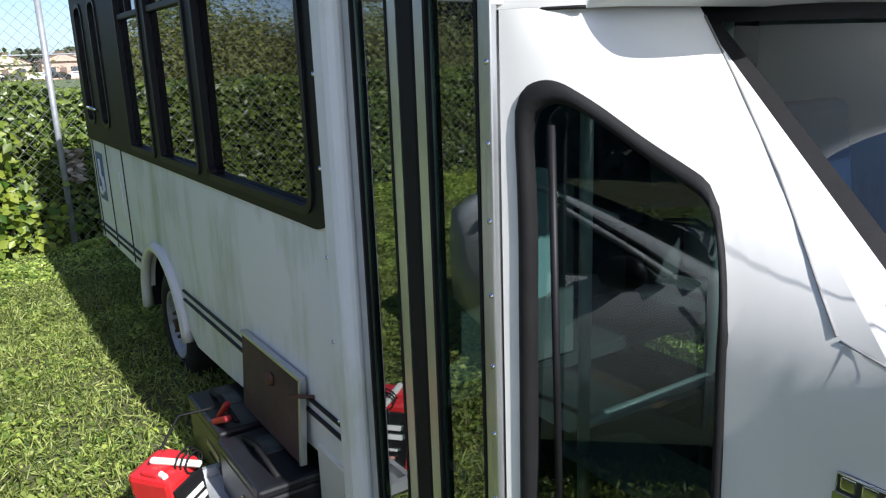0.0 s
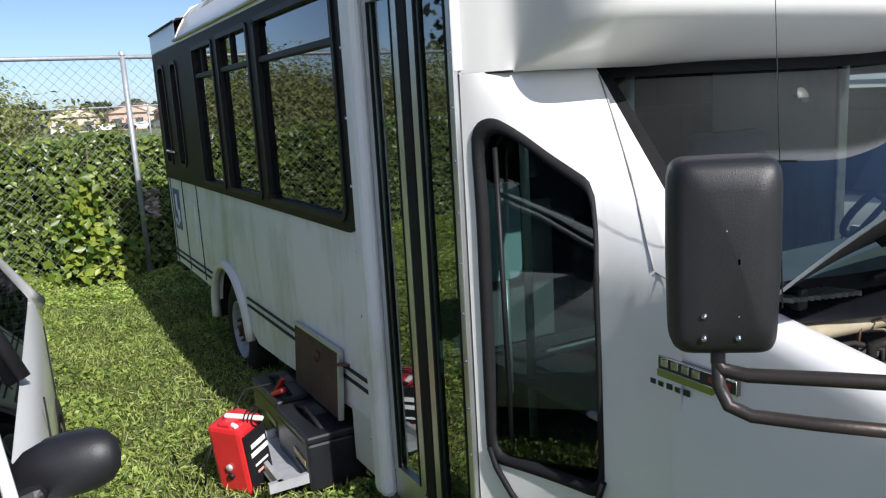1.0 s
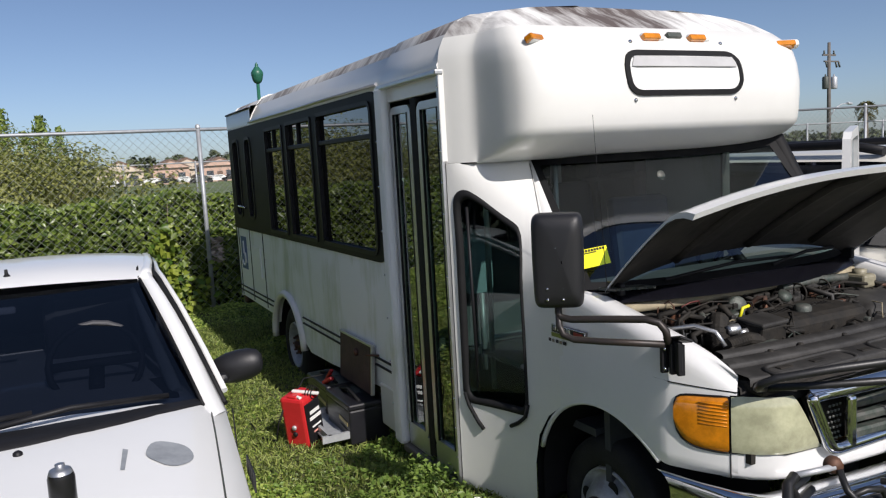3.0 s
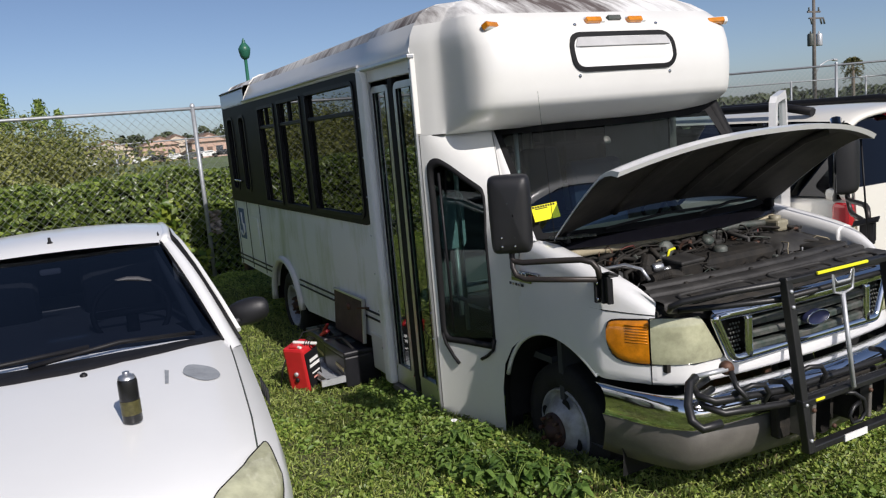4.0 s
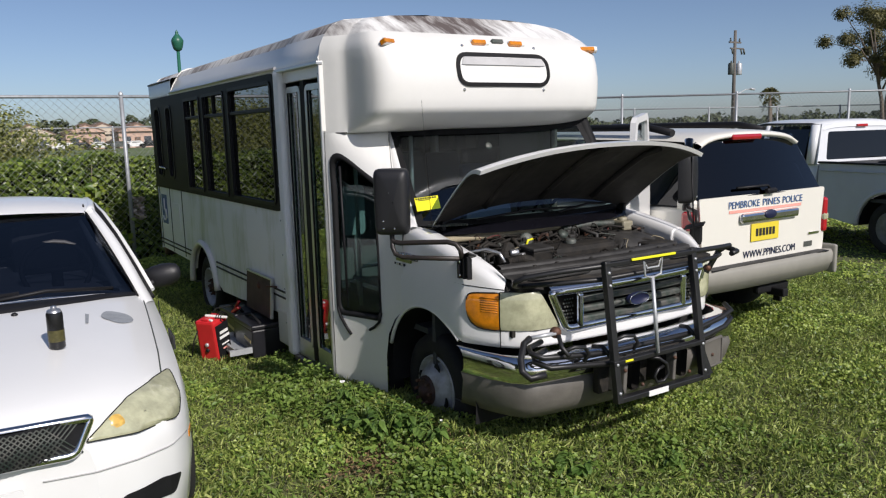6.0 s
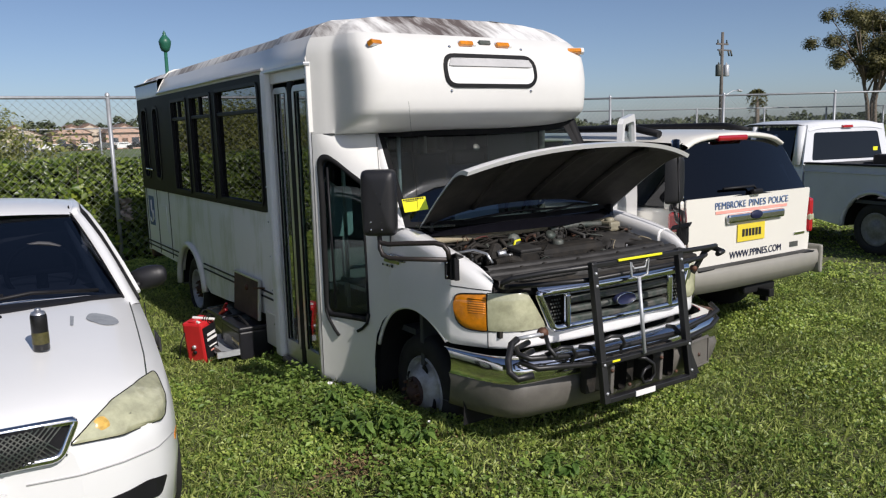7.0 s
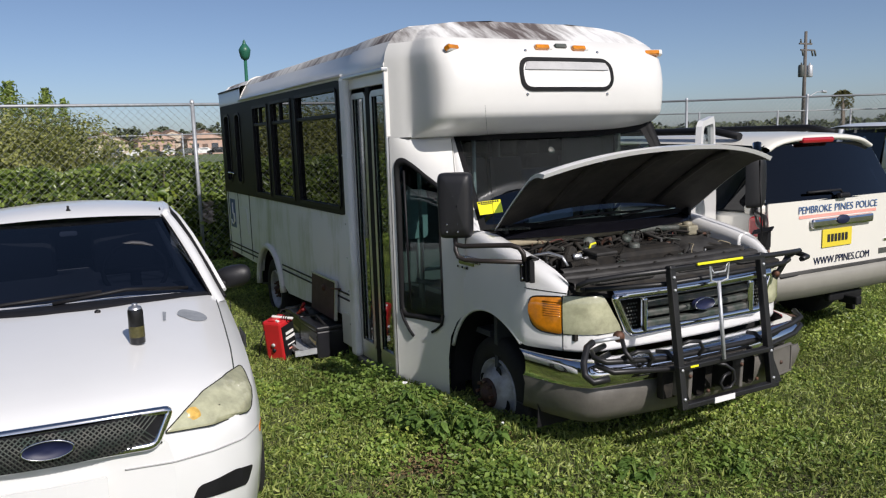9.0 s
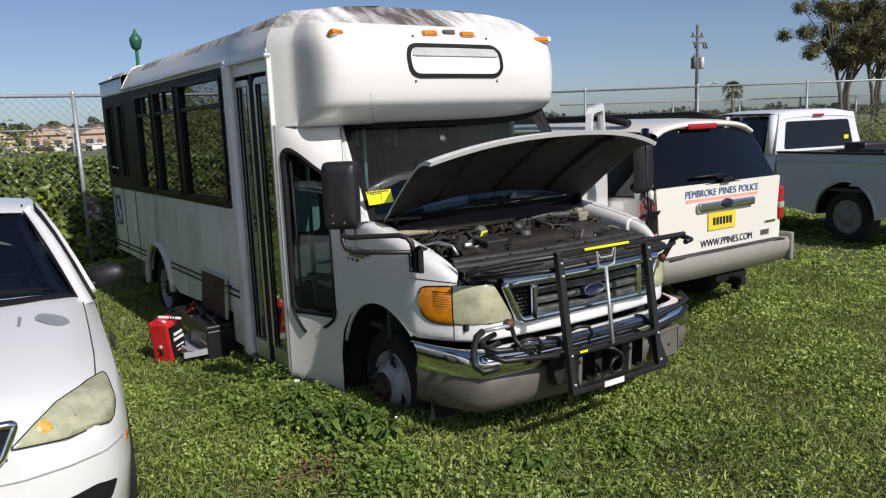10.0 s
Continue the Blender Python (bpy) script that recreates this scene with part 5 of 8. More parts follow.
def lawn_ok(x, y):
    if -0.9 < x < 0.7 and 0.6 < y < 4.4:
        return False
    if 2.6 < x < 4.3 and 2.6 < y < 7.9:
        return False
    if ((x - BARE[0]) / 0.42) ** 2 + ((y - BARE[1]) / 0.22) ** 2 < 0.5 + 0.9 * noise.noise(Vector((x * 7, y * 7, 2.0))):
        return False
    return True


def scatter(n, x0, x1, y0, y1, seed, h0, h1, s0, s1, tilt=0.8):
    rng = np.random.default_rng(seed)
    x = rng.uniform(x0, x1, n)
    y = rng.uniform(y0, y1, n)
    dens = np.array([noise.noise(Vector((a * 0.8, b * 0.8, 5.0))) + 0.7 * noise.noise(Vector((a * 2.7, b * 2.7, 9.0))) for a, b in zip(x, y)])
    ok = np.array([lawn_ok(a, b) for a, b in zip(x, y)]) & (rng.uniform(-1.1, 0.25, n) < dens)
    x, y, dens = x[ok], y[ok], dens[ok]
    k = len(x)
    z = np.array([ground_z(a, b) for a, b in zip(x, y)])
    tall = np.clip(0.55 + dens, 0.25, 1.3)
    c = np.stack([x, y, z + rng.uniform(h0, h1, k) * tall], 1)
    nrm = np.stack([rng.normal(0, tilt, k), rng.normal(-0.3, tilt, k), np.ones(k)], 1)
    return c, nrm, rng.uniform(s0, s1, k) * np.clip(0.8 + 0.4 * dens, 0.6, 1.3)


c, nn, ss = scatter(340000, -2.2, 9.0, -2.6, 3.6, 11, 0.004, 0.075, 0.013, 0.036, 0.75)
leaf_cloud("clover_lawn", c, nn, ss, GRASS_LEAF, kind="stuff", label="sunlit clover and weed lawn around the vehicles", category="grass", aspect=0.75)
c, nn, ss = scatter(130000, -4.0, 3.2, 3.6, 10.2, 12, 0.005, 0.07, 0.025, 0.055, 0.5)
leaf_cloud("clover_lawn", c, nn, ss, GRASS_LEAF, kind="stuff", label="clover lawn beside the bus and along the fence", category="grass", aspect=0.75)
c, nn, ss = scatter(70000, 4.3, 16.0, 3.0, 12.0, 13, 0.01, 0.08, 0.04, 0.09, 0.5)
leaf_cloud("clover_lawn", c, nn, ss, GRASS_LEAF, kind="stuff", label="grass under the parked vehicles", category="grass", aspect=0.6)
c, nn, ss = scatter(45000, 9.0, 16.0, -3.5, 3.0, 14, 0.01, 0.08, 0.035, 0.08, 0.5)
leaf_cloud("clover_lawn", c, nn, ss, GRASS_LEAF, kind="stuff", label="sunlit grass beside the pickup", category="grass", aspect=0.6)
c, nn, ss = scatter(60000, -9.0, 14.0, -9.0, -2.6, 18, 0.005, 0.06, 0.04, 0.08, 0.5)
leaf_cloud("clover_lawn", c, nn, ss, GRASS_LEAF, kind="stuff", label="clover lawn in front of the vehicles", category="grass", aspect=0.7)
c, nn, ss = scatter(50000, -10.0, -2.2, -2.6, 10.0, 19, 0.005, 0.06, 0.04, 0.08, 0.5)
leaf_cloud("clover_lawn", c, nn, ss, GRASS_LEAF, kind="stuff", label="clover lawn on the open side of the sedan", category="grass", aspect=0.7)
c, nn, ss = scatter(26000, -2.2, 9.0, -2.6, 6.0, 15, 0.0, 0.05, 0.03, 0.075, 2.5)
leaf_cloud("dry_grass", c, nn, ss, DRY_BLADE, kind="stuff", label="dry straw blades in the lawn", category="grass", aspect=0.10)


def blades(n, x0, x1, y0, y1, seed):
    rng = np.random.default_rng(seed)
    x, y = rng.uniform(x0, x1, n), rng.uniform(y0, y1, n)
    ok = np.array([lawn_ok(a, b) for a, b in zip(x, y)])
    x, y = x[ok], y[ok]
    k = len(x)
    z = np.array([ground_z(a, b) for a, b in zip(x, y)])
    return np.stack([x, y, z + 0.035], 1), np.stack([rng.normal(0, 1, k), rng.normal(0, 1, k), rng.normal(0, 0.5, k)], 1), rng.uniform(0.035, 0.10, k)


c, nn, ss = blades(190000, -2.2, 9.0, -2.6, 8.5, 16)
leaf_cloud("grass_blades", c, nn, ss, BLADE_LEAF, kind="stuff", label="thin green grass blades", category="grass", aspect=0.07)


rng = np.random.default_rng(17)
bx, by = rng.normal(BARE[0], 0.22, 1500), rng.normal(BARE[1], 0.12, 1500)
leaf_cloud("dead_leaves", [(a, b, ground_z(a, b) + rng.uniform(0.0, 0.03)) for a, b in zip(bx, by)], rng.normal(0, 0.6, (1500, 3)) + np.array([0, 0, 1]), rng.uniform(0.015, 0.045, 1500), DEAD_LEAF, kind="stuff", label="brown dead weeds on a bare patch", category="weeds", aspect=0.35)


def weed_patch(seed, spots, label):
    rng = np.random.default_rng(seed)
    cs, ns, szs = [], [], []
    for x, y, r, h, n in spots:
        for _ in range(n):
            a, q = rng.uniform(0, math.tau), r * math.sqrt(rng.uniform(0, 1))
            px, py = x + q * math.cos(a), y + q * math.sin(a)
            cs.append((px, py, ground_z(px, py) + h * rng.uniform(0.15, 1.0) * (1 - 0.6 * q / r)))
            ns.append((rng.normal(0, 0.5), rng.normal(0, 0.5) - 0.25, 1))
            szs.append(rng.uniform(0.022, 0.055))
    return leaf_cloud("broadleaf_weeds", cs, ns, szs, WEED_LEAF, kind="stuff", label=label, category="weeds", aspect=0.55)


rng = np.random.default_rng(23)
spots = []
for k in range(70):
    y = rng.uniform(0.25, 3.3)
    x = min(2.36, 2.24 - 0.5 * rng.uniform(0, 1) ** 2)
    spots.append((x, y, rng.uniform(0.10, 0.2), rng.uniform(0.07, 0.17), 75))
weed_patch(21, spots, "taller broad-leaved weeds growing by the front wheel")
spots = [(rng.uniform(2.3, 4.3), rng.uniform(-0.5, 0.35), rng.uniform(0.12, 0.3), rng.uniform(0.05, 0.11), 80) for k in range(26)]
spots += [(rng.uniform(0.95, 2.1), rng.uniform(-1.5, 3.4), rng.uniform(0.08, 0.2), rng.uniform(0.06, 0.12), 55) for k in range(40)]
weed_patch(22, spots, "broad-leaved weeds below the bumper and door")



def weed_plant(x, y, h, seed):
    """A broad-leaved weed: thin stems with pairs of drooping oval leaves."""
    rng = np.random.default_rng(seed)
    z = ground_z(x, y)
    w = thing("broadleaf_weed", "single dark green broad-leaved weed beside the bus", "weed", "broad-leaved weeds", at=(x, y, z))
    st, leaf = Mesh(), Mesh()
    for k in range(7):
        a = rng.uniform(0, math.tau)
        lean = rng.uniform(0.3, 0.9)
        tip = Vector((math.cos(a) * lean * h, math.sin(a) * lean * h, h * rng.uniform(0.7, 1.0)))
        st.tube([(0, 0, -0.01), tuple(tip * 0.5 + Vector((0, 0, 0.03))), tuple(tip)], [0.004, 0.003, 0.002], 5)
        for j in range(8):
            p = tip * (0.35 + 0.65 * j / 7)
            b = a + (1.2 if j % 2 else -1.2) * rng.uniform(0.5, 1.2)
            L = rng.uniform(0.05, 0.085)
            d = Vector((math.cos(b), math.sin(b), rng.uniform(-0.45, 0.15)))
            q = Vector((-math.sin(b), math.cos(b), 0)) * L * 0.26
            up = Vector((0, 0, 0.012))
            pts = [p, p + d * L * 0.4 + q + up, p + d * L * 0.4, p + d * L * 0.4 - q + up, p + d * L * 0.75 + q * 0.7, p + d * L * 0.75, p + d * L * 0.75 - q * 0.7, p + d * L - Vector((0, 0, 0.01))]
            leaf.add(pts, [(0, 2, 1), (0, 3, 2), (1, 2, 5, 4), (2, 3, 6, 5), (4, 5, 7), (5, 6, 7)])
    part("stems", st, WEED_LEAF, w)
    part("leaves", leaf, DARK_WEED, w)
    return w


DARK_WEED = leaf_mat("dark_weed_leaf", (0.05, 0.11, 0.02), (0.17, 0.27, 0.06), 0.38, 0.3)
for k, (x, y, h) in enumerate(((2.08, 1.08, 0.17), (2.17, 1.22, 0.16), (2.24, 1.0, 0.13), (2.02, 1.28, 0.13), (2.26, 0.80, 0.13), (1.98, 1.55, 0.11), (2.20, 1.75, 0.13), (2.75, 0.12, 0.10), (3.3, -0.05, 0.09))):
    weed_plant(x, y, h, 500 + k)
rng = np.random.default_rng(29)
fl = [(2.14 + rng.normal(0, 0.03), 1.83 + rng.normal(0, 0.05), 0.26) for _ in range(5)] + [(2.33, 0.84, 0.24), (2.30, 0.80, 0.23)]
leaf_cloud("wildflowers", fl, rng.normal(0, 0.5, (len(fl), 3)) + np.array([0, -0.6, 1]), rng.uniform(0.018, 0.028, len(fl)), WHITE_PRINT, kind="stuff", label="tiny white weed flowers by the wheel", category="flowers", aspect=0.9)

# ---- chain-link fence ----
def fence_run(name, a, b, height, posts, mesh_step=0.12, wire=0.0034, rail=0.025, post_r=0.032, label="galvanised chain-link fence with round posts", z0=0.0):
    a, b = Vector((*a, z0)), Vector((*b, z0))
    L = (b - a).length
    d = (b - a) / L
    f = thing(name, label, "fence", kind="structure", at=tuple(a))
    inv = Matrix.Translation(-a)
    w = Mesh()
    tri = [(math.cos(k), math.sin(k)) for k in (0.5, 2.6, 4.7)]
    h = height - 0.04
    perp = Vector((-d.y, d.x, 0))
    for sgn in (1, -1):
        s = -h if sgn == 1 else 0.0
        while s < (L if sgn == 1 else L + h):
            t0, t1 = 0.0, h
            if sgn == 1:
                t0, t1 = max(0, -s), min(h, L - s)
            else:
                t0, t1 = max(0, s - L), min(h, s)
            if t1 > t0 + 0.02:
                p = d * (s + sgn * t0) + Vector((0, 0, t0 + 0.03))
                q = d * (s + sgn * t1) + Vector((0, 0, t1 + 0.03))
                u = Vector((0, 0, 1))
                vs = [e + (perp * cx + u * cy) * wire + perp * 0.003 * sgn for e in (p, q) for cx, cy in tri]
                w.add(vs, [(0, 1, 4, 3), (1, 2, 5, 4), (2, 0, 3, 5)])
            s += mesh_step
    part("chain_link_mesh", w, STEEL, f)
    part("top_rail", Mesh().tube([Vector((0, 0, height)), d * L + Vector((0, 0, height))], rail, 8), GALV, f)
    for s in posts:
        p = d * s
        po = part("post", Mesh().tube([p, p + Vector((0, 0, height + 0.03))], post_r, 10), GALV, f)
        part("post_cap", Mesh().lathe(tuple(p + Vector((0, 0, height + 0.02))), (0, 0, 1), [(post_r + 0.006, 0), (post_r + 0.006, 0.03), (post_r * 0.6, 0.055), (0, 0.06)], 10), STEEL, po)
    return f


fence_run("fence_rear", (-10.2, 9.96), (8.0, 9.96), 2.62, [0.0, 3.12, 6.25, 9.37, 12.49, 15.6])
fence_run("fence_corner", (8.0, 9.96), (12.4, 13.0), 2.66, [0.0, 3.0])
fence_run("fence_side", (12.4, 13.0), (33.0, 1.7), 2.68, [0.0, 2.74, 5.79, 8.84, 11.9, 15.0, 18.0, 21.0])
fence_run("fence_far", (-30.0, 45.0), (30.0, 45.0), 2.62, [26.2, 30.1, 34.0, 37.9, 41.8, 45.7, 22.3, 18.4, 14.5], 0.16, 0.004, 0.04, 0.05, "distant chain-link fence of the playing field")
fence_run("fence_far", (34.0, 33.0), (80.0, 25.0), 2.9, [3, 9, 15, 21, 27, 33, 39], 0.18, 0.004, 0.04, 0.06, "second chain-link fence farther behind the vehicles")

# ---- hedge and bushes behind the fence ----
def hedge_leaves(n, x0, x1, y0, y1, top, seed, s0=0.06, s1=0.125):
    rng = np.random.default_rng(seed)
    x = rng.uniform(x0, x1, n)
    ht = np.array([top * (1 + 0.10 * noise.noise(Vector((a * 1.3, 0, 7))) + 0.06 * noise.noise(Vector((a * 4.1, 0, 3)))) for a in x])
    z = ht * rng.uniform(0.0, 1.0, n) ** 0.8
    front = rng.uniform(0, 1, n)
    bulge = np.array([0.12 * noise.noise(Vector((a * 2.2, b * 2.2, 1))) for a, b in zip(x, z)])
    y = np.where(front < 0.72, y0 + np.abs(rng.normal(0, 0.10, n)) + bulge, rng.uniform(y0, y1, n))
    z = np.where(front < 0.72, z, ht - np.abs(rng.normal(0, 0.10, n)))
    c = np.stack([x, y, z], 1)
    nrm = np.stack([rng.normal(0, 0.7, n), rng.normal(-0.8, 0.7, n), rng.normal(0.7, 0.6, n)], 1)
    return c, nrm, rng.uniform(s0, s1, n)


hedge = thing("hedge", "dense clipped green hedge behind the fence", "hedge", at=(0, 10.4, 0))
c, nn, ss = hedge_leaves(52000, -10.0, 8.5, 10.12, 11.3, 1.68, 31)
leaf_cloud("foliage", c - np.array([0, 10.4, 0]), nn, ss, HEDGE_LEAF, hedge, aspect=0.62)
# near-black sheet behind the leaves stands in for the hedge's inner shade
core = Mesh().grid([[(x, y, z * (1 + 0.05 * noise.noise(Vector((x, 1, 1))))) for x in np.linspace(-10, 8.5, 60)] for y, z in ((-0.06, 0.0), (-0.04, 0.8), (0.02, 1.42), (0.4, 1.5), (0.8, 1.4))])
part("inner_shade", core, mat("hedge_inner_shade", (0.012, 0.018, 0.006), 0.95, vary=0.5, scale=6), hedge)


def bush(x, y, r, h, n, seed, material, label, name="bush", s=(0.07, 0.14)):
    rng = np.random.default_rng(seed)
    b = thing(name, label, "bush", at=(x, y, 0))
    lobes = [(rng.normal(0, r * 0.45), rng.normal(0, r * 0.3), rng.uniform(0.3, 0.85) * h, rng.uniform(0.25, 0.5) * r) for _ in range(16)]
    cs, ns, sz = [], [], []
    for _ in range(n):
        lx, ly, lz, lr = lobes[rng.integers(len(lobes))]
        d = rng.normal(size=3)
        d /= np.linalg.norm(d)
        q = lr * rng.uniform(0.55, 1.15)
        p = (lx + d[0] * q, ly + d[1] * q, max(0.05, lz + d[2] * q))
        cs.append(p)
        ns.append((d[0] + rng.normal(0, 0.5), d[1] + rng.normal(0, 0.5), d[2] + 0.5 + rng.normal(0, 0.5)))
        sz.append(rng.uniform(*s))
    stems = Mesh()
    for lx, ly, lz, lr in lobes[:8]:
        stems.tube([(lx * 0.1, ly * 0.1, 0), (lx * 0.6, ly * 0.6, lz * 0.5), (lx, ly, lz)], [0.03, 0.02, 0.008], 5)
    part("stems", stems, BARK, b)
    leaf_cloud("foliage", cs, ns, sz, material, b, aspect=0.5)
    return b


bush(-1.1, 12.2, 2.1, 2.5, 36000, 41, BUSH_LEAF, "loose olive-green bush behind the fence", s=(0.05, 0.10))
bush(-3.5, 12.4, 2.2, 2.4, 30000, 42, BUSH_LEAF, "loose olive-green bush beside the hedge", s=(0.05, 0.10))
bush(1.0, 12.8, 1.6, 2.1, 9000, 43, BUSH_LEAF, "low olive-green bush behind the hedge")
def spire(x, y, top, r, n, seed):
    rng = np.random.default_rng(seed)
    b = thing("bush", "dark shrub with upright pointed tips behind the fence", "bush", at=(x, y, 0))
    h = rng.uniform(0.25, 1.0, n) ** 0.8
    ang = rng.uniform(0, math.tau, n)
    q = r * (1.05 - h) ** 0.8 * rng.uniform(0.3, 1.15, n) * (1 + 0.35 * np.sin(5 * ang + 9 * h))
    cs = np.stack([q * np.cos(ang), q * np.sin(ang), h * top], 1)
    ns = np.stack([np.cos(ang), np.sin(ang) - 0.4, rng.normal(0.3, 0.5, n)], 1)
    part("stems", Mesh().tube([(0, 0, 0), (0.02, 0, top * 0.5), (0, 0, top * 0.97)], [0.03, 0.02, 0.006], 5), BARK, b)
    leaf_cloud("foliage", cs, ns, rng.uniform(0.05, 0.11, n), HEDGE_LEAF, b, aspect=0.4)


for x, top, r, n, seed in ((-0.32, 3.22, 0.75, 2000, 44), (0.27, 3.10, 0.62, 1700, 45), (0.02, 2.85, 0.5, 900, 46), (0.55, 2.90, 0.5, 900, 47)):
    spire(x, 13.2, top, r, n, seed)
vine = thing("vine_shoots", "bright yellow-green shoots climbing through the fence", "plant", at=(1.75, 9.9, 0))
rng = np.random.default_rng(51)
cs, ns, sz = [], [], []
for _ in range(360):
    h = rng.uniform(0, 1)
    cs.append((rng.normal(-0.05 + 0.05 * math.sin(h * 7), 0.06 + 0.30 * (1 - h) ** 1.3), rng.normal(0.0, 0.09) - 0.12 * (1 - h), 0.05 + 1.35 * h * rng.uniform(0.8, 1)))
    ns.append((rng.normal(0, 0.6), -1 + rng.normal(0, 0.5), rng.normal(0.6, 0.5)))
    sz.append(rng.uniform(0.07, 0.16))
leaf_cloud("foliage", cs, ns, sz, BRIGHT_LEAF, vine, aspect=0.65)
stem = Mesh().tube([(0, 0, 0), (-0.05, 0.02, 0.7), (0.02, 0.0, 1.6)], [0.015, 0.01, 0.005], 5)
part("stem", stem, BARK, vine)

lit = Mesh()
rng = np.random.default_rng(53)
for k in range(7):
    lit.grid([[(0.16 * (u - 0.5) + 0.03 * math.sin(5 * v + k), 0.05 * k / 7 + 0.05 * math.sin(6 * u + 2 * k), 0.05 * k + 0.05 * v + 0.02 * math.sin(9 * u + k)) for u in np.linspace(0, 1, 7)] for v in np.linspace(0, 1, 5)], False)
litter = thing("crumpled_litter", "pale crumpled cardboard caught in the hedge by the fence", "litter", at=(2.42, 9.98, 0.70))
part("sheet", lit, mat("pale_cardboard", (0.50, 0.42, 0.35), 0.85, vary=0.3, scale=9), litter)

# ---- cars ----
def loft_body(stations):
    rows = []
    for y, w, zb, zs, zt, we in stations:
        half = [(w * 0.90, zb), (w * 0.97, zb + 0.06), (w, zb + 0.45 * (zs - zb)), (w * 0.995, zb + 0.72 * (zs - zb)), (w * 0.96, zs - 0.035), (we + 0.3 * (w * 0.96 - we), zs), (we, zs + 0.25 * (zt - zs)), (we * 0.78, zs + 0.66 * (zt - zs)), (we * 0.42, zs + 0.93 * (zt - zs)), (0, zt)]
        rows.append([(-a, y, z) for a, z in half] + [(a, y, z) for a, z in half[-2::-1]])
    return rows


def glass_patch(p00, p10, p01, p11, bow=0.0, n=9, nv=5, axis=1, power=2.0):
    """A curved pane between four corners, bowed along an axis in the middle."""
    rows = []
    for j in range(nv):
        v = j / (nv - 1)
        row = []
        for i in range(n):
            u = i / (n - 1)
            p = (Vector(p00) * (1 - u) + Vector(p10) * u) * (1 - v) + (Vector(p01) * (1 - u) + Vector(p11) * u) * v
            p[axis] += bow * (1 - abs(2 * u - 1) ** power) * (1 - 0.5 * v)
            row.append(tuple(p))
        rows.append(row)
    return rows


def car_wheel(parent, x, y, r, out, rim_mat, wdt=0.2):
    t = part("wheel", Mesh().lathe((x, y, r), (out, 0, 0), [(r * 0.62, -wdt), (r * 0.9, -wdt), (r, -wdt * 0.8), (r, -wdt * 0.15), (r * 0.93, 0), (r * 0.66, 0.006), (r * 0.62, -0.02)], 32), TYRE, parent, "black tyre with wheel")
    part("rim", Mesh().lathe((x, y, r), (out, 0, 0), [(r * 0.63, -0.01), (r * 0.6, 0.0), (r * 0.5, -0.03), (r * 0.3, -0.02), (r * 0.2, 0.0), (0, 0.0)], 32), rim_mat, t)
    return t


car = thing("white_sedan", "white compact sedan parked on the grass beside the bus", "car", at=(-0.085, 0.09, 0.185), turn=-5.0)
FS = [(-0.03, 0.42, 0.32, 0.70, 0.80, 0.36), (0.02, 0.57, 0.24, 0.715, 0.83, 0.46), (0.10, 0.70, 0.20, 0.735, 0.855, 0.56), (0.22, 0.775, 0.19, 0.76, 0.88, 0.63), (0.40, 0.82, 0.18, 0.785, 0.91, 0.68), (0.65, 0.845, 0.18, 0.82, 0.94, 0.70),
      (0.95, 0.855, 0.18, 0.86, 0.97, 0.715), (1.25, 0.86, 0.18, 0.895, 0.995, 0.73), (1.50, 0.86, 0.18, 0.925, 1.0, 0.74), (2.2, 0.850, 0.18, 0.940, 0.975, 0.73), (3.2, 0.80, 0.18, 0.95, 0.98, 0.69), (3.75, 0.775, 0.19, 0.955, 1.01, 0.67), (4.2, 0.74, 0.22, 0.94, 1.01, 0.63), (4.40, 0.70, 0.28, 0.90, 0.97, 0.56), (4.45, 0.66, 0.34, 0.80, 0.85, 0.5)]
rows = loft_body(FS)
bodym = Mesh().grid(rows)
bodym.add(rows[0], [tuple(range(len(rows[0])))])
bodym.add(rows[-1], [tuple(range(len(rows[-1])))])
cbody = part("body", bodym, CAR_WHITE, car, "white painted body")
WB = [(-0.74, 1.47, 0.945), (0.74, 1.47, 0.945)]
WT = [(-0.56, 2.38, 1.335), (0.56, 2.38, 1.335)]
ws_rows = glass_patch(WB[0], WB[1], WT[0], WT[1], -0.22, 15, 7)
part("windscreen", Mesh().grid(ws_rows), CAR_GLASS, car, "dark windscreen")
inner = Mesh().box((0, 2.6, 0.9), (1.4, 2.0, 0.04)).box((0, 1.70, 0.92), (1.35, 0.4, 0.1), r=0.04).box((0.36, 2.55, 1.0), (0.5, 0.14, 0.55), r=0.06).box((-0.36, 2.55, 1.0), (0.5, 0.14, 0.55), r=0.06).box((0, 3.3, 1.0), (1.25, 0.16, 0.5), r=0.05)
part("cabin", inner, DARK_CABIN, car)
st = Mesh().tube([(0.36 + 0.18 * math.cos(a), 1.90 + 0.10 * math.sin(a), 1.06 + 0.15 * math.sin(a)) for a in np.linspace(0, math.tau, 21)], 0.014, 7, caps=False)
part("steering_wheel", st.tube([(0.19, 1.90, 1.06), (0.53, 1.90, 1.06)], 0.02, 6).tube([(0.36, 1.95, 1.04), (0.36, 1.76, 0.98)], 0.03, 6), mat("wheel_grey", (0.045, 0.045, 0.05), 0.6), car)
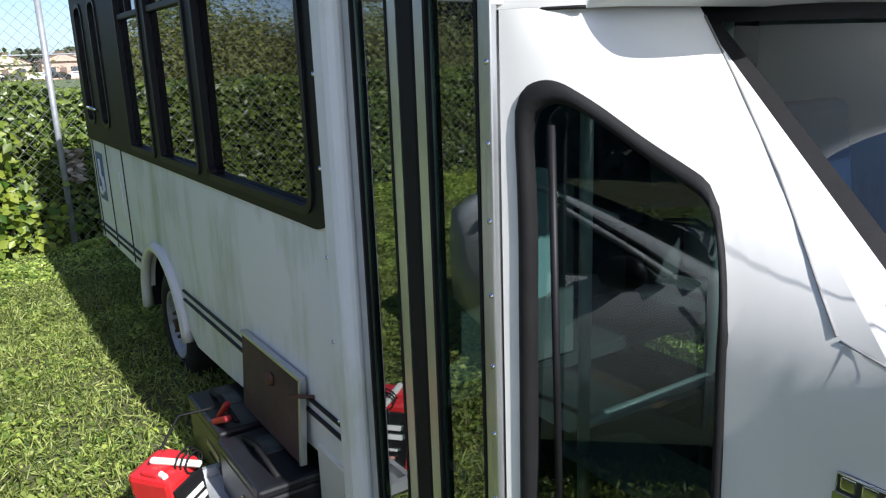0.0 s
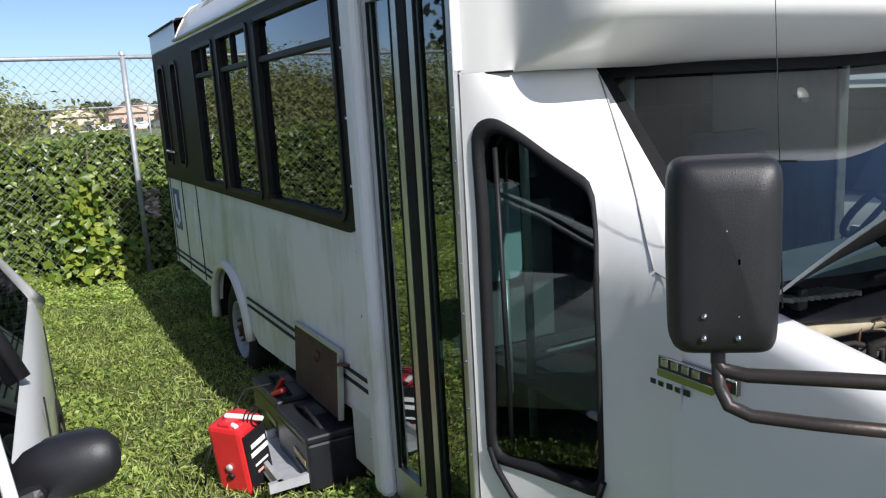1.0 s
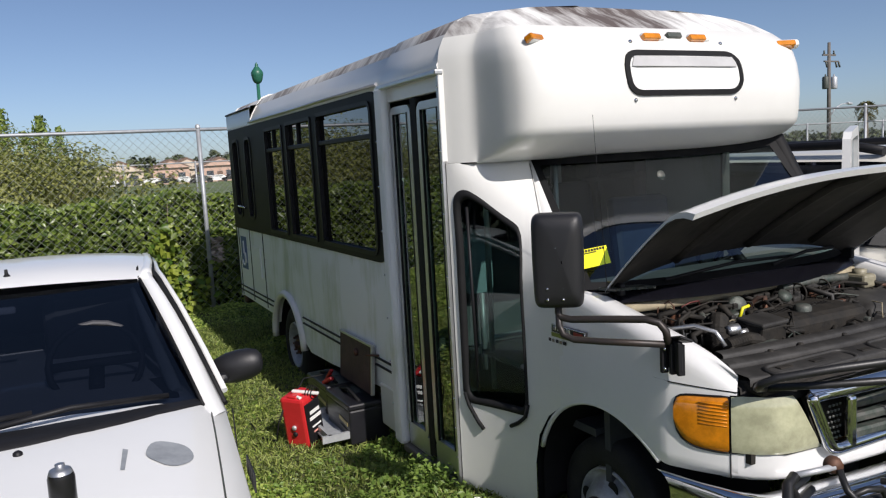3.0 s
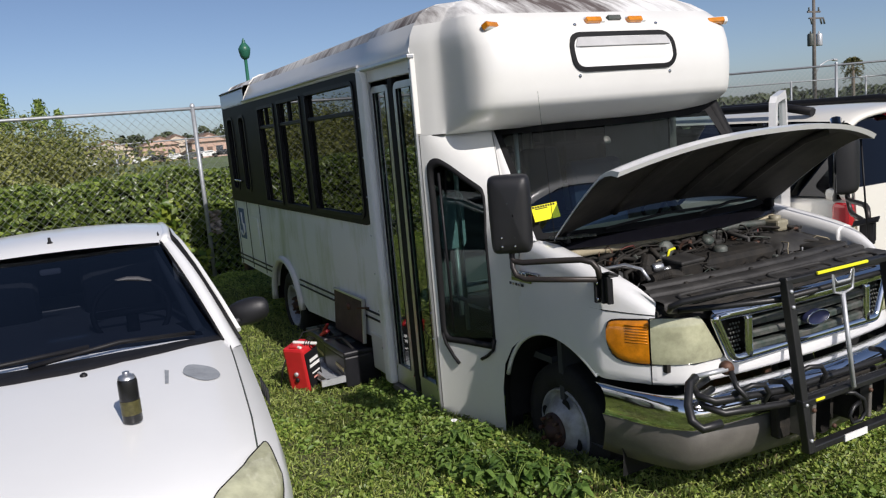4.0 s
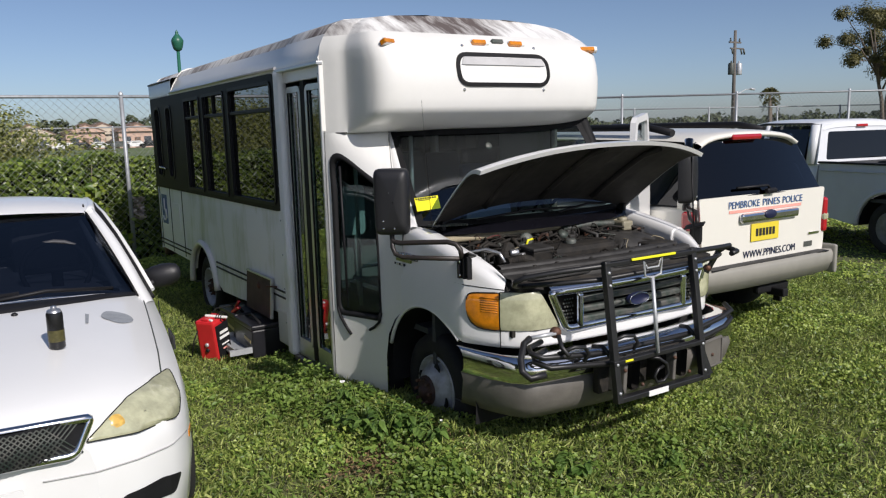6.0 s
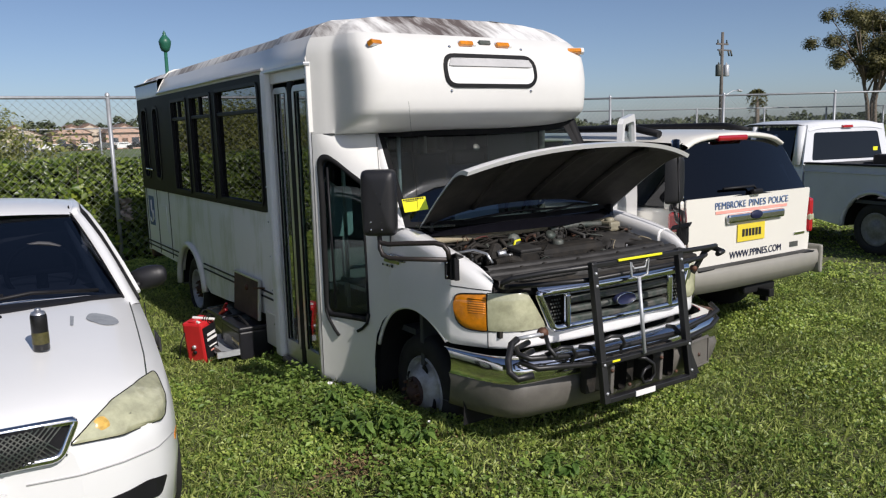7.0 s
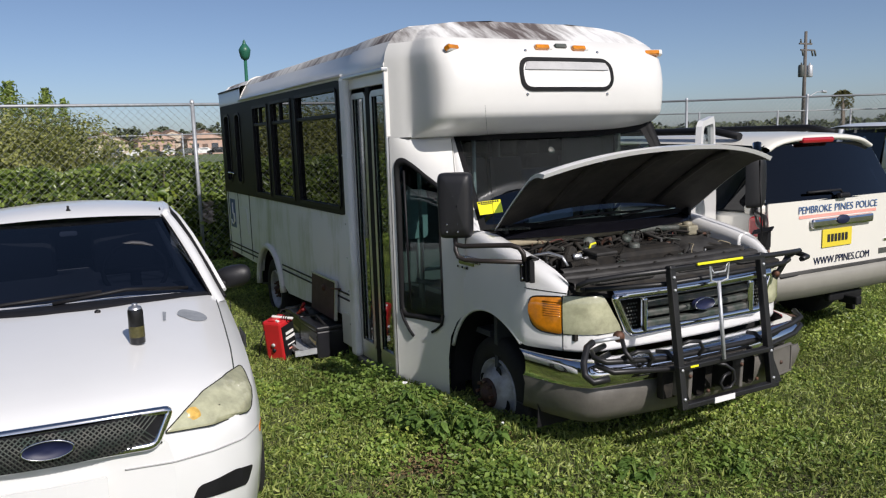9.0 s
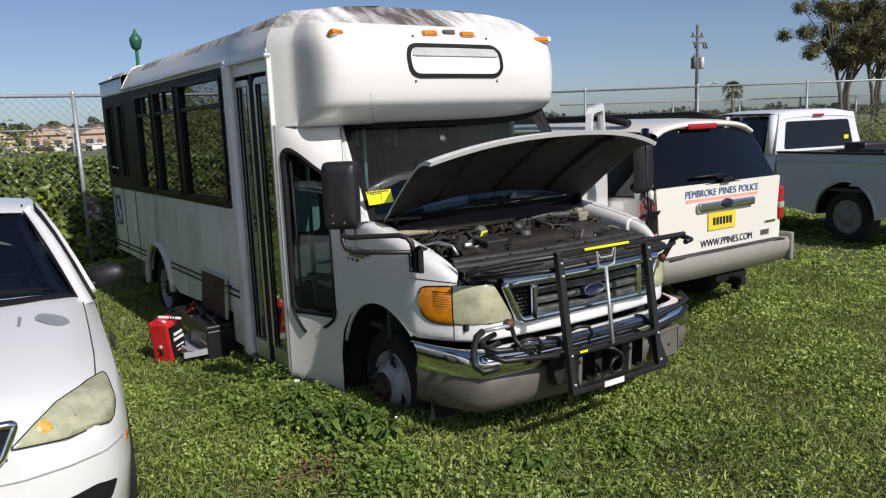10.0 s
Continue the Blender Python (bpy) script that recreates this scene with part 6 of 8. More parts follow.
roof = Mesh().grid([[(h * u, y + bw * (1 - u * u), z + cr * (1 - u * u)) for u in np.linspace(-1, 1, 13)] for y, h, z, cr, bw in ((2.36, 0.57, 1.335, 0.03, -0.09), (2.42, 0.575, 1.352, 0.040, -0.07), (2.58, 0.585, 1.376, 0.046, -0.03), (2.9, 0.59, 1.386, 0.048, 0), (3.3, 0.575, 1.368, 0.036, 0), (3.52, 0.55, 1.315, 0.02, 0.06))])
part("roof", roof, CAR_WHITE, car, "white roof panel")
part("rear_window", Mesh().grid(glass_patch((-0.70, 3.86, 1.0), (0.70, 3.86, 1.0), (-0.55, 3.50, 1.312), (0.55, 3.50, 1.312), 0.12, 11, 5)), TINT_GLASS, car)
for s in (-1, 1):
    pil_rows = []
    for v in np.linspace(-0.10, 1.0, 9):
        g_ = Vector((0.742 - 0.182 * v, 1.47 + 0.91 * v, 0.943 + 0.392 * v + 0.02 * math.sin(math.pi * v)))
        f_ = Vector((0.815 - 0.205 * v, 1.60 + 0.83 * v, 0.925 + 0.425 * v + 0.03 * math.sin(math.pi * v)))
        out_ = Vector((0.010 + 0.008 * math.sin(math.pi * max(0.0, v)), -0.006, 0.016))
        pil_rows.append([(s * q.x, q.y, q.z) for q in (g_ + Vector((-0.004, 0.012, -0.01)), g_ + Vector((0.002, 0, 0.007)), g_ * 0.7 + f_ * 0.3 + out_, g_ * 0.35 + f_ * 0.65 + out_, f_, f_ + Vector((-0.004, 0.012, -0.012)))])
    part("roof_pillar", Mesh().grid(pil_rows), CAR_WHITE, car, "white windscreen pillar")
    part("roof_rail", Mesh().tube([(s * 0.578, 2.36, 1.322), (s * 0.592, 2.5, 1.343), (s * 0.602, 2.8, 1.357), (s * 0.598, 3.15, 1.352), (s * 0.572, 3.5, 1.305), (s * 0.70, 3.92, 0.98), (s * 0.74, 4.02, 0.90)], 0.032, 10), CAR_WHITE, car)
    part("screen_seal", Mesh().tube([(s * (0.738 - 0.182 * v), 1.465 + 0.91 * v, 0.950 + 0.392 * v + 0.02 * math.sin(math.pi * v)) for v in np.linspace(-0.02, 1.0, 8)], 0.007, 6), BLACK_RUBBER, car)
    part("pillar_lining", Mesh().tube([(s * (0.665 - 0.15 * v), 1.58 + 0.84 * v, 0.935 + 0.37 * v) for v in np.linspace(0.05, 0.95, 8)], [0.026, 0.026, 0.025, 0.023, 0.021, 0.018, 0.015, 0.012], 7), mat("pillar_lining", (0.42, 0.46, 0.46), 0.6, vary=0.1, scale=5), car)
    part("side_window", Mesh().grid(glass_patch((s * 0.808, 1.64, 0.92), (s * 0.72, 3.80, 0.97), (s * 0.605, 2.44, 1.345), (s * 0.595, 3.45, 1.31), 0, 9, 4)), TINT_GLASS, car)
    part("door_frame", Mesh().tube([(s * 0.832, 1.56, 0.90), (s * 0.775, 1.80, 1.045), (s * 0.705, 2.10, 1.210), (s * 0.645, 2.36, 1.325), (s * 0.622, 2.50, 1.352), (s * 0.625, 2.8, 1.360), (s * 0.620, 3.2, 1.352), (s * 0.60, 3.46, 1.31)], 0.011, 8), BLACK_RUBBER, car)
    part("window_frame", Mesh().tube([(s * 0.842, 1.66, 0.925), (s * 0.79, 1.88, 1.06), (s * 0.722, 2.16, 1.215), (s * 0.665, 2.42, 1.318), (s * 0.645, 2.60, 1.338), (s * 0.642, 2.9, 1.342), (s * 0.635, 3.2, 1.335)], 0.014, 8), CAR_WHITE, car)
    part("door_pillar", Mesh().tube([(s * 0.775, 2.66, 0.95), (s * 0.615, 2.72, 1.34)], 0.028, 6), BLACK_TRIM, car)
    mm = Mesh().lathe((0, 0, 0), (1, 0, 0), [(0.0, -1.0), (0.42, -0.93), (0.72, -0.72), (0.93, -0.35), (1.0, 0.1), (0.95, 0.5), (0.78, 0.8), (0.45, 0.96), (0, 1.0)], 20)
    mm.v = [(s * (0.918 + 0.115 * x), 1.885 + 0.062 * y + (0.03 if y > 0.6 else 0) - 0.03 * x, 0.962 + 0.072 * z + 0.016 * x) for x, y, z in mm.v]
    m = part("door_mirror", mm, PLASTIC, car, "black door mirror")
    part("mirror_stalk", Mesh().box((s * 0.835, 1.86, 0.925), (0.09, 0.10, 0.05), rot=(0, -s * 12, 0), r=0.022), PLASTIC, m)
    part("mirror_foot", Mesh().add([(s * 0.812, 1.70, 0.918), (s * 0.818, 1.92, 0.922), (s * 0.755, 1.93, 1.06), (s * 0.835, 1.72, 0.90), (s * 0.838, 1.92, 0.905), (s * 0.772, 1.94, 1.07)], [(0, 1, 2), (3, 4, 5), (0, 1, 4, 3), (1, 2, 5, 4), (0, 2, 5, 3)]), PLASTIC, m)
    part("roof_ditch", Mesh().tube([(s * 0.552, 2.47, 1.366), (s * 0.555, 2.58, 1.374), (s * 0.558, 2.9, 1.382), (s * 0.545, 3.3, 1.368)], 0.006, 5), BLACK_RUBBER, car)
    for x, y in ((0.85, 0.86), (0.79, 3.47)):
        car_wheel(car, s * x, y, 0.305, s, ALU)
    for x, y in ((0.862, 1.52), (0.830, 2.64), (0.783, 3.6)):
        part("door_seam", Mesh().tube([(s * x, y, 0.30), (s * x, y, 0.60), (s * (x - 0.006), y + 0.02, 0.88)], 0.003, 4), BLACK_RUBBER, car)


def skin(stns, x, y):
    """Height of the lofted hood at (x, y)."""
    for a, b in zip(stns, stns[1:]):
        if a[0] <= y <= b[0]:
            t = (y - a[0]) / (b[0] - a[0])
            zs, zt, we = (a[k] + (b[k] - a[k]) * t for k in (3, 4, 5))
            u = min(1.0, abs(x) / we)
            pts = [(0, 1.0), (0.42, 0.93), (0.78, 0.66), (1.0, 0.25)]
            for (u0, f0), (u1, f1) in zip(pts, pts[1:]):
                if u0 <= u <= u1:
                    return zs + (zt - zs) * (f0 + (f1 - f0) * (u - u0) / (u1 - u0))
    return 0.9


def nose_pt(x, z, d):
    """The point of the sedan's nose at (x, z), d proud of the skin."""
    def half_width(y):
        for a, b in zip(FS, FS[1:]):
            if a[0] <= y <= b[0]:
                t = (y - a[0]) / (b[0] - a[0])
                w, zb, zs, zt, we = (a[k] + (b[k] - a[k]) * t for k in (1, 2, 3, 4, 5))
                if z > zt:
                    return 0.0
                return float(np.interp(z, [zb, zb + 0.06, zb + 0.45 * (zs - zb), zb + 0.72 * (zs - zb), zs - 0.035, zs, zs + 0.25 * (zt - zs), zs + 0.66 * (zt - zs), zs + 0.93 * (zt - zs), zt],
                                       [w * 0.90, w * 0.97, w, w * 0.995, w * 0.96, we + 0.3 * (w * 0.96 - we), we, we * 0.78, we * 0.42, 0]))
        return 9.0
    lo, hi = -0.03, 0.9
    for _ in range(26):
        m_ = (lo + hi) / 2
        if half_width(m_) < abs(x):
            lo = m_
        else:
            hi = m_
    sg = 1 if x > 0 else -1
    f = min(1.0, abs(x) / 0.75)
    return (x + sg * d * 0.6 * f, hi - d * 0.8, z + d * 0.35)


LAMP = rounded([(0.385, 0.700), (0.56, 0.682), (0.74, 0.664), (0.765, 0.715), (0.755, 0.782), (0.66, 0.800), (0.545, 0.790), (0.46, 0.752)], 0.018, 4)
# nose details: headlamps, grille, bumper cuts
for s in (-1, 1):
    h = part("headlamp", Mesh().grid([[nose_pt(s * (0.60 + (x - 0.60) * t), 0.735 + (z - 0.735) * t, 0.024 - 0.012 * t ** 6) for x, z in LAMP] for t in (0.02, 0.25, 0.45, 0.65, 0.82, 0.93, 1.0)], closed=True), HAZY_LENS, car, "clouded yellow headlamp")
    lo_ = [nose_pt(s * x, z, 0.012) for x, z in LAMP]
    part("lamp_seal", Mesh().tube(lo_ + lo_[:2], 0.0028, 5, caps=False), BLACK_RUBBER, h)
    part("indicator_bulb", Mesh().lathe(nose_pt(s * 0.50, 0.730, 0.022), (s * 0.5, -1, 0.5), [(0.036, -0.006), (0.026, 0.001), (0.012, 0.003), (0, 0.003)], 16), mat("bulb_amber", (0.80, 0.50, 0.12), 0.3, vary=0.4, scale=40), h)
    part("hood_seam", Mesh().tube([(s * (we + 0.34 * (0.96 * w - we)), y, zs + 0.001) for y, w, zb, zs, zt, we in FS[4:9]], 0.003, 4), ENGINE_GREY, car)
    part("side_marker", Mesh().box((s * 0.805, 0.36, 0.53), (0.012, 0.10, 0.03), rot=(0, 0, -s * 12), r=0.004), AMBER, car)
    part("fog_slot", Mesh().sheet([(s * x, z) for x, z in rounded([(0.47, 0.40), (0.70, 0.375), (0.735, 0.44), (0.66, 0.465), (0.50, 0.455)], 0.02, 4)], [], lambda u, v, d: nose_pt(u, v, 0.004 + d), 0.004, step=0.03), BLACK_TRIM, car)
    for zc, x0, x1 in ((0.585, 0.24, 0.775),):
        part("bumper_crease", Mesh().tube([nose_pt(s * x, zc - 0.02 * (x - 0.3), 0.006) for x in np.linspace(x0, x1, 24)], 0.003, 4), mat("seam_grey", (0.40, 0.40, 0.40), 0.6), car)
GR = rounded([(-0.36, 0.668), (0.36, 0.668), (0.425, 0.80), (-0.425, 0.80)], 0.03, 4)


def fface(u, v, d):
    return (u, -0.062 + 0.37 * u * u - d, v)


gt = [fface(*p, 0.03) for p in grow(GR, -0.004)]
gr = part("grille", Mesh().tube(gt + gt[:2], 0.016, 8, caps=False), CHROME, car, "chrome-framed mesh grille")
part("grille_back", Mesh().sheet(GR, [], lambda u, v, d: fface(u, v, 0.022 + d), 0.003, step=0.03), BLACK_TRIM, gr)
gm = Mesh()
for k in range(44):
    x0 = -0.42 + 0.02 * k
    for sg in (1, -1):
        p, q = (x0, 0.672), (x0 + sg * 0.12, 0.795)
        if abs(q[0]) < 0.40 and abs(p[0]) < 0.40:
            gm.tube([fface(*p, 0.03), fface(*q, 0.03)], 0.0032, 4)
part("grille_mesh", gm, ENGINE_GREY, gr)
ov = Mesh().lathe((0, 0, 0), (0, -1, 0), [(1.0, 0.0), (1.0, 0.010), (0.9, 0.014), (0.88, 0.010), (0, 0.014)], 28)
ov.v = [(x * 0.085, y - 0.095, 0.74 + z * 0.034) for x, y, z in ov.v]
bd_ = part("oval_badge", ov, NAVY_PRINT, gr, "dark blue oval badge")
part("badge_ring", Mesh().tube([(0.084 * math.cos(a), -0.107, 0.74 + 0.034 * math.sin(a)) for a in np.linspace(0, math.tau, 29)], 0.0035, 6, caps=False), CHROME, bd_)
part("plate_mount", Mesh().sheet(rounded([(-0.22, 0.46), (0.18, 0.46), (0.18, 0.59), (-0.22, 0.59)], 0.01), [], lambda u, v, d: (u, -0.075 + 0.35 * u * u - d, v), 0.012, step=0.1), CAR_WHITE, car, "blank white plate mount")
part("lower_grille", Mesh().sheet(rounded([(-0.40, 0.30), (0.40, 0.30), (0.36, 0.36), (-0.36, 0.36)], 0.02), [], lambda u, v, d: (u, -0.05 + 0.42 * u * u - d, v), 0.012, step=0.1), BLACK_TRIM, car)
# hood fittings: washer jets, wipers, antenna, worn patch
for x in (-0.36, 0.16):
    part("washer_jet", Mesh().lathe((x, 1.10, skin(FS, x, 1.10)), (0, 0, 1), [(0.016, -0.005), (0.014, 0.008), (0.006, 0.014), (0, 0.014)], 8), BLACK_TRIM, car)
for pts in ([(-0.62, 1.38, 0.985), (-0.25, 1.29, 1.030), (0.18, 1.34, 1.040)], [(-0.05, 1.26, 1.015), (0.3, 1.33, 1.040), (0.62, 1.46, 0.995)]):
    part("wiper", Mesh().tube(pts, 0.011, 6), BLACK_TRIM, car)
cowl_rows = []
for k in (0.0, 0.5, 0.92, 1.0):
    row = []
    for u in np.linspace(-1, 1, 17):
        x, y = 0.735 * u, 1.50 - 0.215 * (1 - u * u) - k * (0.05 + 0.10 * (1 - u * u))
        row.append((x, y, max(skin(FS, x, y) + (0.010 if k < 0.99 else -0.01), 0.955 - 0.02 * k if k < 0.2 else 0.0)))
    cowl_rows.append(row)
part("cowl_panel", Mesh().grid(cowl_rows), BLACK_TRIM, car, "black plastic panel below the windscreen")
part("roof_antenna", Mesh().lathe((0, 2.42, 1.384), (0, -0.3, 1), [(0.022, -0.01), (0.018, 0.015), (0.008, 0.03), (0.007, 0.05), (0, 0.052)], 10), BLACK_TRIM, car)
part("interior_mirror", Mesh().box((0.0, 2.20, 1.275), (0.10, 0.03, 0.03), r=0.01), WHITE_PRINT, car)
worn = rounded([(0.52, 0.98), (0.60, 0.90), (0.68, 0.97), (0.66, 1.08), (0.55, 1.10)], 0.05, 4)
part("bare_patch", Mesh().sheet(worn, [], lambda u, v, d: (u, v, skin(FS, u, v) + 0.004)), mat("primer_grey", (0.30, 0.32, 0.34), 0.55, vary=0.25, scale=18), car, "grey patch of peeled paint")
part("bare_patch", Mesh().sheet([(0.455, 0.90), (0.468, 0.90), (0.478, 1.04), (0.462, 1.05)], [], lambda u, v, d: (u, v, skin(FS, u, v) + 0.004)), bpy.data.materials["primer_grey"], car)
num = Mesh()
for k in range(4):
    num.box((0.868, 1.10 + 0.055 * k, 0.74), (0.006, 0.038, 0.07))
part("number_bar", num, BLACK_PRINT, car, "dark unit number bars on the fender")

can = thing("spray_can", "black aerosol can standing on the white hood", "can", at=(0.295, 0.64, 1.107), lean=0.0)
part("can_body", Mesh().lathe((0, 0, 0), (0, 0, 1), [(0, 0.0), (0.030, 0.0), (0.033, 0.004), (0.033, 0.145), (0.030, 0.156)], 24), mat("can_black", (0.014, 0.014, 0.015), 0.25, 0.2), can)
part("can_label", Mesh().lathe((0, 0, 0.03), (0, 0, 1), [(0.0335, 0.0), (0.0335, 0.05)], 24), mat("can_label", (0.10, 0.09, 0.03), 0.4, vary=0.5, scale=60), can, "dull yellow printed label")
part("can_top", Mesh().lathe((0, 0, 0.156), (0, 0, 1), [(0.030, 0.0), (0.026, 0.010), (0.014, 0.014), (0.012, 0.014), (0.012, 0.024), (0.007, 0.026), (0, 0.026)], 20), ALU, can)

# ---- white police SUV beside the bus ----
suv = thing("police_suv", "white full-size police SUV seen from behind", "suv", at=(6.20, 1.40, 0.0), turn=180.0)
# local: rear at y = 0 facing +y is turned so that it looks at the camera; the front lies at -y
SS = [(-5.2, 0.80, 0.45, 0.95, 1.05, 0.7), (-5.0, 0.95, 0.35, 1.02, 1.15, 0.8), (-4.0, 1.0, 0.32, 1.10, 1.24, 0.86), (-3.6, 1.0, 0.32, 1.16, 1.22, 0.88), (-2.0, 1.0, 0.32, 1.20, 1.22, 0.9), (-0.5, 1.0, 0.34, 1.24, 1.26, 0.92), (-0.06, 0.985, 0.45, 1.25, 1.27, 0.93), (0.0, 0.955, 0.50, 1.25, 1.27, 0.9)]
rows = loft_body(SS)
bm_ = Mesh().grid(rows)
bm_.add(rows[0], [tuple(range(len(rows[0])))])
bm_.add(rows[-1], [tuple(range(len(rows[-1])))])
part("body", bm_, SUV_WHITE, suv, "white body with lettered tailgate")
part("tailgate", Mesh().sheet(rounded([(-0.83, 0.70), (0.85, 0.70), (0.915, 1.335), (-0.90, 1.335)], 0.03), [], lambda u, v, d: (u, 0.012 + d, v), 0.012), SUV_WHITE, suv)
roof = Mesh().grid([[(h * u, y, z + 0.05 * (1 - u * u) - 0.045 * u ** 8) for u in np.linspace(-1, 1, 17)] for y, h, z in ((-3.25, 0.70, 1.80), (-3.0, 0.73, 1.86), (-2.0, 0.75, 1.89), (-0.6, 0.735, 1.87), (-0.27, 0.715, 1.853), (-0.18, 0.705, 1.84), (-0.145, 0.70, 1.82), (-0.15, 0.695, 1.80), (-0.19, 0.69, 1.79))])
part("roof", roof, SUV_WHITE, suv, "white roof")
part("rear_window", Mesh().grid(glass_patch((-0.89, -0.02, 1.325), (0.89, -0.02, 1.325), (-0.71, -0.21, 1.81), (0.71, -0.21, 1.81), 0.05, 11, 5)), TINT_GLASS, suv, "dark tinted rear window")
part("windscreen", Mesh().grid(glass_patch((-0.85, -3.9, 1.2), (0.85, -3.9, 1.2), (-0.68, -3.2, 1.80), (0.68, -3.2, 1.80), -0.15, 11, 5)), TINT_GLASS, suv)
part("cabin", Mesh().box((0, -1.9, 1.15), (1.6, 3.2, 0.3)).box((0, -0.6, 1.4), (1.3, 0.2, 0.4), r=0.06), DARK_CABIN, suv)
for s in (-1, 1):
    part("side_window", Mesh().grid(glass_patch((s * 0.955, -3.7, 1.23), (s * 0.945, -0.15, 1.27), (s * 0.745, -3.15, 1.82), (s * 0.715, -0.35, 1.80), 0, 9, 4)), TINT_GLASS, suv)
    part("rear_pillar", Mesh().tube([(s * 0.935, -0.09, 1.24), (s * 0.82, -0.17, 1.55), (s * 0.71, -0.27, 1.83)], 0.040, 8), TINT_GLASS, suv)
    part("shoulder", Mesh().box((s * 0.915, -0.10, 1.285), (0.07, 0.2, 0.09), r=0.03), SUV_WHITE, suv)
    part("mid_pillar", Mesh().tube([(s * 0.96, -2.2, 1.24), (s * 0.76, -2.2, 1.84)], 0.05, 6), SUV_WHITE, suv)
    part("roof_rail", Mesh().tube([(s * 0.66, -2.9, 1.90), (s * 0.66, -2.6, 1.955), (s * 0.66, -0.8, 1.945), (s * 0.66, -0.5, 1.89)], 0.035, 7), BLACK_TRIM, suv, "black roof rail")
    tl = part("tail_lamp", Mesh().box((s * 0.945, -0.045, 1.06), (0.08, 0.15, 0.34), r=0.03), RED_LENS, suv, "red tail lamp")
    part("reverse_lens", Mesh().box((s * 0.948, -0.043, 1.04), (0.082, 0.152, 0.075), r=0.02), HAZY_LENS, tl)
    for y in (-0.95, -4.2):
        car_wheel(suv, s * 0.97, y, 0.39, s, ALU, 0.25)
rb = Mesh().grid([[(u, 0.16 - 0.06 * abs(u) ** 4 + o, z) for u in np.linspace(-1.0, 1.0, 17)] for z, o in ((0.715, -0.16), (0.725, -0.02), (0.685, 0.0), (0.60, -0.004), (0.585, -0.02), (0.515, -0.045), (0.50, -0.15))])
for s in (-1, 1):
    rb.box((s * 0.985, -0.12, 0.63), (0.05, 0.5, 0.28), r=0.02)
bump = part("rear_bumper", rb, mat("bumper_beige_grey", (0.29, 0.28, 0.245), 0.55, vary=0.12, scale=4), suv, "grey-beige rear bumper")
part("step_pad", Mesh().box((0, 0.06, 0.722), (1.7, 0.14, 0.012), r=0.004), BLACK_TRIM, bump)
part("tow_hitch", Mesh().box((-0.10, 0.10, 0.42), (0.075, 0.18, 0.075), r=0.01).box((-0.10, 0.03, 0.45), (0.46, 0.07, 0.08), r=0.02).box((-0.26, 0.0, 0.37), (0.04, 0.08, 0.16), r=0.01), BLACK_RUBBER, suv)
part("exhaust", Mesh().tube([(0.6, -0.4, 0.33), (0.6, 0.06, 0.33)], 0.035, 8), RUST, suv)
sl = part("stop_lamp", Mesh().box((0.08, -0.160, 1.842), (0.42, 0.06, 0.050), rot=(-12, 0, 0), r=0.018), RED_LENS, suv, "red high-level stop lamp")


def onto(x, z, d=0.03):
    return face_to((x, d, z), (-1, 0, 0), (0, 0, 1))


for text, x, w in (("PEMBROKE", 0.32, 0.43), ("PINES", -0.065, 0.25), ("POLICE", -0.385, 0.30)):
    words(text, 0.08, onto(x, 1.250), BLUE_PRINT, suv, "police_lettering", label="blue police lettering", width=w, height=0.062)
part("red_stripe", Mesh().box((0.0, 0.027, 1.193), (1.05, 0.004, 0.026)), RED_PRINT, suv)
hnd = part("tailgate_handle", Mesh().box((-0.03, 0.045, 1.128), (0.84, 0.05, 0.085), r=0.024), CHROME, suv, "chrome tailgate handle bar")
ov = Mesh().lathe((0, 0, 0), (0, 1, 0), [(1.0, 0.0), (1.0, 0.010), (0.9, 0.014), (0, 0.016)], 24)
ov.v = [(x * 0.085, y + 0.066, 1.145 + z * 0.040) for x, y, z in ov.v]
part("oval_badge", ov, NAVY_PRINT, hnd)
pl = part("licence_plate", Mesh().box((0.02, 0.034, 0.985), (0.40, 0.006, 0.160), r=0.002), PLATE_YELLOW, suv, "yellow licence plate with dark bars")
for k in range(6):
    part("plate_bar", Mesh().box((0.14 - 0.048 * k, 0.039, 0.985), (0.034, 0.003, 0.068)), BLACK_PRINT, pl)
words("WWW.PPINES.COM", 0.08, onto(-0.07, 0.79), NAVY_PRINT, suv, "web_lettering", label="navy web address on the tailgate", width=0.77, height=0.065)
part("number_bar", Mesh().box((-0.66, 0.028, 0.80), (0.13, 0.004, 0.05)), ENGINE_GREY, suv)
part("model_badge", Mesh().box((-0.74, 0.030, 0.90), (0.17, 0.006, 0.022)), CHROME, suv)
rw = part("rear_wiper", Mesh().tube([(0.0, 0.06, 1.365), (0.02, 0.045, 1.405), (0.42, 0.02, 1.40)], 0.012, 6), BLACK_TRIM, suv)
part("wiper_pivot", Mesh().box((-0.02, 0.05, 1.355), (0.14, 0.05, 0.045), r=0.015), BLACK_TRIM, rw)

# ---- white pickup at the end of the row ----
pk = thing("pickup_truck", "white crew-cab pickup truck parked on the grass", "pickup", at=(11.15, 2.88, 0.0), turn=-12.0)
# local: left side at x = 0, rear axle at y = 0, front towards +y


def bed_side(u, v, d):
    return (0.0 + d + 0.03 * max(0, (v - 1.0) / 0.3), u, v)


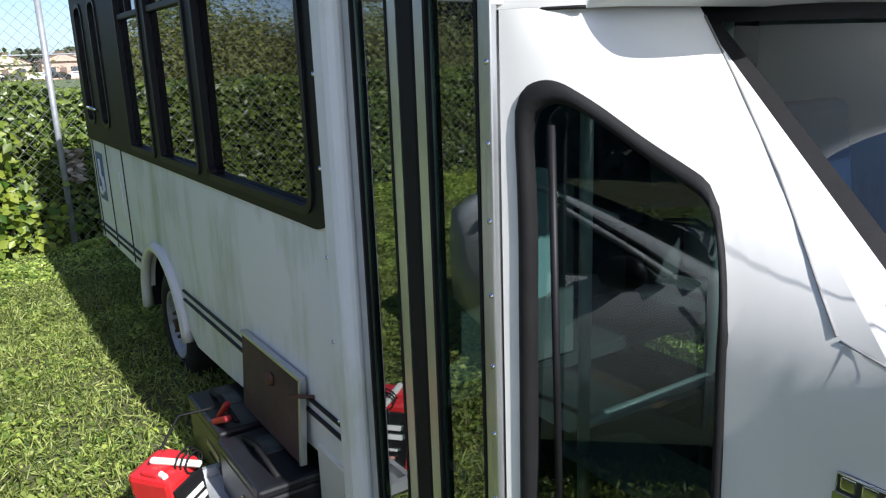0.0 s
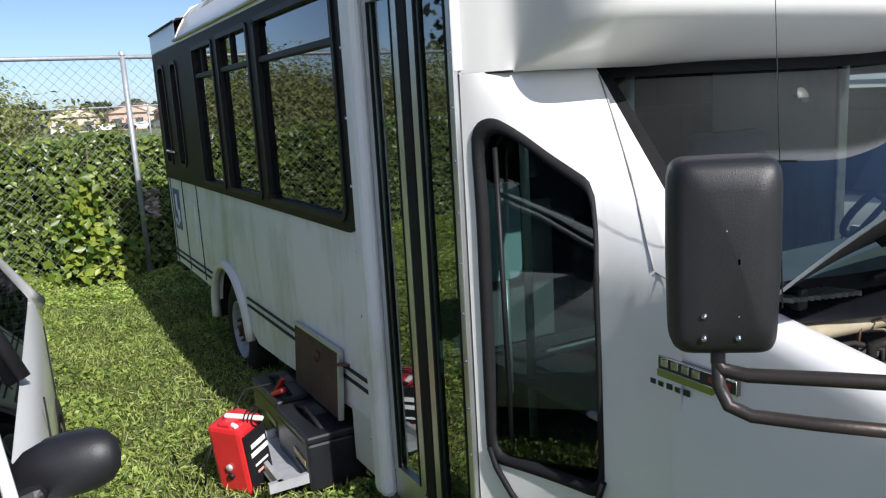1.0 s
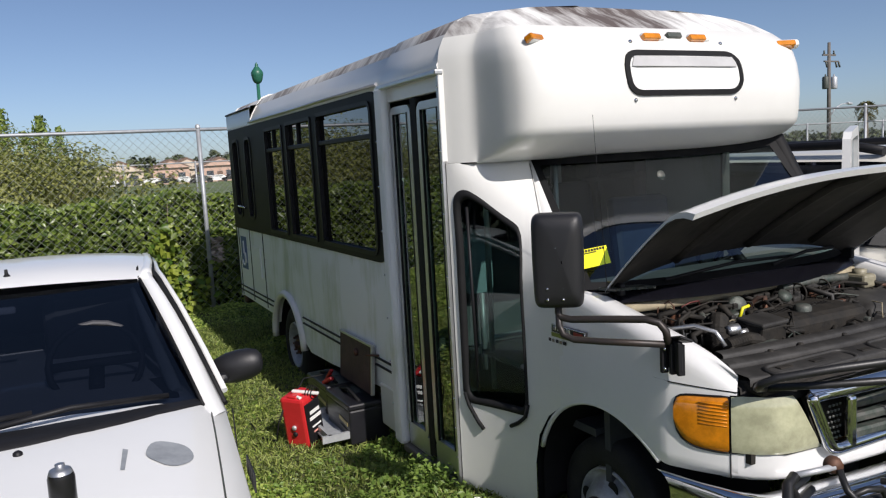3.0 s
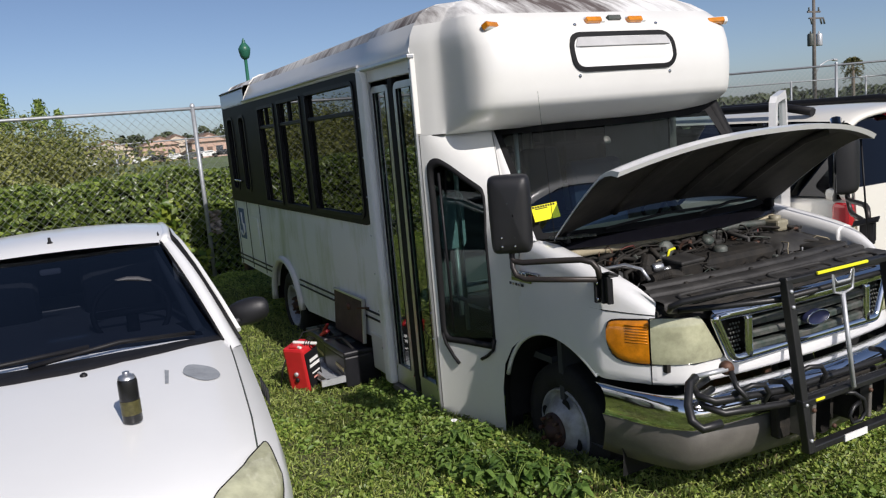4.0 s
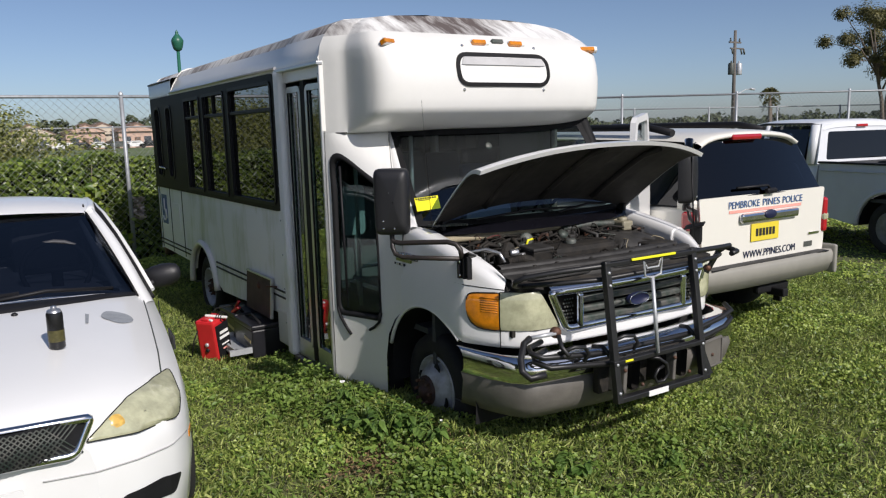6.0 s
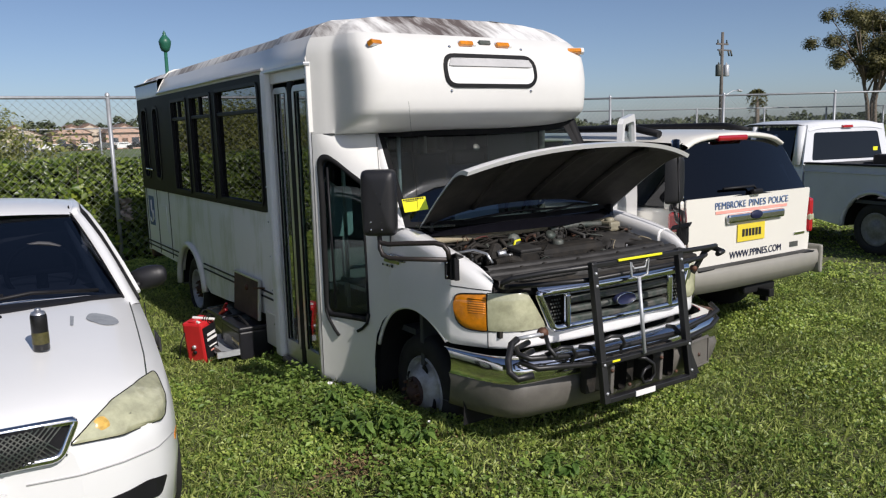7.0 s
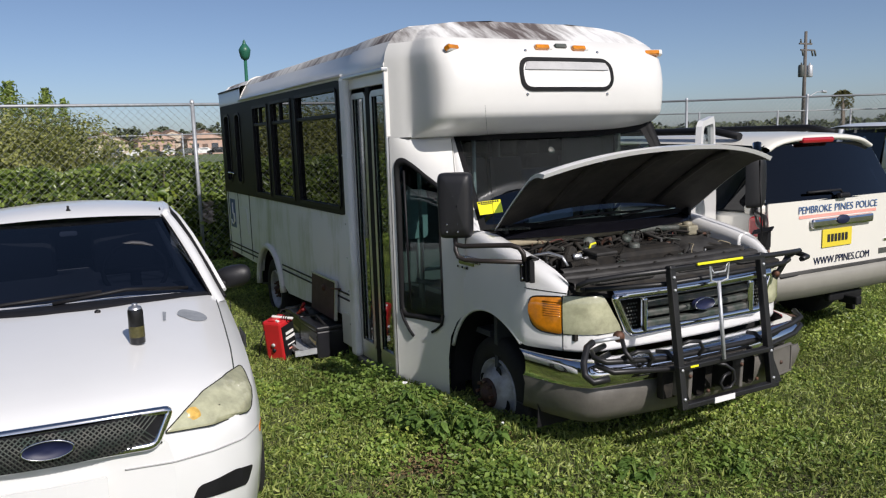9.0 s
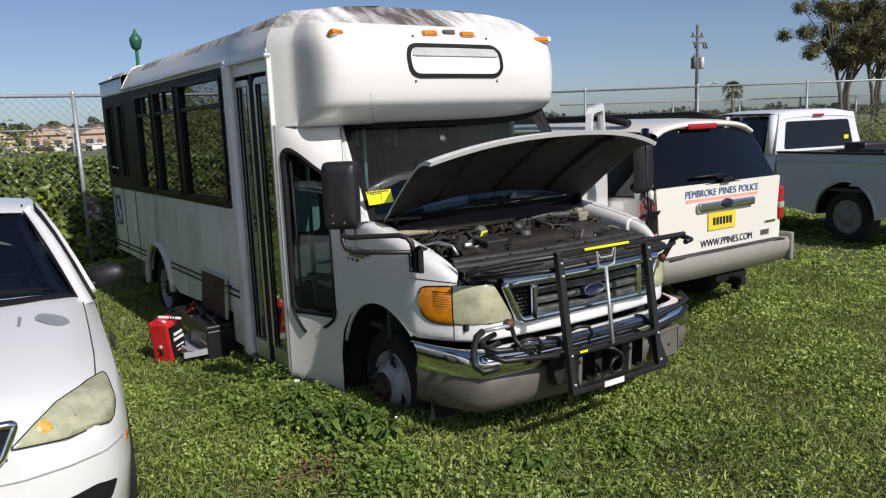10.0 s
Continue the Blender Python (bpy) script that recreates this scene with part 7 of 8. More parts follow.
bl_ = [(-1.35, 0.55)] + [(0.52 * math.cos(a), 0.40 + 0.52 * math.sin(a)) for a in np.linspace(math.pi, 0, 15)] + [(1.28, 0.5), (1.28, 1.30), (-1.35, 1.30)]
bed = part("bed_side", Mesh().sheet(bl_, [], bed_side, 0.06), BED_SHADE, pk, "white bed side with a black rail cap")
part("bed_rail", Mesh().box((0.045, -0.03, 1.312), (0.11, 2.62, 0.03), r=0.01), BLACK_TRIM, pk)
part("bed_rail", Mesh().box((1.93, -0.03, 1.312), (0.11, 2.62, 0.03), r=0.01), BLACK_TRIM, pk)
part("bed_side", Mesh().box((1.95, -0.03, 0.9), (0.06, 2.62, 0.8), r=0.02), TRUCK_WHITE, pk)
part("bed_floor", Mesh().box((1.0, -0.03, 0.78), (1.9, 2.6, 0.05)).box((1.0, 1.25, 1.03), (1.9, 0.04, 0.55)).box((1.0, -1.33, 1.0), (1.9, 0.05, 0.6)), DARK_CABIN, pk)
part("bed_crease", Mesh().box((0.004, -0.03, 1.19), (0.02, 2.6, 0.02), r=0.008), BED_SHADE, pk)
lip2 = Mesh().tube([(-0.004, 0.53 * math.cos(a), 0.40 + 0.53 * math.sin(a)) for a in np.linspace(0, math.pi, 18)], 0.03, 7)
part("arch_flare", lip2, BED_SHADE, pk)
part("wheel_well", Mesh().grid([[(0.03 + 0.4 * k, 0.5 * math.cos(a), 0.40 + 0.5 * math.sin(a)) for a in np.linspace(0, math.pi, 13)] for k in (0, 1)]), BLACK_RUBBER, pk)
for x, s in ((0.02, -1), (1.98, 1)):
    for y in (0.0, 3.95):
        car_wheel(pk, x + 0.05 * (s < 0), y, 0.39, s, mat("dull_wheel", (0.26, 0.26, 0.27), 0.5, 0.3, vary=0.4, scale=14), 0.26)
CS = [(1.33, 0.98, 0.5, 1.28, 1.30, 0.93), (1.5, 1.0, 0.45, 1.28, 1.30, 0.93), (3.4, 1.0, 0.45, 1.25, 1.28, 0.93), (3.6, 1.0, 0.5, 1.22, 1.34, 0.90), (4.7, 0.98, 0.5, 1.15, 1.28, 0.85), (4.9, 0.9, 0.55, 1.0, 1.1, 0.7)]
rows = [[(x + 1.0, y, z) for x, y, z in r] for r in loft_body(CS)]
cb = Mesh().grid(rows)
cb.add(rows[0], [tuple(range(len(rows[0])))])
cb.add(rows[-1], [tuple(range(len(rows[-1])))])
part("cab_body", cb, TRUCK_WHITE, pk, "white cab")
part("cab_roof", Mesh().grid([[(1.0 + h * u, y, z + 0.05 * (1 - u ** 4)) for u in np.linspace(-1, 1, 13)] for y, h, z in ((1.39, 0.80, 1.80), (1.42, 0.82, 1.885), (1.6, 0.83, 1.92), (2.6, 0.83, 1.93), (3.0, 0.80, 1.88), (3.05, 0.78, 1.84))]), TRUCK_WHITE, pk, "white cab roof")
rwl = rounded([(-0.78, 1.33), (0.78, 1.33), (0.70, 1.79), (-0.70, 1.79)], 0.06)


def cabrear(u, v, d):
    return (1.0 + u, 1.33 + 0.13 * (v - 1.28) - d, v)


part("cab_rear", Mesh().sheet([(-0.96, 1.28), (0.96, 1.28), (0.81, 1.90), (-0.81, 1.90)], [grow(rwl, -0.01)], lambda u, v, d: cabrear(u, v, -d), 0.03), TRUCK_WHITE, pk)
rw = part("rear_window", Mesh().sheet(rwl, [], lambda u, v, d: cabrear(u, v, -0.008 + d), 0.004), TINT_GLASS, pk, "dark rear cab window")
part("window_sticker", Mesh().box((1.62, 1.36, 1.46), (0.10, 0.006, 0.12), r=0.002), YELLOW, rw, "yellow auction sticker")
part("cargo_lamp", Mesh().box((1.0, 1.385, 1.865), (0.22, 0.05, 0.045), r=0.012), RED_LENS, pk)
for s in (-1, 1):
    part("side_window", Mesh().grid(glass_patch((1.0 + s * 0.955, 1.62, 1.28), (1.0 + s * 0.955, 3.5, 1.26), (1.0 + s * 0.835, 1.62, 1.82), (1.0 + s * 0.835, 2.95, 1.82), 0, 9, 3)), TINT_GLASS, pk)
    part("cab_pillar", Mesh().tube([(1.0 + s * 0.955, 1.46, 1.27), (1.0 + s * 0.83, 1.50, 1.88)], 0.075, 8), TRUCK_WHITE, pk)
    part("mid_pillar", Mesh().tube([(1.0 + s * 0.965, 2.5, 1.27), (1.0 + s * 0.835, 2.5, 1.88)], 0.05, 8), TRUCK_WHITE, pk)
part("windscreen", Mesh().grid(glass_patch((0.1, 3.75, 1.3), (1.9, 3.75, 1.3), (0.22, 3.0, 1.86), (1.78, 3.0, 1.86), 0.15, 9, 4)), TINT_GLASS, pk)
part("cabin", Mesh().box((1.0, 2.4, 1.25), (1.8, 1.6, 0.1)).box((1.0, 2.0, 1.5), (1.5, 0.15, 0.4), r=0.05), DARK_CABIN, pk)
part("bed_load", Mesh().box((1.5, 0.9, 1.30), (0.5, 0.4, 0.22), r=0.04).box((1.2, 0.4, 1.22), (0.4, 0.5, 0.2), r=0.05), PLASTIC, pk)

# red car roof far behind, seen past the cab
rc = thing("red_car", "red car parked behind the white vehicles", "car", at=(13.2, 9.4, 0), turn=-60)
RS = [(-2.2, 0.6, 0.4, 0.8, 0.9, 0.5), (-1.9, 0.85, 0.3, 0.95, 1.05, 0.7), (-0.9, 0.88, 0.3, 1.02, 1.12, 0.75), (1.2, 0.88, 0.3, 1.05, 1.12, 0.75), (2.0, 0.85, 0.3, 1.05, 1.12, 0.7), (2.3, 0.7, 0.4, 0.9, 0.95, 0.5)]
part("body", Mesh().grid(loft_body(RS)), mat("red_car_paint", (0.35, 0.02, 0.02), 0.3, coat=0.5), rc)
part("roof", Mesh().box((0, 0.2, 1.62), (1.3, 1.6, 0.08), r=0.03), bpy.data.materials["red_car_paint"], rc)
part("window", Mesh().box((0, 0.2, 1.35), (1.4, 2.0, 0.46), r=0.15), TINT_GLASS, rc)
for s in (-1, 1):
    for y in (-1.4, 1.4):
        car_wheel(rc, s * 0.87, y, 0.33, s, ALU)

# ---- grille guard on the bus ----
guard = thing("grille_guard", "black tubular bicycle rack folded up on the front bumper", "bike rack", at=(3.4, 0.15, 0.35))


def gp(name, mesh, material=GUARD_BLACK, parent=None, label=""):
    return wpart(name, mesh, material, parent or guard, label)


for x in (3.0, 3.71):
    gp("upright", Mesh().box((x, 0.085, 0.835), (0.042, 0.042, 0.80), rot=(-8, 0, 0), r=0.006))
    for z in (1.17, 1.10, 0.66, 0.50):
        gp("bolt", Mesh().lathe((x, 0.062 + 0.14 * (z - 0.835), z), (0, -1, 0), [(0.009, -0.004), (0.009, 0.004), (0, 0.006)], 8), STEEL)
gp("top_bar", Mesh().box((3.355, 0.135, 1.212), (0.75, 0.038, 0.030), r=0.006))
gp("yellow_strip", Mesh().box((3.35, 0.108, 1.226), (0.36, 0.012, 0.014), r=0.003), YELLOW)
gp("mid_bar", Mesh().box((3.355, 0.055, 0.668), (0.76, 0.036, 0.030), r=0.006))
gp("bottom_bar", Mesh().box((3.37, 0.035, 0.455), (0.78, 0.045, 0.032), r=0.006))
gp("top_loop", Mesh().tube([(2.66, 0.47, 1.085), (2.60, 0.45, 1.10), (2.585, 0.42, 1.125), (2.62, 0.38, 1.15), (2.80, 0.27, 1.18), (3.0, 0.15, 1.205), (3.7, 0.14, 1.21), (4.02, 0.16, 1.205), (4.13, 0.19, 1.20), (4.165, 0.25, 1.18), (4.15, 0.30, 1.14)], 0.0165, 8))
gp("top_loop", Mesh().tube([(2.66, 0.47, 1.085), (2.82, 0.33, 1.10), (3.0, 0.17, 1.125), (3.7, 0.16, 1.135), (3.98, 0.18, 1.14), (4.10, 0.24, 1.14)], 0.015, 8))
knob2 = gp("loop_pivot", Mesh().box((4.105, 0.29, 1.095), (0.05, 0.018, 0.19), rot=(18, 26, 12), r=0.006).tube([(4.165, 0.25, 1.18), (4.19, 0.21, 1.165), (4.18, 0.17, 1.16), (4.10, 0.15, 1.155)], 0.017, 8))
gp("pivot_knob", Mesh().lathe((4.065, 0.30, 1.045), (-0.3, -1, 0), [(0.022, -0.02), (0.024, 0.0), (0.014, 0.016), (0, 0.018)], 12), RUST, knob2)
for z, x0, x1, y in ((0.745, 2.53, 4.18, 0.165), (0.690, 2.56, 4.18, 0.14)):
    gp("wheel_tray", Mesh().tube([(x0 + 0.14, 0.30, z + 0.05), (x0 + 0.03, 0.27, z + 0.04), (x0, 0.22, z + 0.025), (x0 + 0.05, y + 0.01, z), (x0 + 0.2, y, z - 0.015), (3.0, y - 0.02, z - 0.04), (3.7, y - 0.02, z - 0.045), (x1 - 0.1, y + 0.03, z - 0.01), (x1, 0.20, z + 0.02), (x1 + 0.02, 0.27, z + 0.05)], 0.0165, 8))
for x in (2.78, 3.16):
    gp("wheel_hook", Mesh().tube([(x - 0.10, 0.17, 0.75), (x - 0.02, 0.13, 0.785), (x + 0.05, 0.12, 0.775), (x + 0.08, 0.12, 0.73), (x + 0.05, 0.13, 0.69)], 0.012, 7))
sup = gp("support_arm", Mesh().tube([(3.30, 0.02, 0.68), (3.315, 0.085, 1.12)], 0.011, 8), STEEL, label="chrome support arm with a loop handle")
gp("arm_handle", Mesh().tube([(3.315, 0.085, 1.11), (3.255, 0.085, 1.125), (3.25, 0.085, 1.21), (3.27, 0.082, 1.17), (3.36, 0.082, 1.17), (3.39, 0.085, 1.215), (3.385, 0.085, 1.125), (3.315, 0.085, 1.11)], 0.007, 6), STEEL, sup)
pv = gp("pivot_link", Mesh().tube([(2.55, 0.25, 0.845), (2.69, 0.20, 0.86)], 0.012, 7), STEEL)
gp("pivot_knob", Mesh().lathe((2.70, 0.21, 0.86), (-0.3, -1, 0), [(0.030, -0.02), (0.033, 0.0), (0.024, 0.02), (0, 0.022)], 14), RUST, pv)
gp("stay", Mesh().tube([(2.55, 0.25, 0.845), (2.50, 0.24, 0.825), (2.43, 0.18, 0.76), (2.41, 0.14, 0.71), (2.44, 0.11, 0.675), (2.52, 0.08, 0.69)], 0.019, 8))
gp("stay", Mesh().tube([(2.70, 0.19, 0.85), (2.69, 0.15, 0.79), (2.70, 0.10, 0.75)], 0.013, 7))
gp("mount_box", Mesh().box((3.37, 0.215, 0.545), (0.74, 0.05, 0.20), r=0.01), ENGINE_BLACK)
for x, w, m_ in ((3.10, 0.030, BUMPER_GREY), (3.19, 0.075, ENGINE_BLACK), (3.42, 0.05, ENGINE_BLACK), (3.51, 0.026, BUMPER_GREY), (3.60, 0.06, ENGINE_BLACK)):
    pl_ = rounded([(-w / 2, -0.085), (w / 2, -0.085), (w / 2, 0.085), (-w / 2, 0.085)], min(0.03, w * 0.45), 4)
    gp("mount_plate", Mesh().band(grow(pl_, -0.012), 0.012, lambda u, v, d, x=x: (x + u + 0.06 * v, 0.09 + d, 0.55 + v), 0.11) if w > 0.04 else Mesh().box((x, 0.14, 0.545), (w, 0.12, 0.17), rot=(0, 4, 6), r=0.006), m_)
for x, z in ((3.10, 0.60), (3.51, 0.60), (3.24, 0.49), (3.64, 0.49)):
    gp("bolt", Mesh().lathe((x, 0.078, z), (0, -1, 0), [(0.011, -0.004), (0.011, 0.006), (0.005, 0.010), (0, 0.010)], 8), RUST)
gp("yellow_strip", Mesh().box((3.085, 0.034, 0.672), (0.06, 0.006, 0.012), r=0.002), YELLOW)
gp("brace", Mesh().tube([(3.02, 0.06, 0.60), (3.06, 0.055, 0.48)], 0.008, 6), GUARD_BLACK)
gp("brace", Mesh().tube([(3.0, 0.10, 0.70), (3.0, 0.16, 0.74), (2.98, 0.22, 0.73)], 0.014, 7), GUARD_BLACK)
gp("brace", Mesh().tube([(3.71, 0.10, 0.70), (3.71, 0.16, 0.74), (3.72, 0.22, 0.73)], 0.014, 7), GUARD_BLACK)
gp("gusset", Mesh().add([(3.72, 0.05, 0.62), (3.74, 0.05, 0.62), (3.80, 0.03, 0.46), (3.72, 0.02, 0.46)], [(0, 1, 2, 3)]).add([(3.72, 0.07, 0.62), (3.74, 0.07, 0.62), (3.80, 0.05, 0.46), (3.72, 0.04, 0.46)], [(3, 2, 1, 0)]))
gp("cable", Mesh().tube([(3.28, 0.07, 0.645), (3.33, 0.04, 0.64), (3.38, 0.025, 0.60), (3.395, 0.025, 0.54), (3.365, 0.03, 0.50), (3.31, 0.035, 0.50), (3.29, 0.035, 0.54), (3.32, 0.035, 0.575), (3.37, 0.04, 0.585)], 0.010, 8))
gp("white_tag", Mesh().box((3.30, 0.010, 0.455), (0.16, 0.006, 0.032)), WHITE_PRINT)
cpl = gp("corner_plate", Mesh().box((4.02, 0.225, 0.50), (0.27, 0.012, 0.19), rot=(0, 0, 10), r=0.004), BUMPER_GREY)
for dx, dz, w, h in ((0, 0.085, 0.26, 0.012), (0, -0.085, 0.26, 0.012), (-0.125, 0, 0.012, 0.18), (0.125, 0, 0.012, 0.18)):
    gp("plate_rim", Mesh().box((4.02 + dx, 0.216 + 0.176 * dx, 0.50 + dz), (w, 0.012, h), rot=(0, 0, 10), r=0.003), BUMPER_GREY, cpl)
gp("bolt", Mesh().lathe((4.03, 0.218, 0.49), (0, -1, 0), [(0.012, -0.004), (0.012, 0.004), (0, 0.008)], 8), RUST, cpl)

# ---- engine bay ----
wpart("engine_bay_floor", Mesh().box((C, 0.90, 0.80), (1.70, 0.80, 0.04)), ENGINE_BLACK, bus)
for s in (-1, 1):
    wpart("inner_fender", Mesh().box((C + s * 0.80, 0.97, 0.97), (0.05, 0.62, 0.30), r=0.02), DUSTY, bus)
    wpart("fender_rail", Mesh().box((C + s * 0.80, 1.02, 1.165), (0.09, 0.50, 0.02), rot=(9, 0, 0), r=0.006), DUSTY, bus)
wpart("radiator_support", Mesh().box((C, 0.56, 1.075), (1.66, 0.20, 0.05), r=0.015).box((C, 0.68, 0.98), (1.4, 0.06, 0.25), r=0.01), ENGINE_BLACK, bus, "dark plastic radiator cover")
wpart("radiator_panel", Mesh().grid([[(x, nose_y(x) + o, z) for x in np.linspace(2.62, 4.26, 13)] for z, o in ((1.02, 0.02), (1.07, 0.03), (1.10, 0.10), (1.105, 0.22))]), ENGINE_BLACK, bus)
wpart("cowl_seal", Mesh().tube([(C + 0.82 * u, 1.17 + 0.10 * u * u, 1.285 - 0.02 * abs(u)) for u in np.linspace(-1, 1, 17)], 0.026, 7), ENGINE_TAN, bus, "faded tan cowl seal")
wpart("engine_cover", Mesh().box((C + 0.02, 0.98, 1.12), (0.55, 0.36, 0.18), r=0.04), ENGINE_BLACK, bus)
wpart("coolant_tank", Mesh().box((C - 0.48, 0.76, 1.08), (0.24, 0.16, 0.14), r=0.03), ENGINE_GREY, bus)
wpart("battery_box", Mesh().box((C + 0.62, 0.86, 1.07), (0.26, 0.3, 0.2), r=0.02), ENGINE_BLACK, bus)
wpart("filler_cap", Mesh().lathe((C - 0.05, 0.90, 1.20), (0, 0, 1), [(0.04, 0), (0.04, 0.03), (0.03, 0.04), (0, 0.04)], 14), ENGINE_GREY, bus)
wpart("oil_cap", Mesh().lathe((C + 0.03, 1.07, 1.24), (0, -0.6, 0.8), [(0.035, 0), (0.035, 0.02), (0, 0.025)], 14), ENGINE_GREY, bus)
rng = np.random.default_rng(71)
RED_WIRE = mat("dull_red_wire", (0.16, 0.03, 0.025), 0.6, vary=0.3, scale=20)
# stepped radiator shroud along the front
for y, z, d, h, x0, x1 in ((0.565, 1.118, 0.12, 0.035, 2.63, 4.31), (0.665, 1.140, 0.07, 0.030, 2.655, 4.285), (0.735, 1.158, 0.05, 0.035, 2.70, 4.24)):
    wpart("shroud_step", Mesh().grid([[(x, y + oy - 0.05 * (1 - ((x - C) / 0.8) ** 2), z + oz) for x in np.linspace(x0, x1, 15)] for oy, oz in ((-d / 2, -h), (-d / 2, -0.008), (-d / 2 + 0.01, 0.0), (d / 2 - 0.01, 0.006), (d / 2, 0.0), (d / 2, -h))]), DUSTY, bus)
for x in (2.84, 3.02, 3.30, 3.66, 3.92, 4.08):
    wpart("shroud_slot", Mesh().box((x, 0.545 - 0.04 * (1 - ((x - C) / 0.8) ** 2), 1.121), (0.07, 0.030, 0.008), r=0.003), ENGINE_BLACK, bus)
    wpart("shroud_clip", Mesh().lathe((x + 0.08, 0.66, 1.143), (0, 0, 1), [(0.014, 0), (0.012, 0.008), (0, 0.01)], 8), ENGINE_BLACK, bus)
for x, w in ((C - 0.50, 0.46), (C + 0.1, 0.42), (C + 0.56, 0.28)):
    lp_ = [(x + px, 0.535 + py - 0.03, 1.120 + 0.12 * py) for px, py in rounded([(-w / 2, -0.05), (w / 2, -0.05), (w / 2, 0.05), (-w / 2, 0.05)], 0.045, 5)]
    wpart("cover_ridge", Mesh().tube(lp_ + lp_[:2], 0.010, 7, caps=False), DUSTY, bus)
# ribbed intake hoses on the near side
for pts, r in (([(2.98, 1.04, 1.13), (2.97, 0.99, 1.21), (2.92, 0.93, 1.225), (2.86, 0.88, 1.19), (2.82, 0.83, 1.13)], 0.042), ([(3.02, 0.80, 1.15), (2.92, 0.78, 1.175), (2.80, 0.78, 1.165)], 0.030)):
    path, rad = [], []
    for k in range(34):
        t = k / 33 * (len(pts) - 1)
        i = min(int(t), len(pts) - 2)
        path.append(Vector(pts[i]).lerp(Vector(pts[i + 1]), t - i))
        rad.append(r * (1.0 if k % 2 else 0.80))
    wpart("ribbed_hose", Mesh().tube(path, rad, 12, smooth=False), ENGINE_BLACK, bus, "black ribbed intake hose")
wpart("hose_sleeve", Mesh().lathe((2.875, 0.845, 1.205), (0.9, -0.3, 0.1), [(0.0, 0.0), (0.022, 0.0), (0.024, 0.01), (0.024, 0.05), (0.018, 0.055), (0, 0.055)], 14), ALU, bus)
# fuse box with its lid, finned intake cover, air cleaner
fb = wpart("fuse_box", Mesh().box((3.085, 0.845, 1.165), (0.17, 0.13, 0.10), rot=(6, 0, 4), r=0.012), ENGINE_BLACK, bus)
wpart("fuse_lid", Mesh().box((3.085, 0.840, 1.222), (0.18, 0.14, 0.022), rot=(6, 0, 4), r=0.008), DUSTY, fb)
fin = wpart("intake_cover", Mesh().box((3.44, 0.93, 1.155), (0.50, 0.20, 0.07), rot=(8, 0, 0), r=0.02), ENGINE_BLACK, bus, "black finned intake cover")
for k in range(22):
    wpart("fin", Mesh().box((3.21 + 0.0215 * k, 0.90, 1.196), (0.008, 0.15, 0.022), rot=(8, 0, 0), r=0.002), DUSTY, fin)
ac = Mesh().grid([[(3.78 + 0.42 * u + 0.03 * v, 0.80 + 0.28 * v, 1.185 + 0.065 * v * (1 - 0.3 * u) - 0.05 * (abs(2 * u - 1) ** 6) - 0.04 * (abs(2 * v - 1) ** 8)) for u in np.linspace(0, 1, 11)] for v in np.linspace(0, 1, 9)])
ac.grid([[(3.78 + 0.42 * u, 0.80, z) for u in np.linspace(0, 1, 11)] for z in (1.02, 1.10, 1.14)])
wpart("air_cleaner", ac, DUSTY, bus, "dusty black air cleaner housing")
wpart("cleaner_clip", Mesh().box((3.98, 0.793, 1.135), (0.05, 0.012, 0.05), r=0.004), STEEL, bus)
cap_ = wpart("vacuum_canister", Mesh().lathe((3.19, 1.09, 1.235), (-0.35, -0.9, 0.25), [(0.0, 0.034), (0.040, 0.034), (0.046, 0.026), (0.046, -0.06), (0, -0.06)], 18), ENGINE_GREY, bus)
wpart("brake_reservoir", Mesh().box((4.06, 1.06, 1.26), (0.10, 0.13, 0.07), r=0.015).lathe((4.06, 1.06, 1.295), (0, 0, 1), [(0.035, 0), (0.035, 0.02), (0, 0.025)], 12), mat("stained_tank", (0.34, 0.31, 0.22), 0.5, vary=0.4, scale=18), bus)
wpart("cross_pipe", Mesh().tube([(3.55, 1.13, 1.27), (3.75, 1.12, 1.285), (3.98, 1.11, 1.275), (4.12, 1.09, 1.27)], 0.022, 9), ENGINE_GREY, bus)
for x in (3.62, 3.80):
    wpart("pipe_loop", Mesh().tube([(x, 1.08 + 0.045 * math.cos(a), 1.245 + 0.045 * math.sin(a)) for a in np.linspace(0, math.tau, 15)], 0.005, 6, caps=False), ENGINE_BLACK, bus)
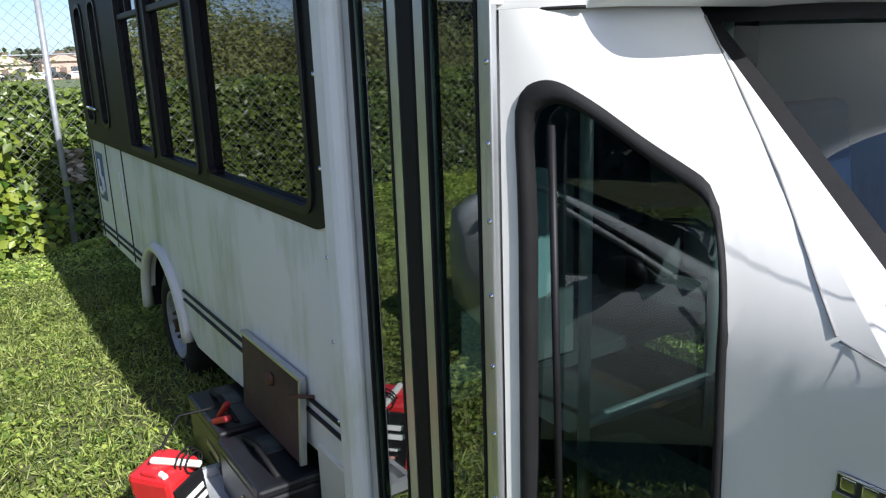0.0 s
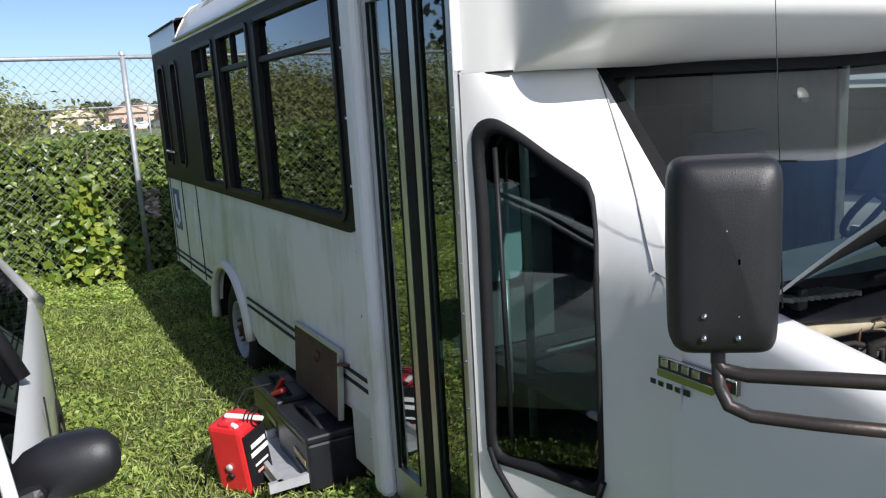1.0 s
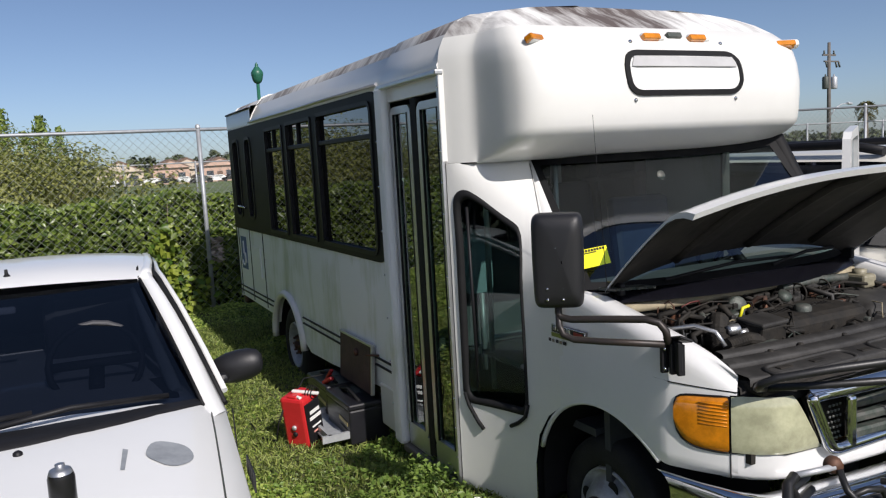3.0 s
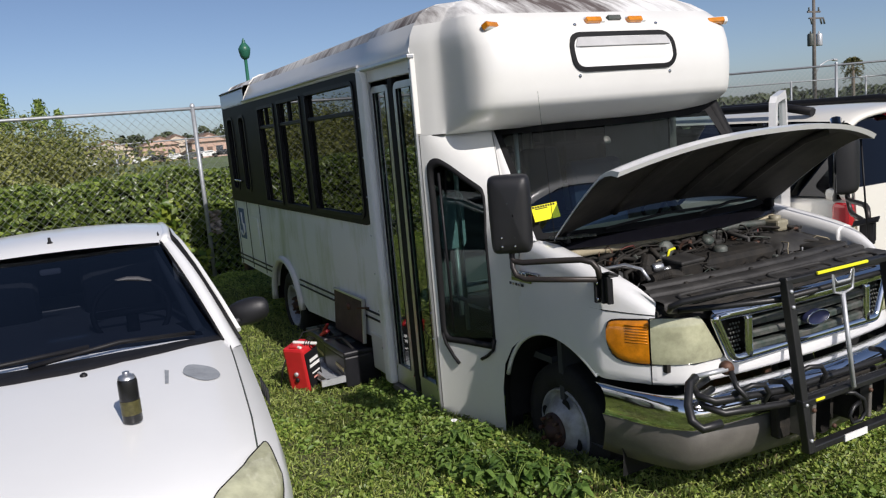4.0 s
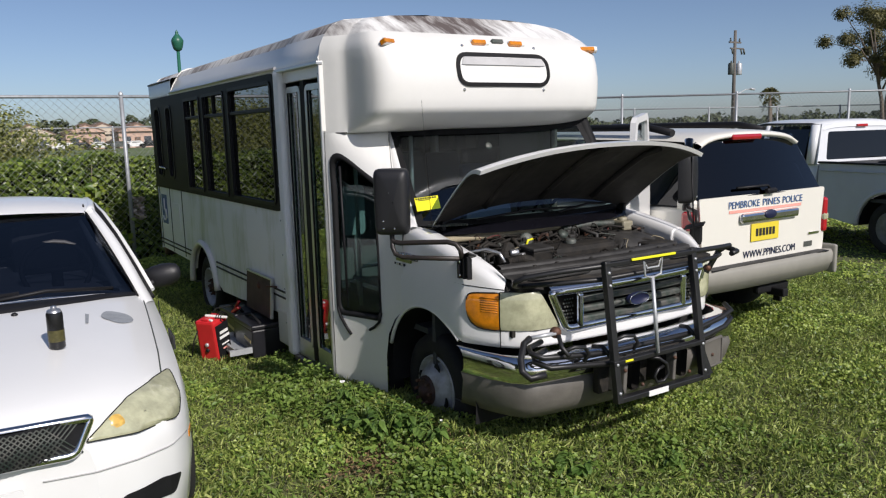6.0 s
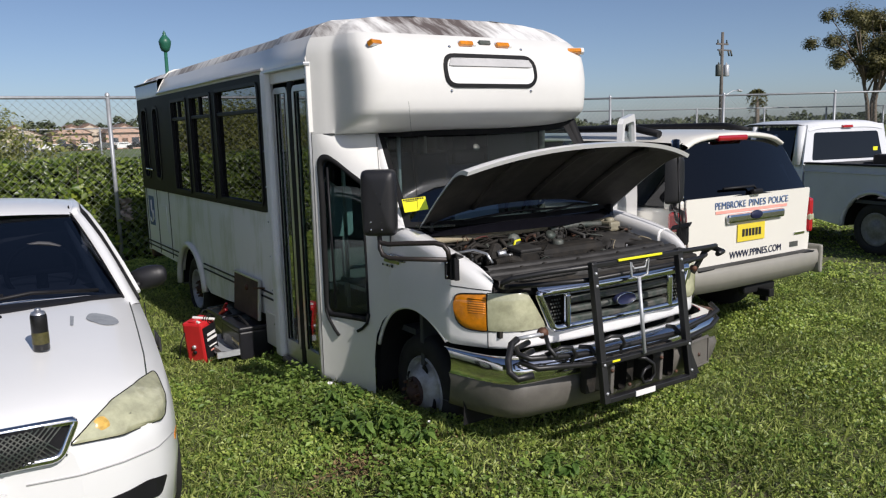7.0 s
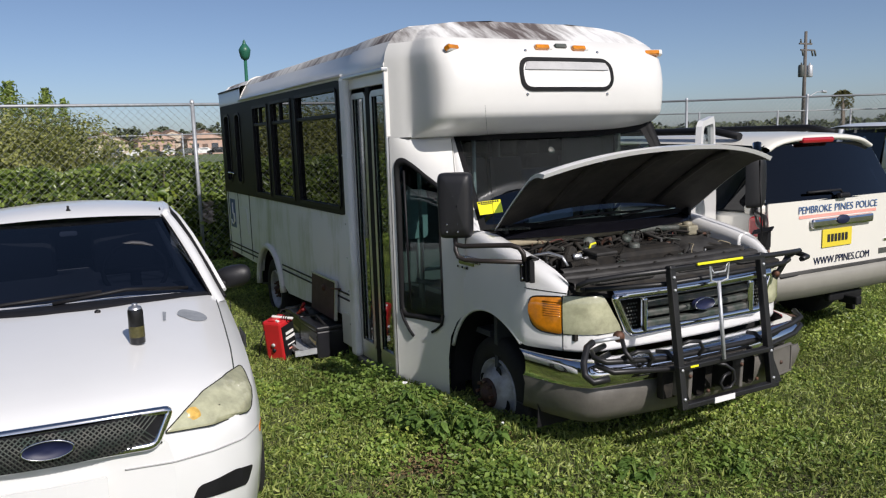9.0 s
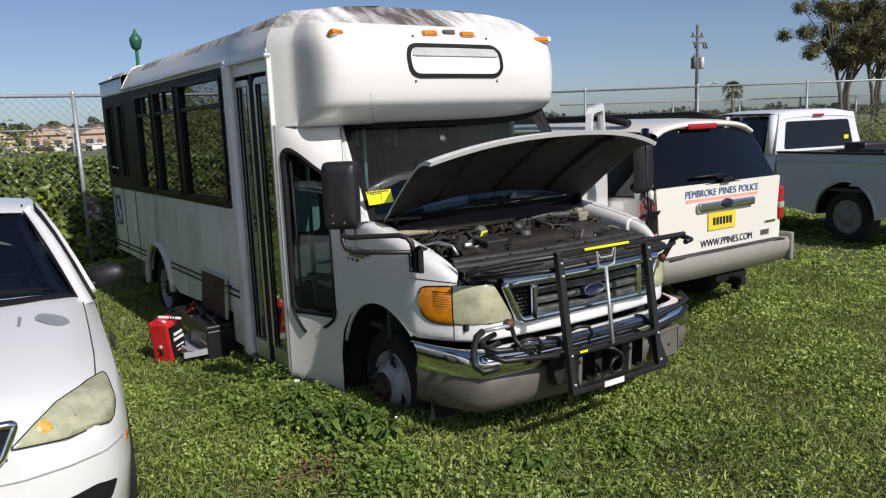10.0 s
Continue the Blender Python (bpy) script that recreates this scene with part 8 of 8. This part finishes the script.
# brackets, blocks, hoses and wires between them
for k in range(44):
    x, y = rng.uniform(C - 0.70, C + 0.70), rng.uniform(0.80, 1.16)
    z = 1.06 + 0.17 * (y - 0.7) / 0.46
    if rng.uniform() < 0.45:
        m_ = Mesh().box((x, y, z), (rng.uniform(0.03, 0.11), rng.uniform(0.03, 0.09), rng.uniform(0.04, 0.10)), rot=(rng.uniform(-12, 12), rng.uniform(-12, 12), rng.uniform(-30, 30)), r=0.008)
        m_.box((x + 0.01, y - 0.02, z + 0.035), (0.03, 0.03, 0.03), rot=(0, 0, rng.uniform(-30, 30)), r=0.006)
    else:
        ax_ = (rng.normal(), rng.normal() - 0.5, rng.uniform(0.2, 1.0))
        q = rng.uniform(0.014, 0.034)
        m_ = Mesh().lathe((x, y, z), ax_, [(0, -0.05), (q, -0.05), (q, -0.01), (q * 1.2, -0.01), (q * 1.2, 0.012), (q * 0.7, 0.018), (q * 0.6, 0.04), (0, 0.042)], 12)
    wpart("engine_block", m_, (ENGINE_BLACK, DUSTY, ENGINE_BLACK, ENGINE_BLACK, ENGINE_GREY, DUSTY, RUST)[k % 7], bus)
for k in range(120):
    p = Vector((rng.uniform(C - 0.72, C + 0.66), rng.uniform(0.78, 1.17), 0))
    p.z = 1.09 + 0.15 * (p.y - 0.78) / 0.39 + rng.uniform(0, 0.035)
    d = Vector((rng.normal(0, 0.13), rng.normal(0, 0.07), 0))
    thin = k % 3 == 0
    r = rng.uniform(0.0025, 0.005) if thin else rng.uniform(0.006, 0.015)
    bend = Vector((-d.y, d.x, 0)) * rng.uniform(-0.6, 0.6)
    pts = [p - Vector((0, 0, 0.07)), p, p + d * 0.35 + bend * 0.6 + Vector((0, 0, rng.uniform(0.01, 0.04))), p + d * 0.75 + bend + Vector((0, 0, rng.uniform(0.0, 0.03))), p + d, p + d * 1.1 - Vector((0, 0, 0.08))]
    wpart("wire" if thin else "engine_hose", Mesh().tube(pts, r, 6 if thin else 8), (ENGINE_BLACK, RED_WIRE, ENGINE_BLACK, RUST, ENGINE_BLACK, ENGINE_GREY, ENGINE_BLACK, DUSTY, ENGINE_TAN if thin else ENGINE_BLACK, ENGINE_BLACK)[k % 10 if thin or k % 10 != 1 else 0], bus)
wpart("silver_pipe", Mesh().tube([(2.66, 0.98, 1.22), (2.72, 0.88, 1.245), (2.76, 0.80, 1.225), (2.77, 0.76, 1.17)], 0.010, 8), ALU, bus)
wpart("silver_sleeve", Mesh().tube([(2.95, 0.86, 1.18), (2.99, 0.84, 1.185)], 0.017, 8), ALU, bus)
wpart("yellow_dipstick", Mesh().tube([(3.12, 1.00, 1.20), (3.14, 1.0, 1.245), (3.18, 1.0, 1.25)], 0.008, 6), YELLOW, bus)
wpart("red_cap", Mesh().lathe((3.10, 0.85, 1.17), (0, -0.3, 1), [(0.02, 0), (0.02, 0.03), (0, 0.035)], 10), mat("dull_red_cap", (0.20, 0.03, 0.02), 0.6), bus)

# ---- charger, battery and clamps by the door ----
ch = thing("battery_charger", "red portable battery charger standing on the grass", "charger", at=(1.82, 3.83, 0.0), turn=36, lean=-8.0)
part("case", Mesh().box((0, 0, 0.20), (0.19, 0.21, 0.38), r=0.025), RED_PAINT, ch, "red metal case")
fc = part("front_panel", Mesh().box((0.0, -0.108, 0.19), (0.165, 0.012, 0.31), r=0.004), BLACK_TRIM, ch)
for z, w, m_ in ((0.27, 0.11, WHITE_PRINT), (0.225, 0.13, WHITE_PRINT), (0.16, 0.10, WHITE_PRINT), (0.12, 0.08, RED_PRINT)):
    part("label_bar", Mesh().box((0.01, -0.116, z), (w, 0.003, 0.025 if z > 0.2 else 0.012)), m_, fc)
for z in (0.17, 0.12):
    part("knob", Mesh().lathe((-0.096, 0.0, z), (-1, 0, 0), [(0.018, 0), (0.018, 0.012), (0.01, 0.016), (0, 0.016)], 12), (STEEL if z > 0.15 else BLACK_TRIM), ch)
part("handle", Mesh().box((0, 0.0, 0.395), (0.16, 0.08, 0.022), r=0.009), RED_PAINT, ch)
clp = part("clamp", Mesh().box((0.01, -0.06, 0.405), (0.03, 0.20, 0.02), rot=(8, 0, 18), r=0.008).box((-0.05, -0.02, 0.395), (0.025, 0.12, 0.018), rot=(0, 0, -20), r=0.007), mat("clamp_white", (0.72, 0.71, 0.68), 0.5), ch, "pale clamps lying on top")
cl = Mesh()
for k in range(3):
    cl.tube([(0.05 + (0.05 + 0.006 * k) * math.cos(a), -0.11 + 0.02 * k, 0.385 + (0.04 + 0.005 * k) * math.sin(a)) for a in np.linspace(0, math.tau, 15)], 0.004, 5, caps=False)
part("coiled_lead", cl, BLACK_RUBBER, ch)
part("power_cord", Mesh().tube([(-0.09, 0.08, 0.30), (-0.14, 0.10, 0.22), (-0.13, 0.16, 0.06), (-0.05, 0.4, 0.02), (0.1, 0.6, 0.03)], 0.006, 6), BLACK_RUBBER, ch)
bt = thing("truck_battery", "large black battery on the pulled-out tray", "battery", at=(2.19, 3.72, 0.04))
part("case", Mesh().box((0, 0, 0.125), (0.30, 0.50, 0.25), r=0.015), BATTERY, bt)
part("lid", Mesh().box((0, 0, 0.27), (0.31, 0.51, 0.045), r=0.014), BATTERY, bt)
part("carry_strap", Mesh().tube([(-0.05, -0.2, 0.29), (-0.06, 0.0, 0.34), (-0.05, 0.2, 0.29)], 0.013, 6), BLACK_RUBBER, bt)
part("brand_bar", Mesh().box((-0.153, -0.12, 0.15), (0.004, 0.17, 0.028), rot=(6, 0, 0)), mat("gold_print", (0.5, 0.42, 0.2), 0.4), bt)
part("brand_bar", Mesh().box((-0.153, -0.12, 0.10), (0.004, 0.15, 0.012), rot=(6, 0, 0)), ENGINE_GREY, bt)
part("top_label", Mesh().box((0.0, 0.08, 0.294), (0.10, 0.16, 0.003)), ENGINE_GREY, bt)
bt2 = copy_thing(bt, pose(2.22, 4.30, 0.03))
rcl = thing("jumper_clamp", "red jumper clamp on the battery post", "clamp", at=(2.10, 4.10, 0.335))
part("jaws", Mesh().box((0, 0, 0.02), (0.035, 0.16, 0.03), rot=(-25, 0, 10), r=0.01).box((0.02, 0.03, 0.05), (0.03, 0.15, 0.025), rot=(-45, 0, 10), r=0.01), mat("clamp_red", (0.38, 0.02, 0.025), 0.45), rcl)
part("lead", Mesh().tube([(0, 0.08, 0.05), (-0.15, 0.14, 0.03), (-0.3, 0.10, -0.15), (-0.33, -0.02, -0.33)], 0.006, 6), BLACK_RUBBER, rcl)

# ---- distance ----
def house(x, y, w, h, d, wall_m, label, turn=0):
    t = thing("house", label, "house", "far houses", at=(x, y, 0.0), turn=turn)
    part("wall", Mesh().box((0, 0, h / 2), (w, d, h)), wall_m, t)
    r = Mesh()
    o = 0.5
    e = h + w * 0.26
    r.add([(-w / 2 - o, -d / 2 - o, h), (w / 2 + o, -d / 2 - o, h), (w / 2 + o, d / 2 + o, h), (-w / 2 - o, d / 2 + o, h), (0, -d / 2 - o, e), (0, d / 2 + o, e)], [(0, 4, 5, 3), (1, 2, 5, 4), (0, 1, 4), (2, 3, 5), (0, 3, 2, 1)])
    part("roof", r, ROOF_TILE, t)
    g = Mesh()
    g.add([(-w / 2, -d / 2 - 0.52, h), (w / 2, -d / 2 - 0.52, h), (0, -d / 2 - 0.52, e - 0.5)], [(0, 1, 2)])
    part("gable", g, wall_m, t)
    for k in (-0.28, 0.28):
        wdw = part("window", Mesh().box((w * k, -d / 2 - 0.03, h * 0.55), (w * 0.2, 0.1, h * 0.3), r=0.02), FAR_GLASS, t)
        part("sill", Mesh().box((w * k, -d / 2 - 0.06, h * 0.39), (w * 0.24, 0.2, 0.15)), WHITE_PRINT, wdw)
    part("door", Mesh().box((0, -d / 2 - 0.03, 1.1), (1.1, 0.1, 2.2), r=0.02), ROOF_TILE, t)
    return t


house(22.0, 165, 7.0, 3.3, 8, PEACH, "peach stucco house with a brown gable roof")
house(31.5, 165, 7.0, 3.3, 8, PEACH, "peach stucco house with a brown gable roof")
house(40.5, 166, 8.0, 3.3, 8, PEACH, "peach stucco house with a brown gable roof")
house(13.0, 172, 9.0, 3.0, 8, CREAM, "cream house with a wide brown roof")
house(26.8, 176, 10.0, 2.9, 8, CREAM, "cream house between the peach ones")
house(50.0, 176, 12.0, 2.9, 8, CREAM, "cream house with a wide brown roof")
fc_ = None
rng = np.random.default_rng(81)
for k in range(13):
    x = 10 + 3.2 * k + rng.uniform(-0.6, 0.6)
    m_ = (CAR_WHITE, ENGINE_GREY, WHITE_PRINT, BLACK_TRIM)[k % 4]
    t = thing("far_car", "small parked car in front of the far houses", "car", "far parked cars", at=(x, 152, 0.05))
    bb = Mesh().grid([[(yy, 0.85 * sx, z) for yy, z in ((-2.1, 0.35), (-2.1, 0.75), (-1.2, 0.9), (-0.6, 1.4), (0.9, 1.42), (1.6, 0.95), (2.1, 0.85), (2.1, 0.35))] for sx in (-1, 1)], False)
    n_ = len(bb.v)
    bb.add(bb.v[:8], [tuple(range(8))]).add(bb.v[8:16], [tuple(range(8))])
    part("body", bb, m_, t)
    part("window", Mesh().box((0.15, 0, 1.16), (1.7, 1.72, 0.32), r=0.1), FAR_GLASS, t)
    for wx in (-1.3, 1.3):
        part("wheel", Mesh().lathe((wx, -0.87, 0.3), (0, -1, 0), [(0.3, -0.2), (0.3, 0), (0, 0.02)], 12), TYRE, t)


def side_trees(x, y0, y1, h, n, seed, label):
    rng = np.random.default_rng(seed)
    y = rng.uniform(y0, y1, n)
    top = np.array([h * (0.75 + 0.5 * noise.noise(Vector((a * 0.25, seed, 0))) + 0.25 * noise.noise(Vector((a * 0.9, seed, 4)))) for a in y])
    c = np.stack([x + rng.normal(0, 1.0, n), y, np.maximum(top * rng.uniform(0, 1, n) ** 0.7, 0.1)], 1)
    return leaf_cloud("far_treeline", c, rng.normal(size=(n, 3)) + np.array([0.6, 0, 0.6]), rng.uniform(0.4, 0.8, n), FAR_LEAF, kind="stuff", label=label, category="trees", aspect=0.8)


side_trees(-19, -9, 34, 12.0, 42000, 93, "dark trees along the far side of the lot")


def far_trees(x0, x1, y, h, n, seed, label):
    rng = np.random.default_rng(seed)
    x = rng.uniform(x0, x1, n)
    top = np.array([h * (0.75 + 0.45 * noise.noise(Vector((a * 0.12, seed, 0))) + 0.25 * noise.noise(Vector((a * 0.5, seed, 4)))) for a in x])
    z = top * rng.uniform(0, 1, n) ** 0.7
    c = np.stack([x, y + rng.normal(0, 1.5, n), np.maximum(z, 0.1)], 1)
    nrm = rng.normal(size=(n, 3)) + np.array([0, -0.6, 0.6])
    return leaf_cloud("far_treeline", c, nrm, rng.uniform(0.7, 1.6, n), FAR_LEAF, kind="stuff", label=label, category="trees", aspect=0.8)


far_trees(-120, 75, 185, 7.5, 9000, 91, "distant dark treeline behind the houses")
far_trees(70, 330, 120, 3.9, 8000, 92, "low distant treeline behind the fences")

# utility pole with transformers, street lamp, palm, lamp post
up_ = thing("utility_pole", "wooden utility pole with two transformers and a street lamp", "utility pole", at=(63.2, 45.0, 0))
part("pole", Mesh().tube([(0, 0, 0), (0, 0, 10.4)], [0.20, 0.13], 10), WOOD_POLE, up_)
part("cross_arm", Mesh().box((0, 0, 9.3), (1.7, 0.14, 0.14)), WOOD_POLE, up_)
part("cross_arm", Mesh().box((0.3, 0, 8.75), (1.9, 0.14, 0.12)), WOOD_POLE, up_)
for x in (-0.55, 0.75, 1.15):
    part("cutout_fuse", Mesh().tube([(x, -0.1, 8.7), (x + 0.1, -0.15, 8.2)], 0.09, 6), ENGINE_GREY, up_)
for x, m_ in ((-0.6, ENGINE_GREY), (0.55, STEEL)):
    part("transformer", Mesh().lathe((x, -0.1, 6.3), (0, 0, 1), [(0, 0), (0.26, 0.02), (0.28, 0.1), (0.28, 1.0), (0.22, 1.1), (0.08, 1.12), (0.06, 1.3), (0, 1.3)], 14), m_, up_)
for x in (-0.65, 0.65):
    part("insulator", Mesh().lathe((x, 0, 9.36), (0, 0, 1), [(0.06, 0), (0.1, 0.1), (0.05, 0.2), (0.09, 0.3), (0, 0.36)], 8), ENGINE_GREY, up_)
part("lamp_arm", Mesh().tube([(0.1, 0, 3.8), (0.7, -0.1, 4.6), (1.5, -0.2, 4.95), (2.2, -0.3, 5.0)], 0.05, 6), STEEL, up_)
part("street_lamp_head", Mesh().box((2.4, -0.3, 4.98), (0.6, 0.3, 0.2), rot=(0, 6, 0), r=0.07), STEEL, up_)
lp = thing("green_lamp_post", "green lamp post with an urn-shaped lantern", "lamp post", at=(6.95, 25.0, 0))
part("post", Mesh().tube([(0, 0, 0), (0, 0, 4.95)], [0.09, 0.055], 10), GREEN_LAMP, lp)
part("lantern", Mesh().lathe((0, 0, 4.9), (0, 0, 1), [(0.05, 0.0), (0.13, 0.05), (0.17, 0.14), (0.20, 0.28), (0.21, 0.36), (0.17, 0.44), (0.09, 0.54), (0.05, 0.60), (0.06, 0.63), (0.02, 0.70), (0, 0.74)], 16), GREEN_LAMP, lp)
for x, y, h in ((86.0, 57.0, 5.6), (105.0, 70.0, 5.0)):
    pm = thing("palm_tree", "distant palm with a drooping crown", "palm tree", at=(x, y, 0))
    part("trunk", Mesh().tube([(0, 0, 0), (0.1, 0, h * 0.5), (0, 0, h)], [0.24, 0.19, 0.17], 8), BARK, pm)
    rng = np.random.default_rng(int(x))
    cs, ns, sz = [], [], []
    for k in range(24):
        a = k * 2.4
        el = rng.uniform(-0.4, 1.2)
        for t in np.linspace(0.15, 1, 14):
            q = 1.25 * t
            cs.append((q * math.cos(a) * math.cos(el * 0.6), q * math.sin(a) * math.cos(el * 0.6), h + 1.2 * math.sin(el) * t - 1.3 * t * t + rng.normal(0, 0.06)))
            ns.append((rng.normal(), rng.normal(), 1))
            sz.append(0.55)
    leaf_cloud("crown", cs, ns, sz, TREE_LEAF, pm, aspect=0.25)


def tree(name, x, y, h, r, seed, label, leaves=9000):
    rng = np.random.default_rng(seed)
    t = thing(name, label, "tree", at=(x, y, 0))
    tr = Mesh()
    tips = []
    for k in range(3):
        a = k * 2.1 + 0.4
        b = Vector((0.10 * math.cos(a), 0.10 * math.sin(a), 0))
        mid = Vector((0.28 * math.cos(a) - 0.12, 0.25 * math.sin(a), h * 0.34))
        top = Vector((0.95 * math.cos(a), 0.8 * math.sin(a), h * 0.60))
        tr.tube([b, b * 0.9 + mid * 0.45 + Vector((0.15, 0, 0)), mid, mid * 0.45 + top * 0.55 + Vector((0.2 * math.sin(5 * a), 0, 0)), top], [0.20, 0.16, 0.13, 0.10, 0.05], 8)
        for j in range(15):
            e = top + Vector((rng.normal(0, r * 0.55), rng.normal(0, r * 0.5), rng.uniform(-0.04, 0.40) * h))
            tr.tube([mid + (top - mid) * rng.uniform(0.2, 1), (top + e) / 2 + Vector((0, 0, 0.2)), e], [0.07, 0.04, 0.015], 5)
            tips.append(e)
    part("trunk", tr, BARK, t)
    cs, ns, sz = [], [], []
    for e in tips:
        lr = rng.uniform(0.28, 0.75) * r * 0.36
        for _ in range(leaves // len(tips)):
            d = rng.normal(size=3)
            d /= np.linalg.norm(d)
            q = lr * rng.uniform(0.2, 1.1)
            cs.append((e.x + d[0] * q, e.y + d[1] * q, e.z + d[2] * q * 0.8))
            ns.append((d[0], d[1], d[2] + 0.6))
            sz.append(rng.uniform(0.10, 0.24))
    leaf_cloud("crown", cs, ns, sz, TREE_LEAF, t, aspect=0.5)
    return t


tree("gum_tree", 52.6, 25.0, 9.0, 3.0, 61, "tall open-crowned tree behind the fences", 24000)
tree("gum_tree", 57.8, 25.5, 9.4, 5.2, 62, "tall open-crowned tree with several trunks", 30000)
for k, (x, y, r, h) in enumerate(((24.5, 8.6, 1.6, 1.9), (27.5, 7.0, 1.8, 2.1), (22.0, 11.5, 1.2, 1.5), (30.5, 5.6, 1.8, 2.2))):
    bush(x, y, r, h, 3500, 65 + k, BUSH_LEAF, "scrubby bush behind the side fence", s=(0.07, 0.14))
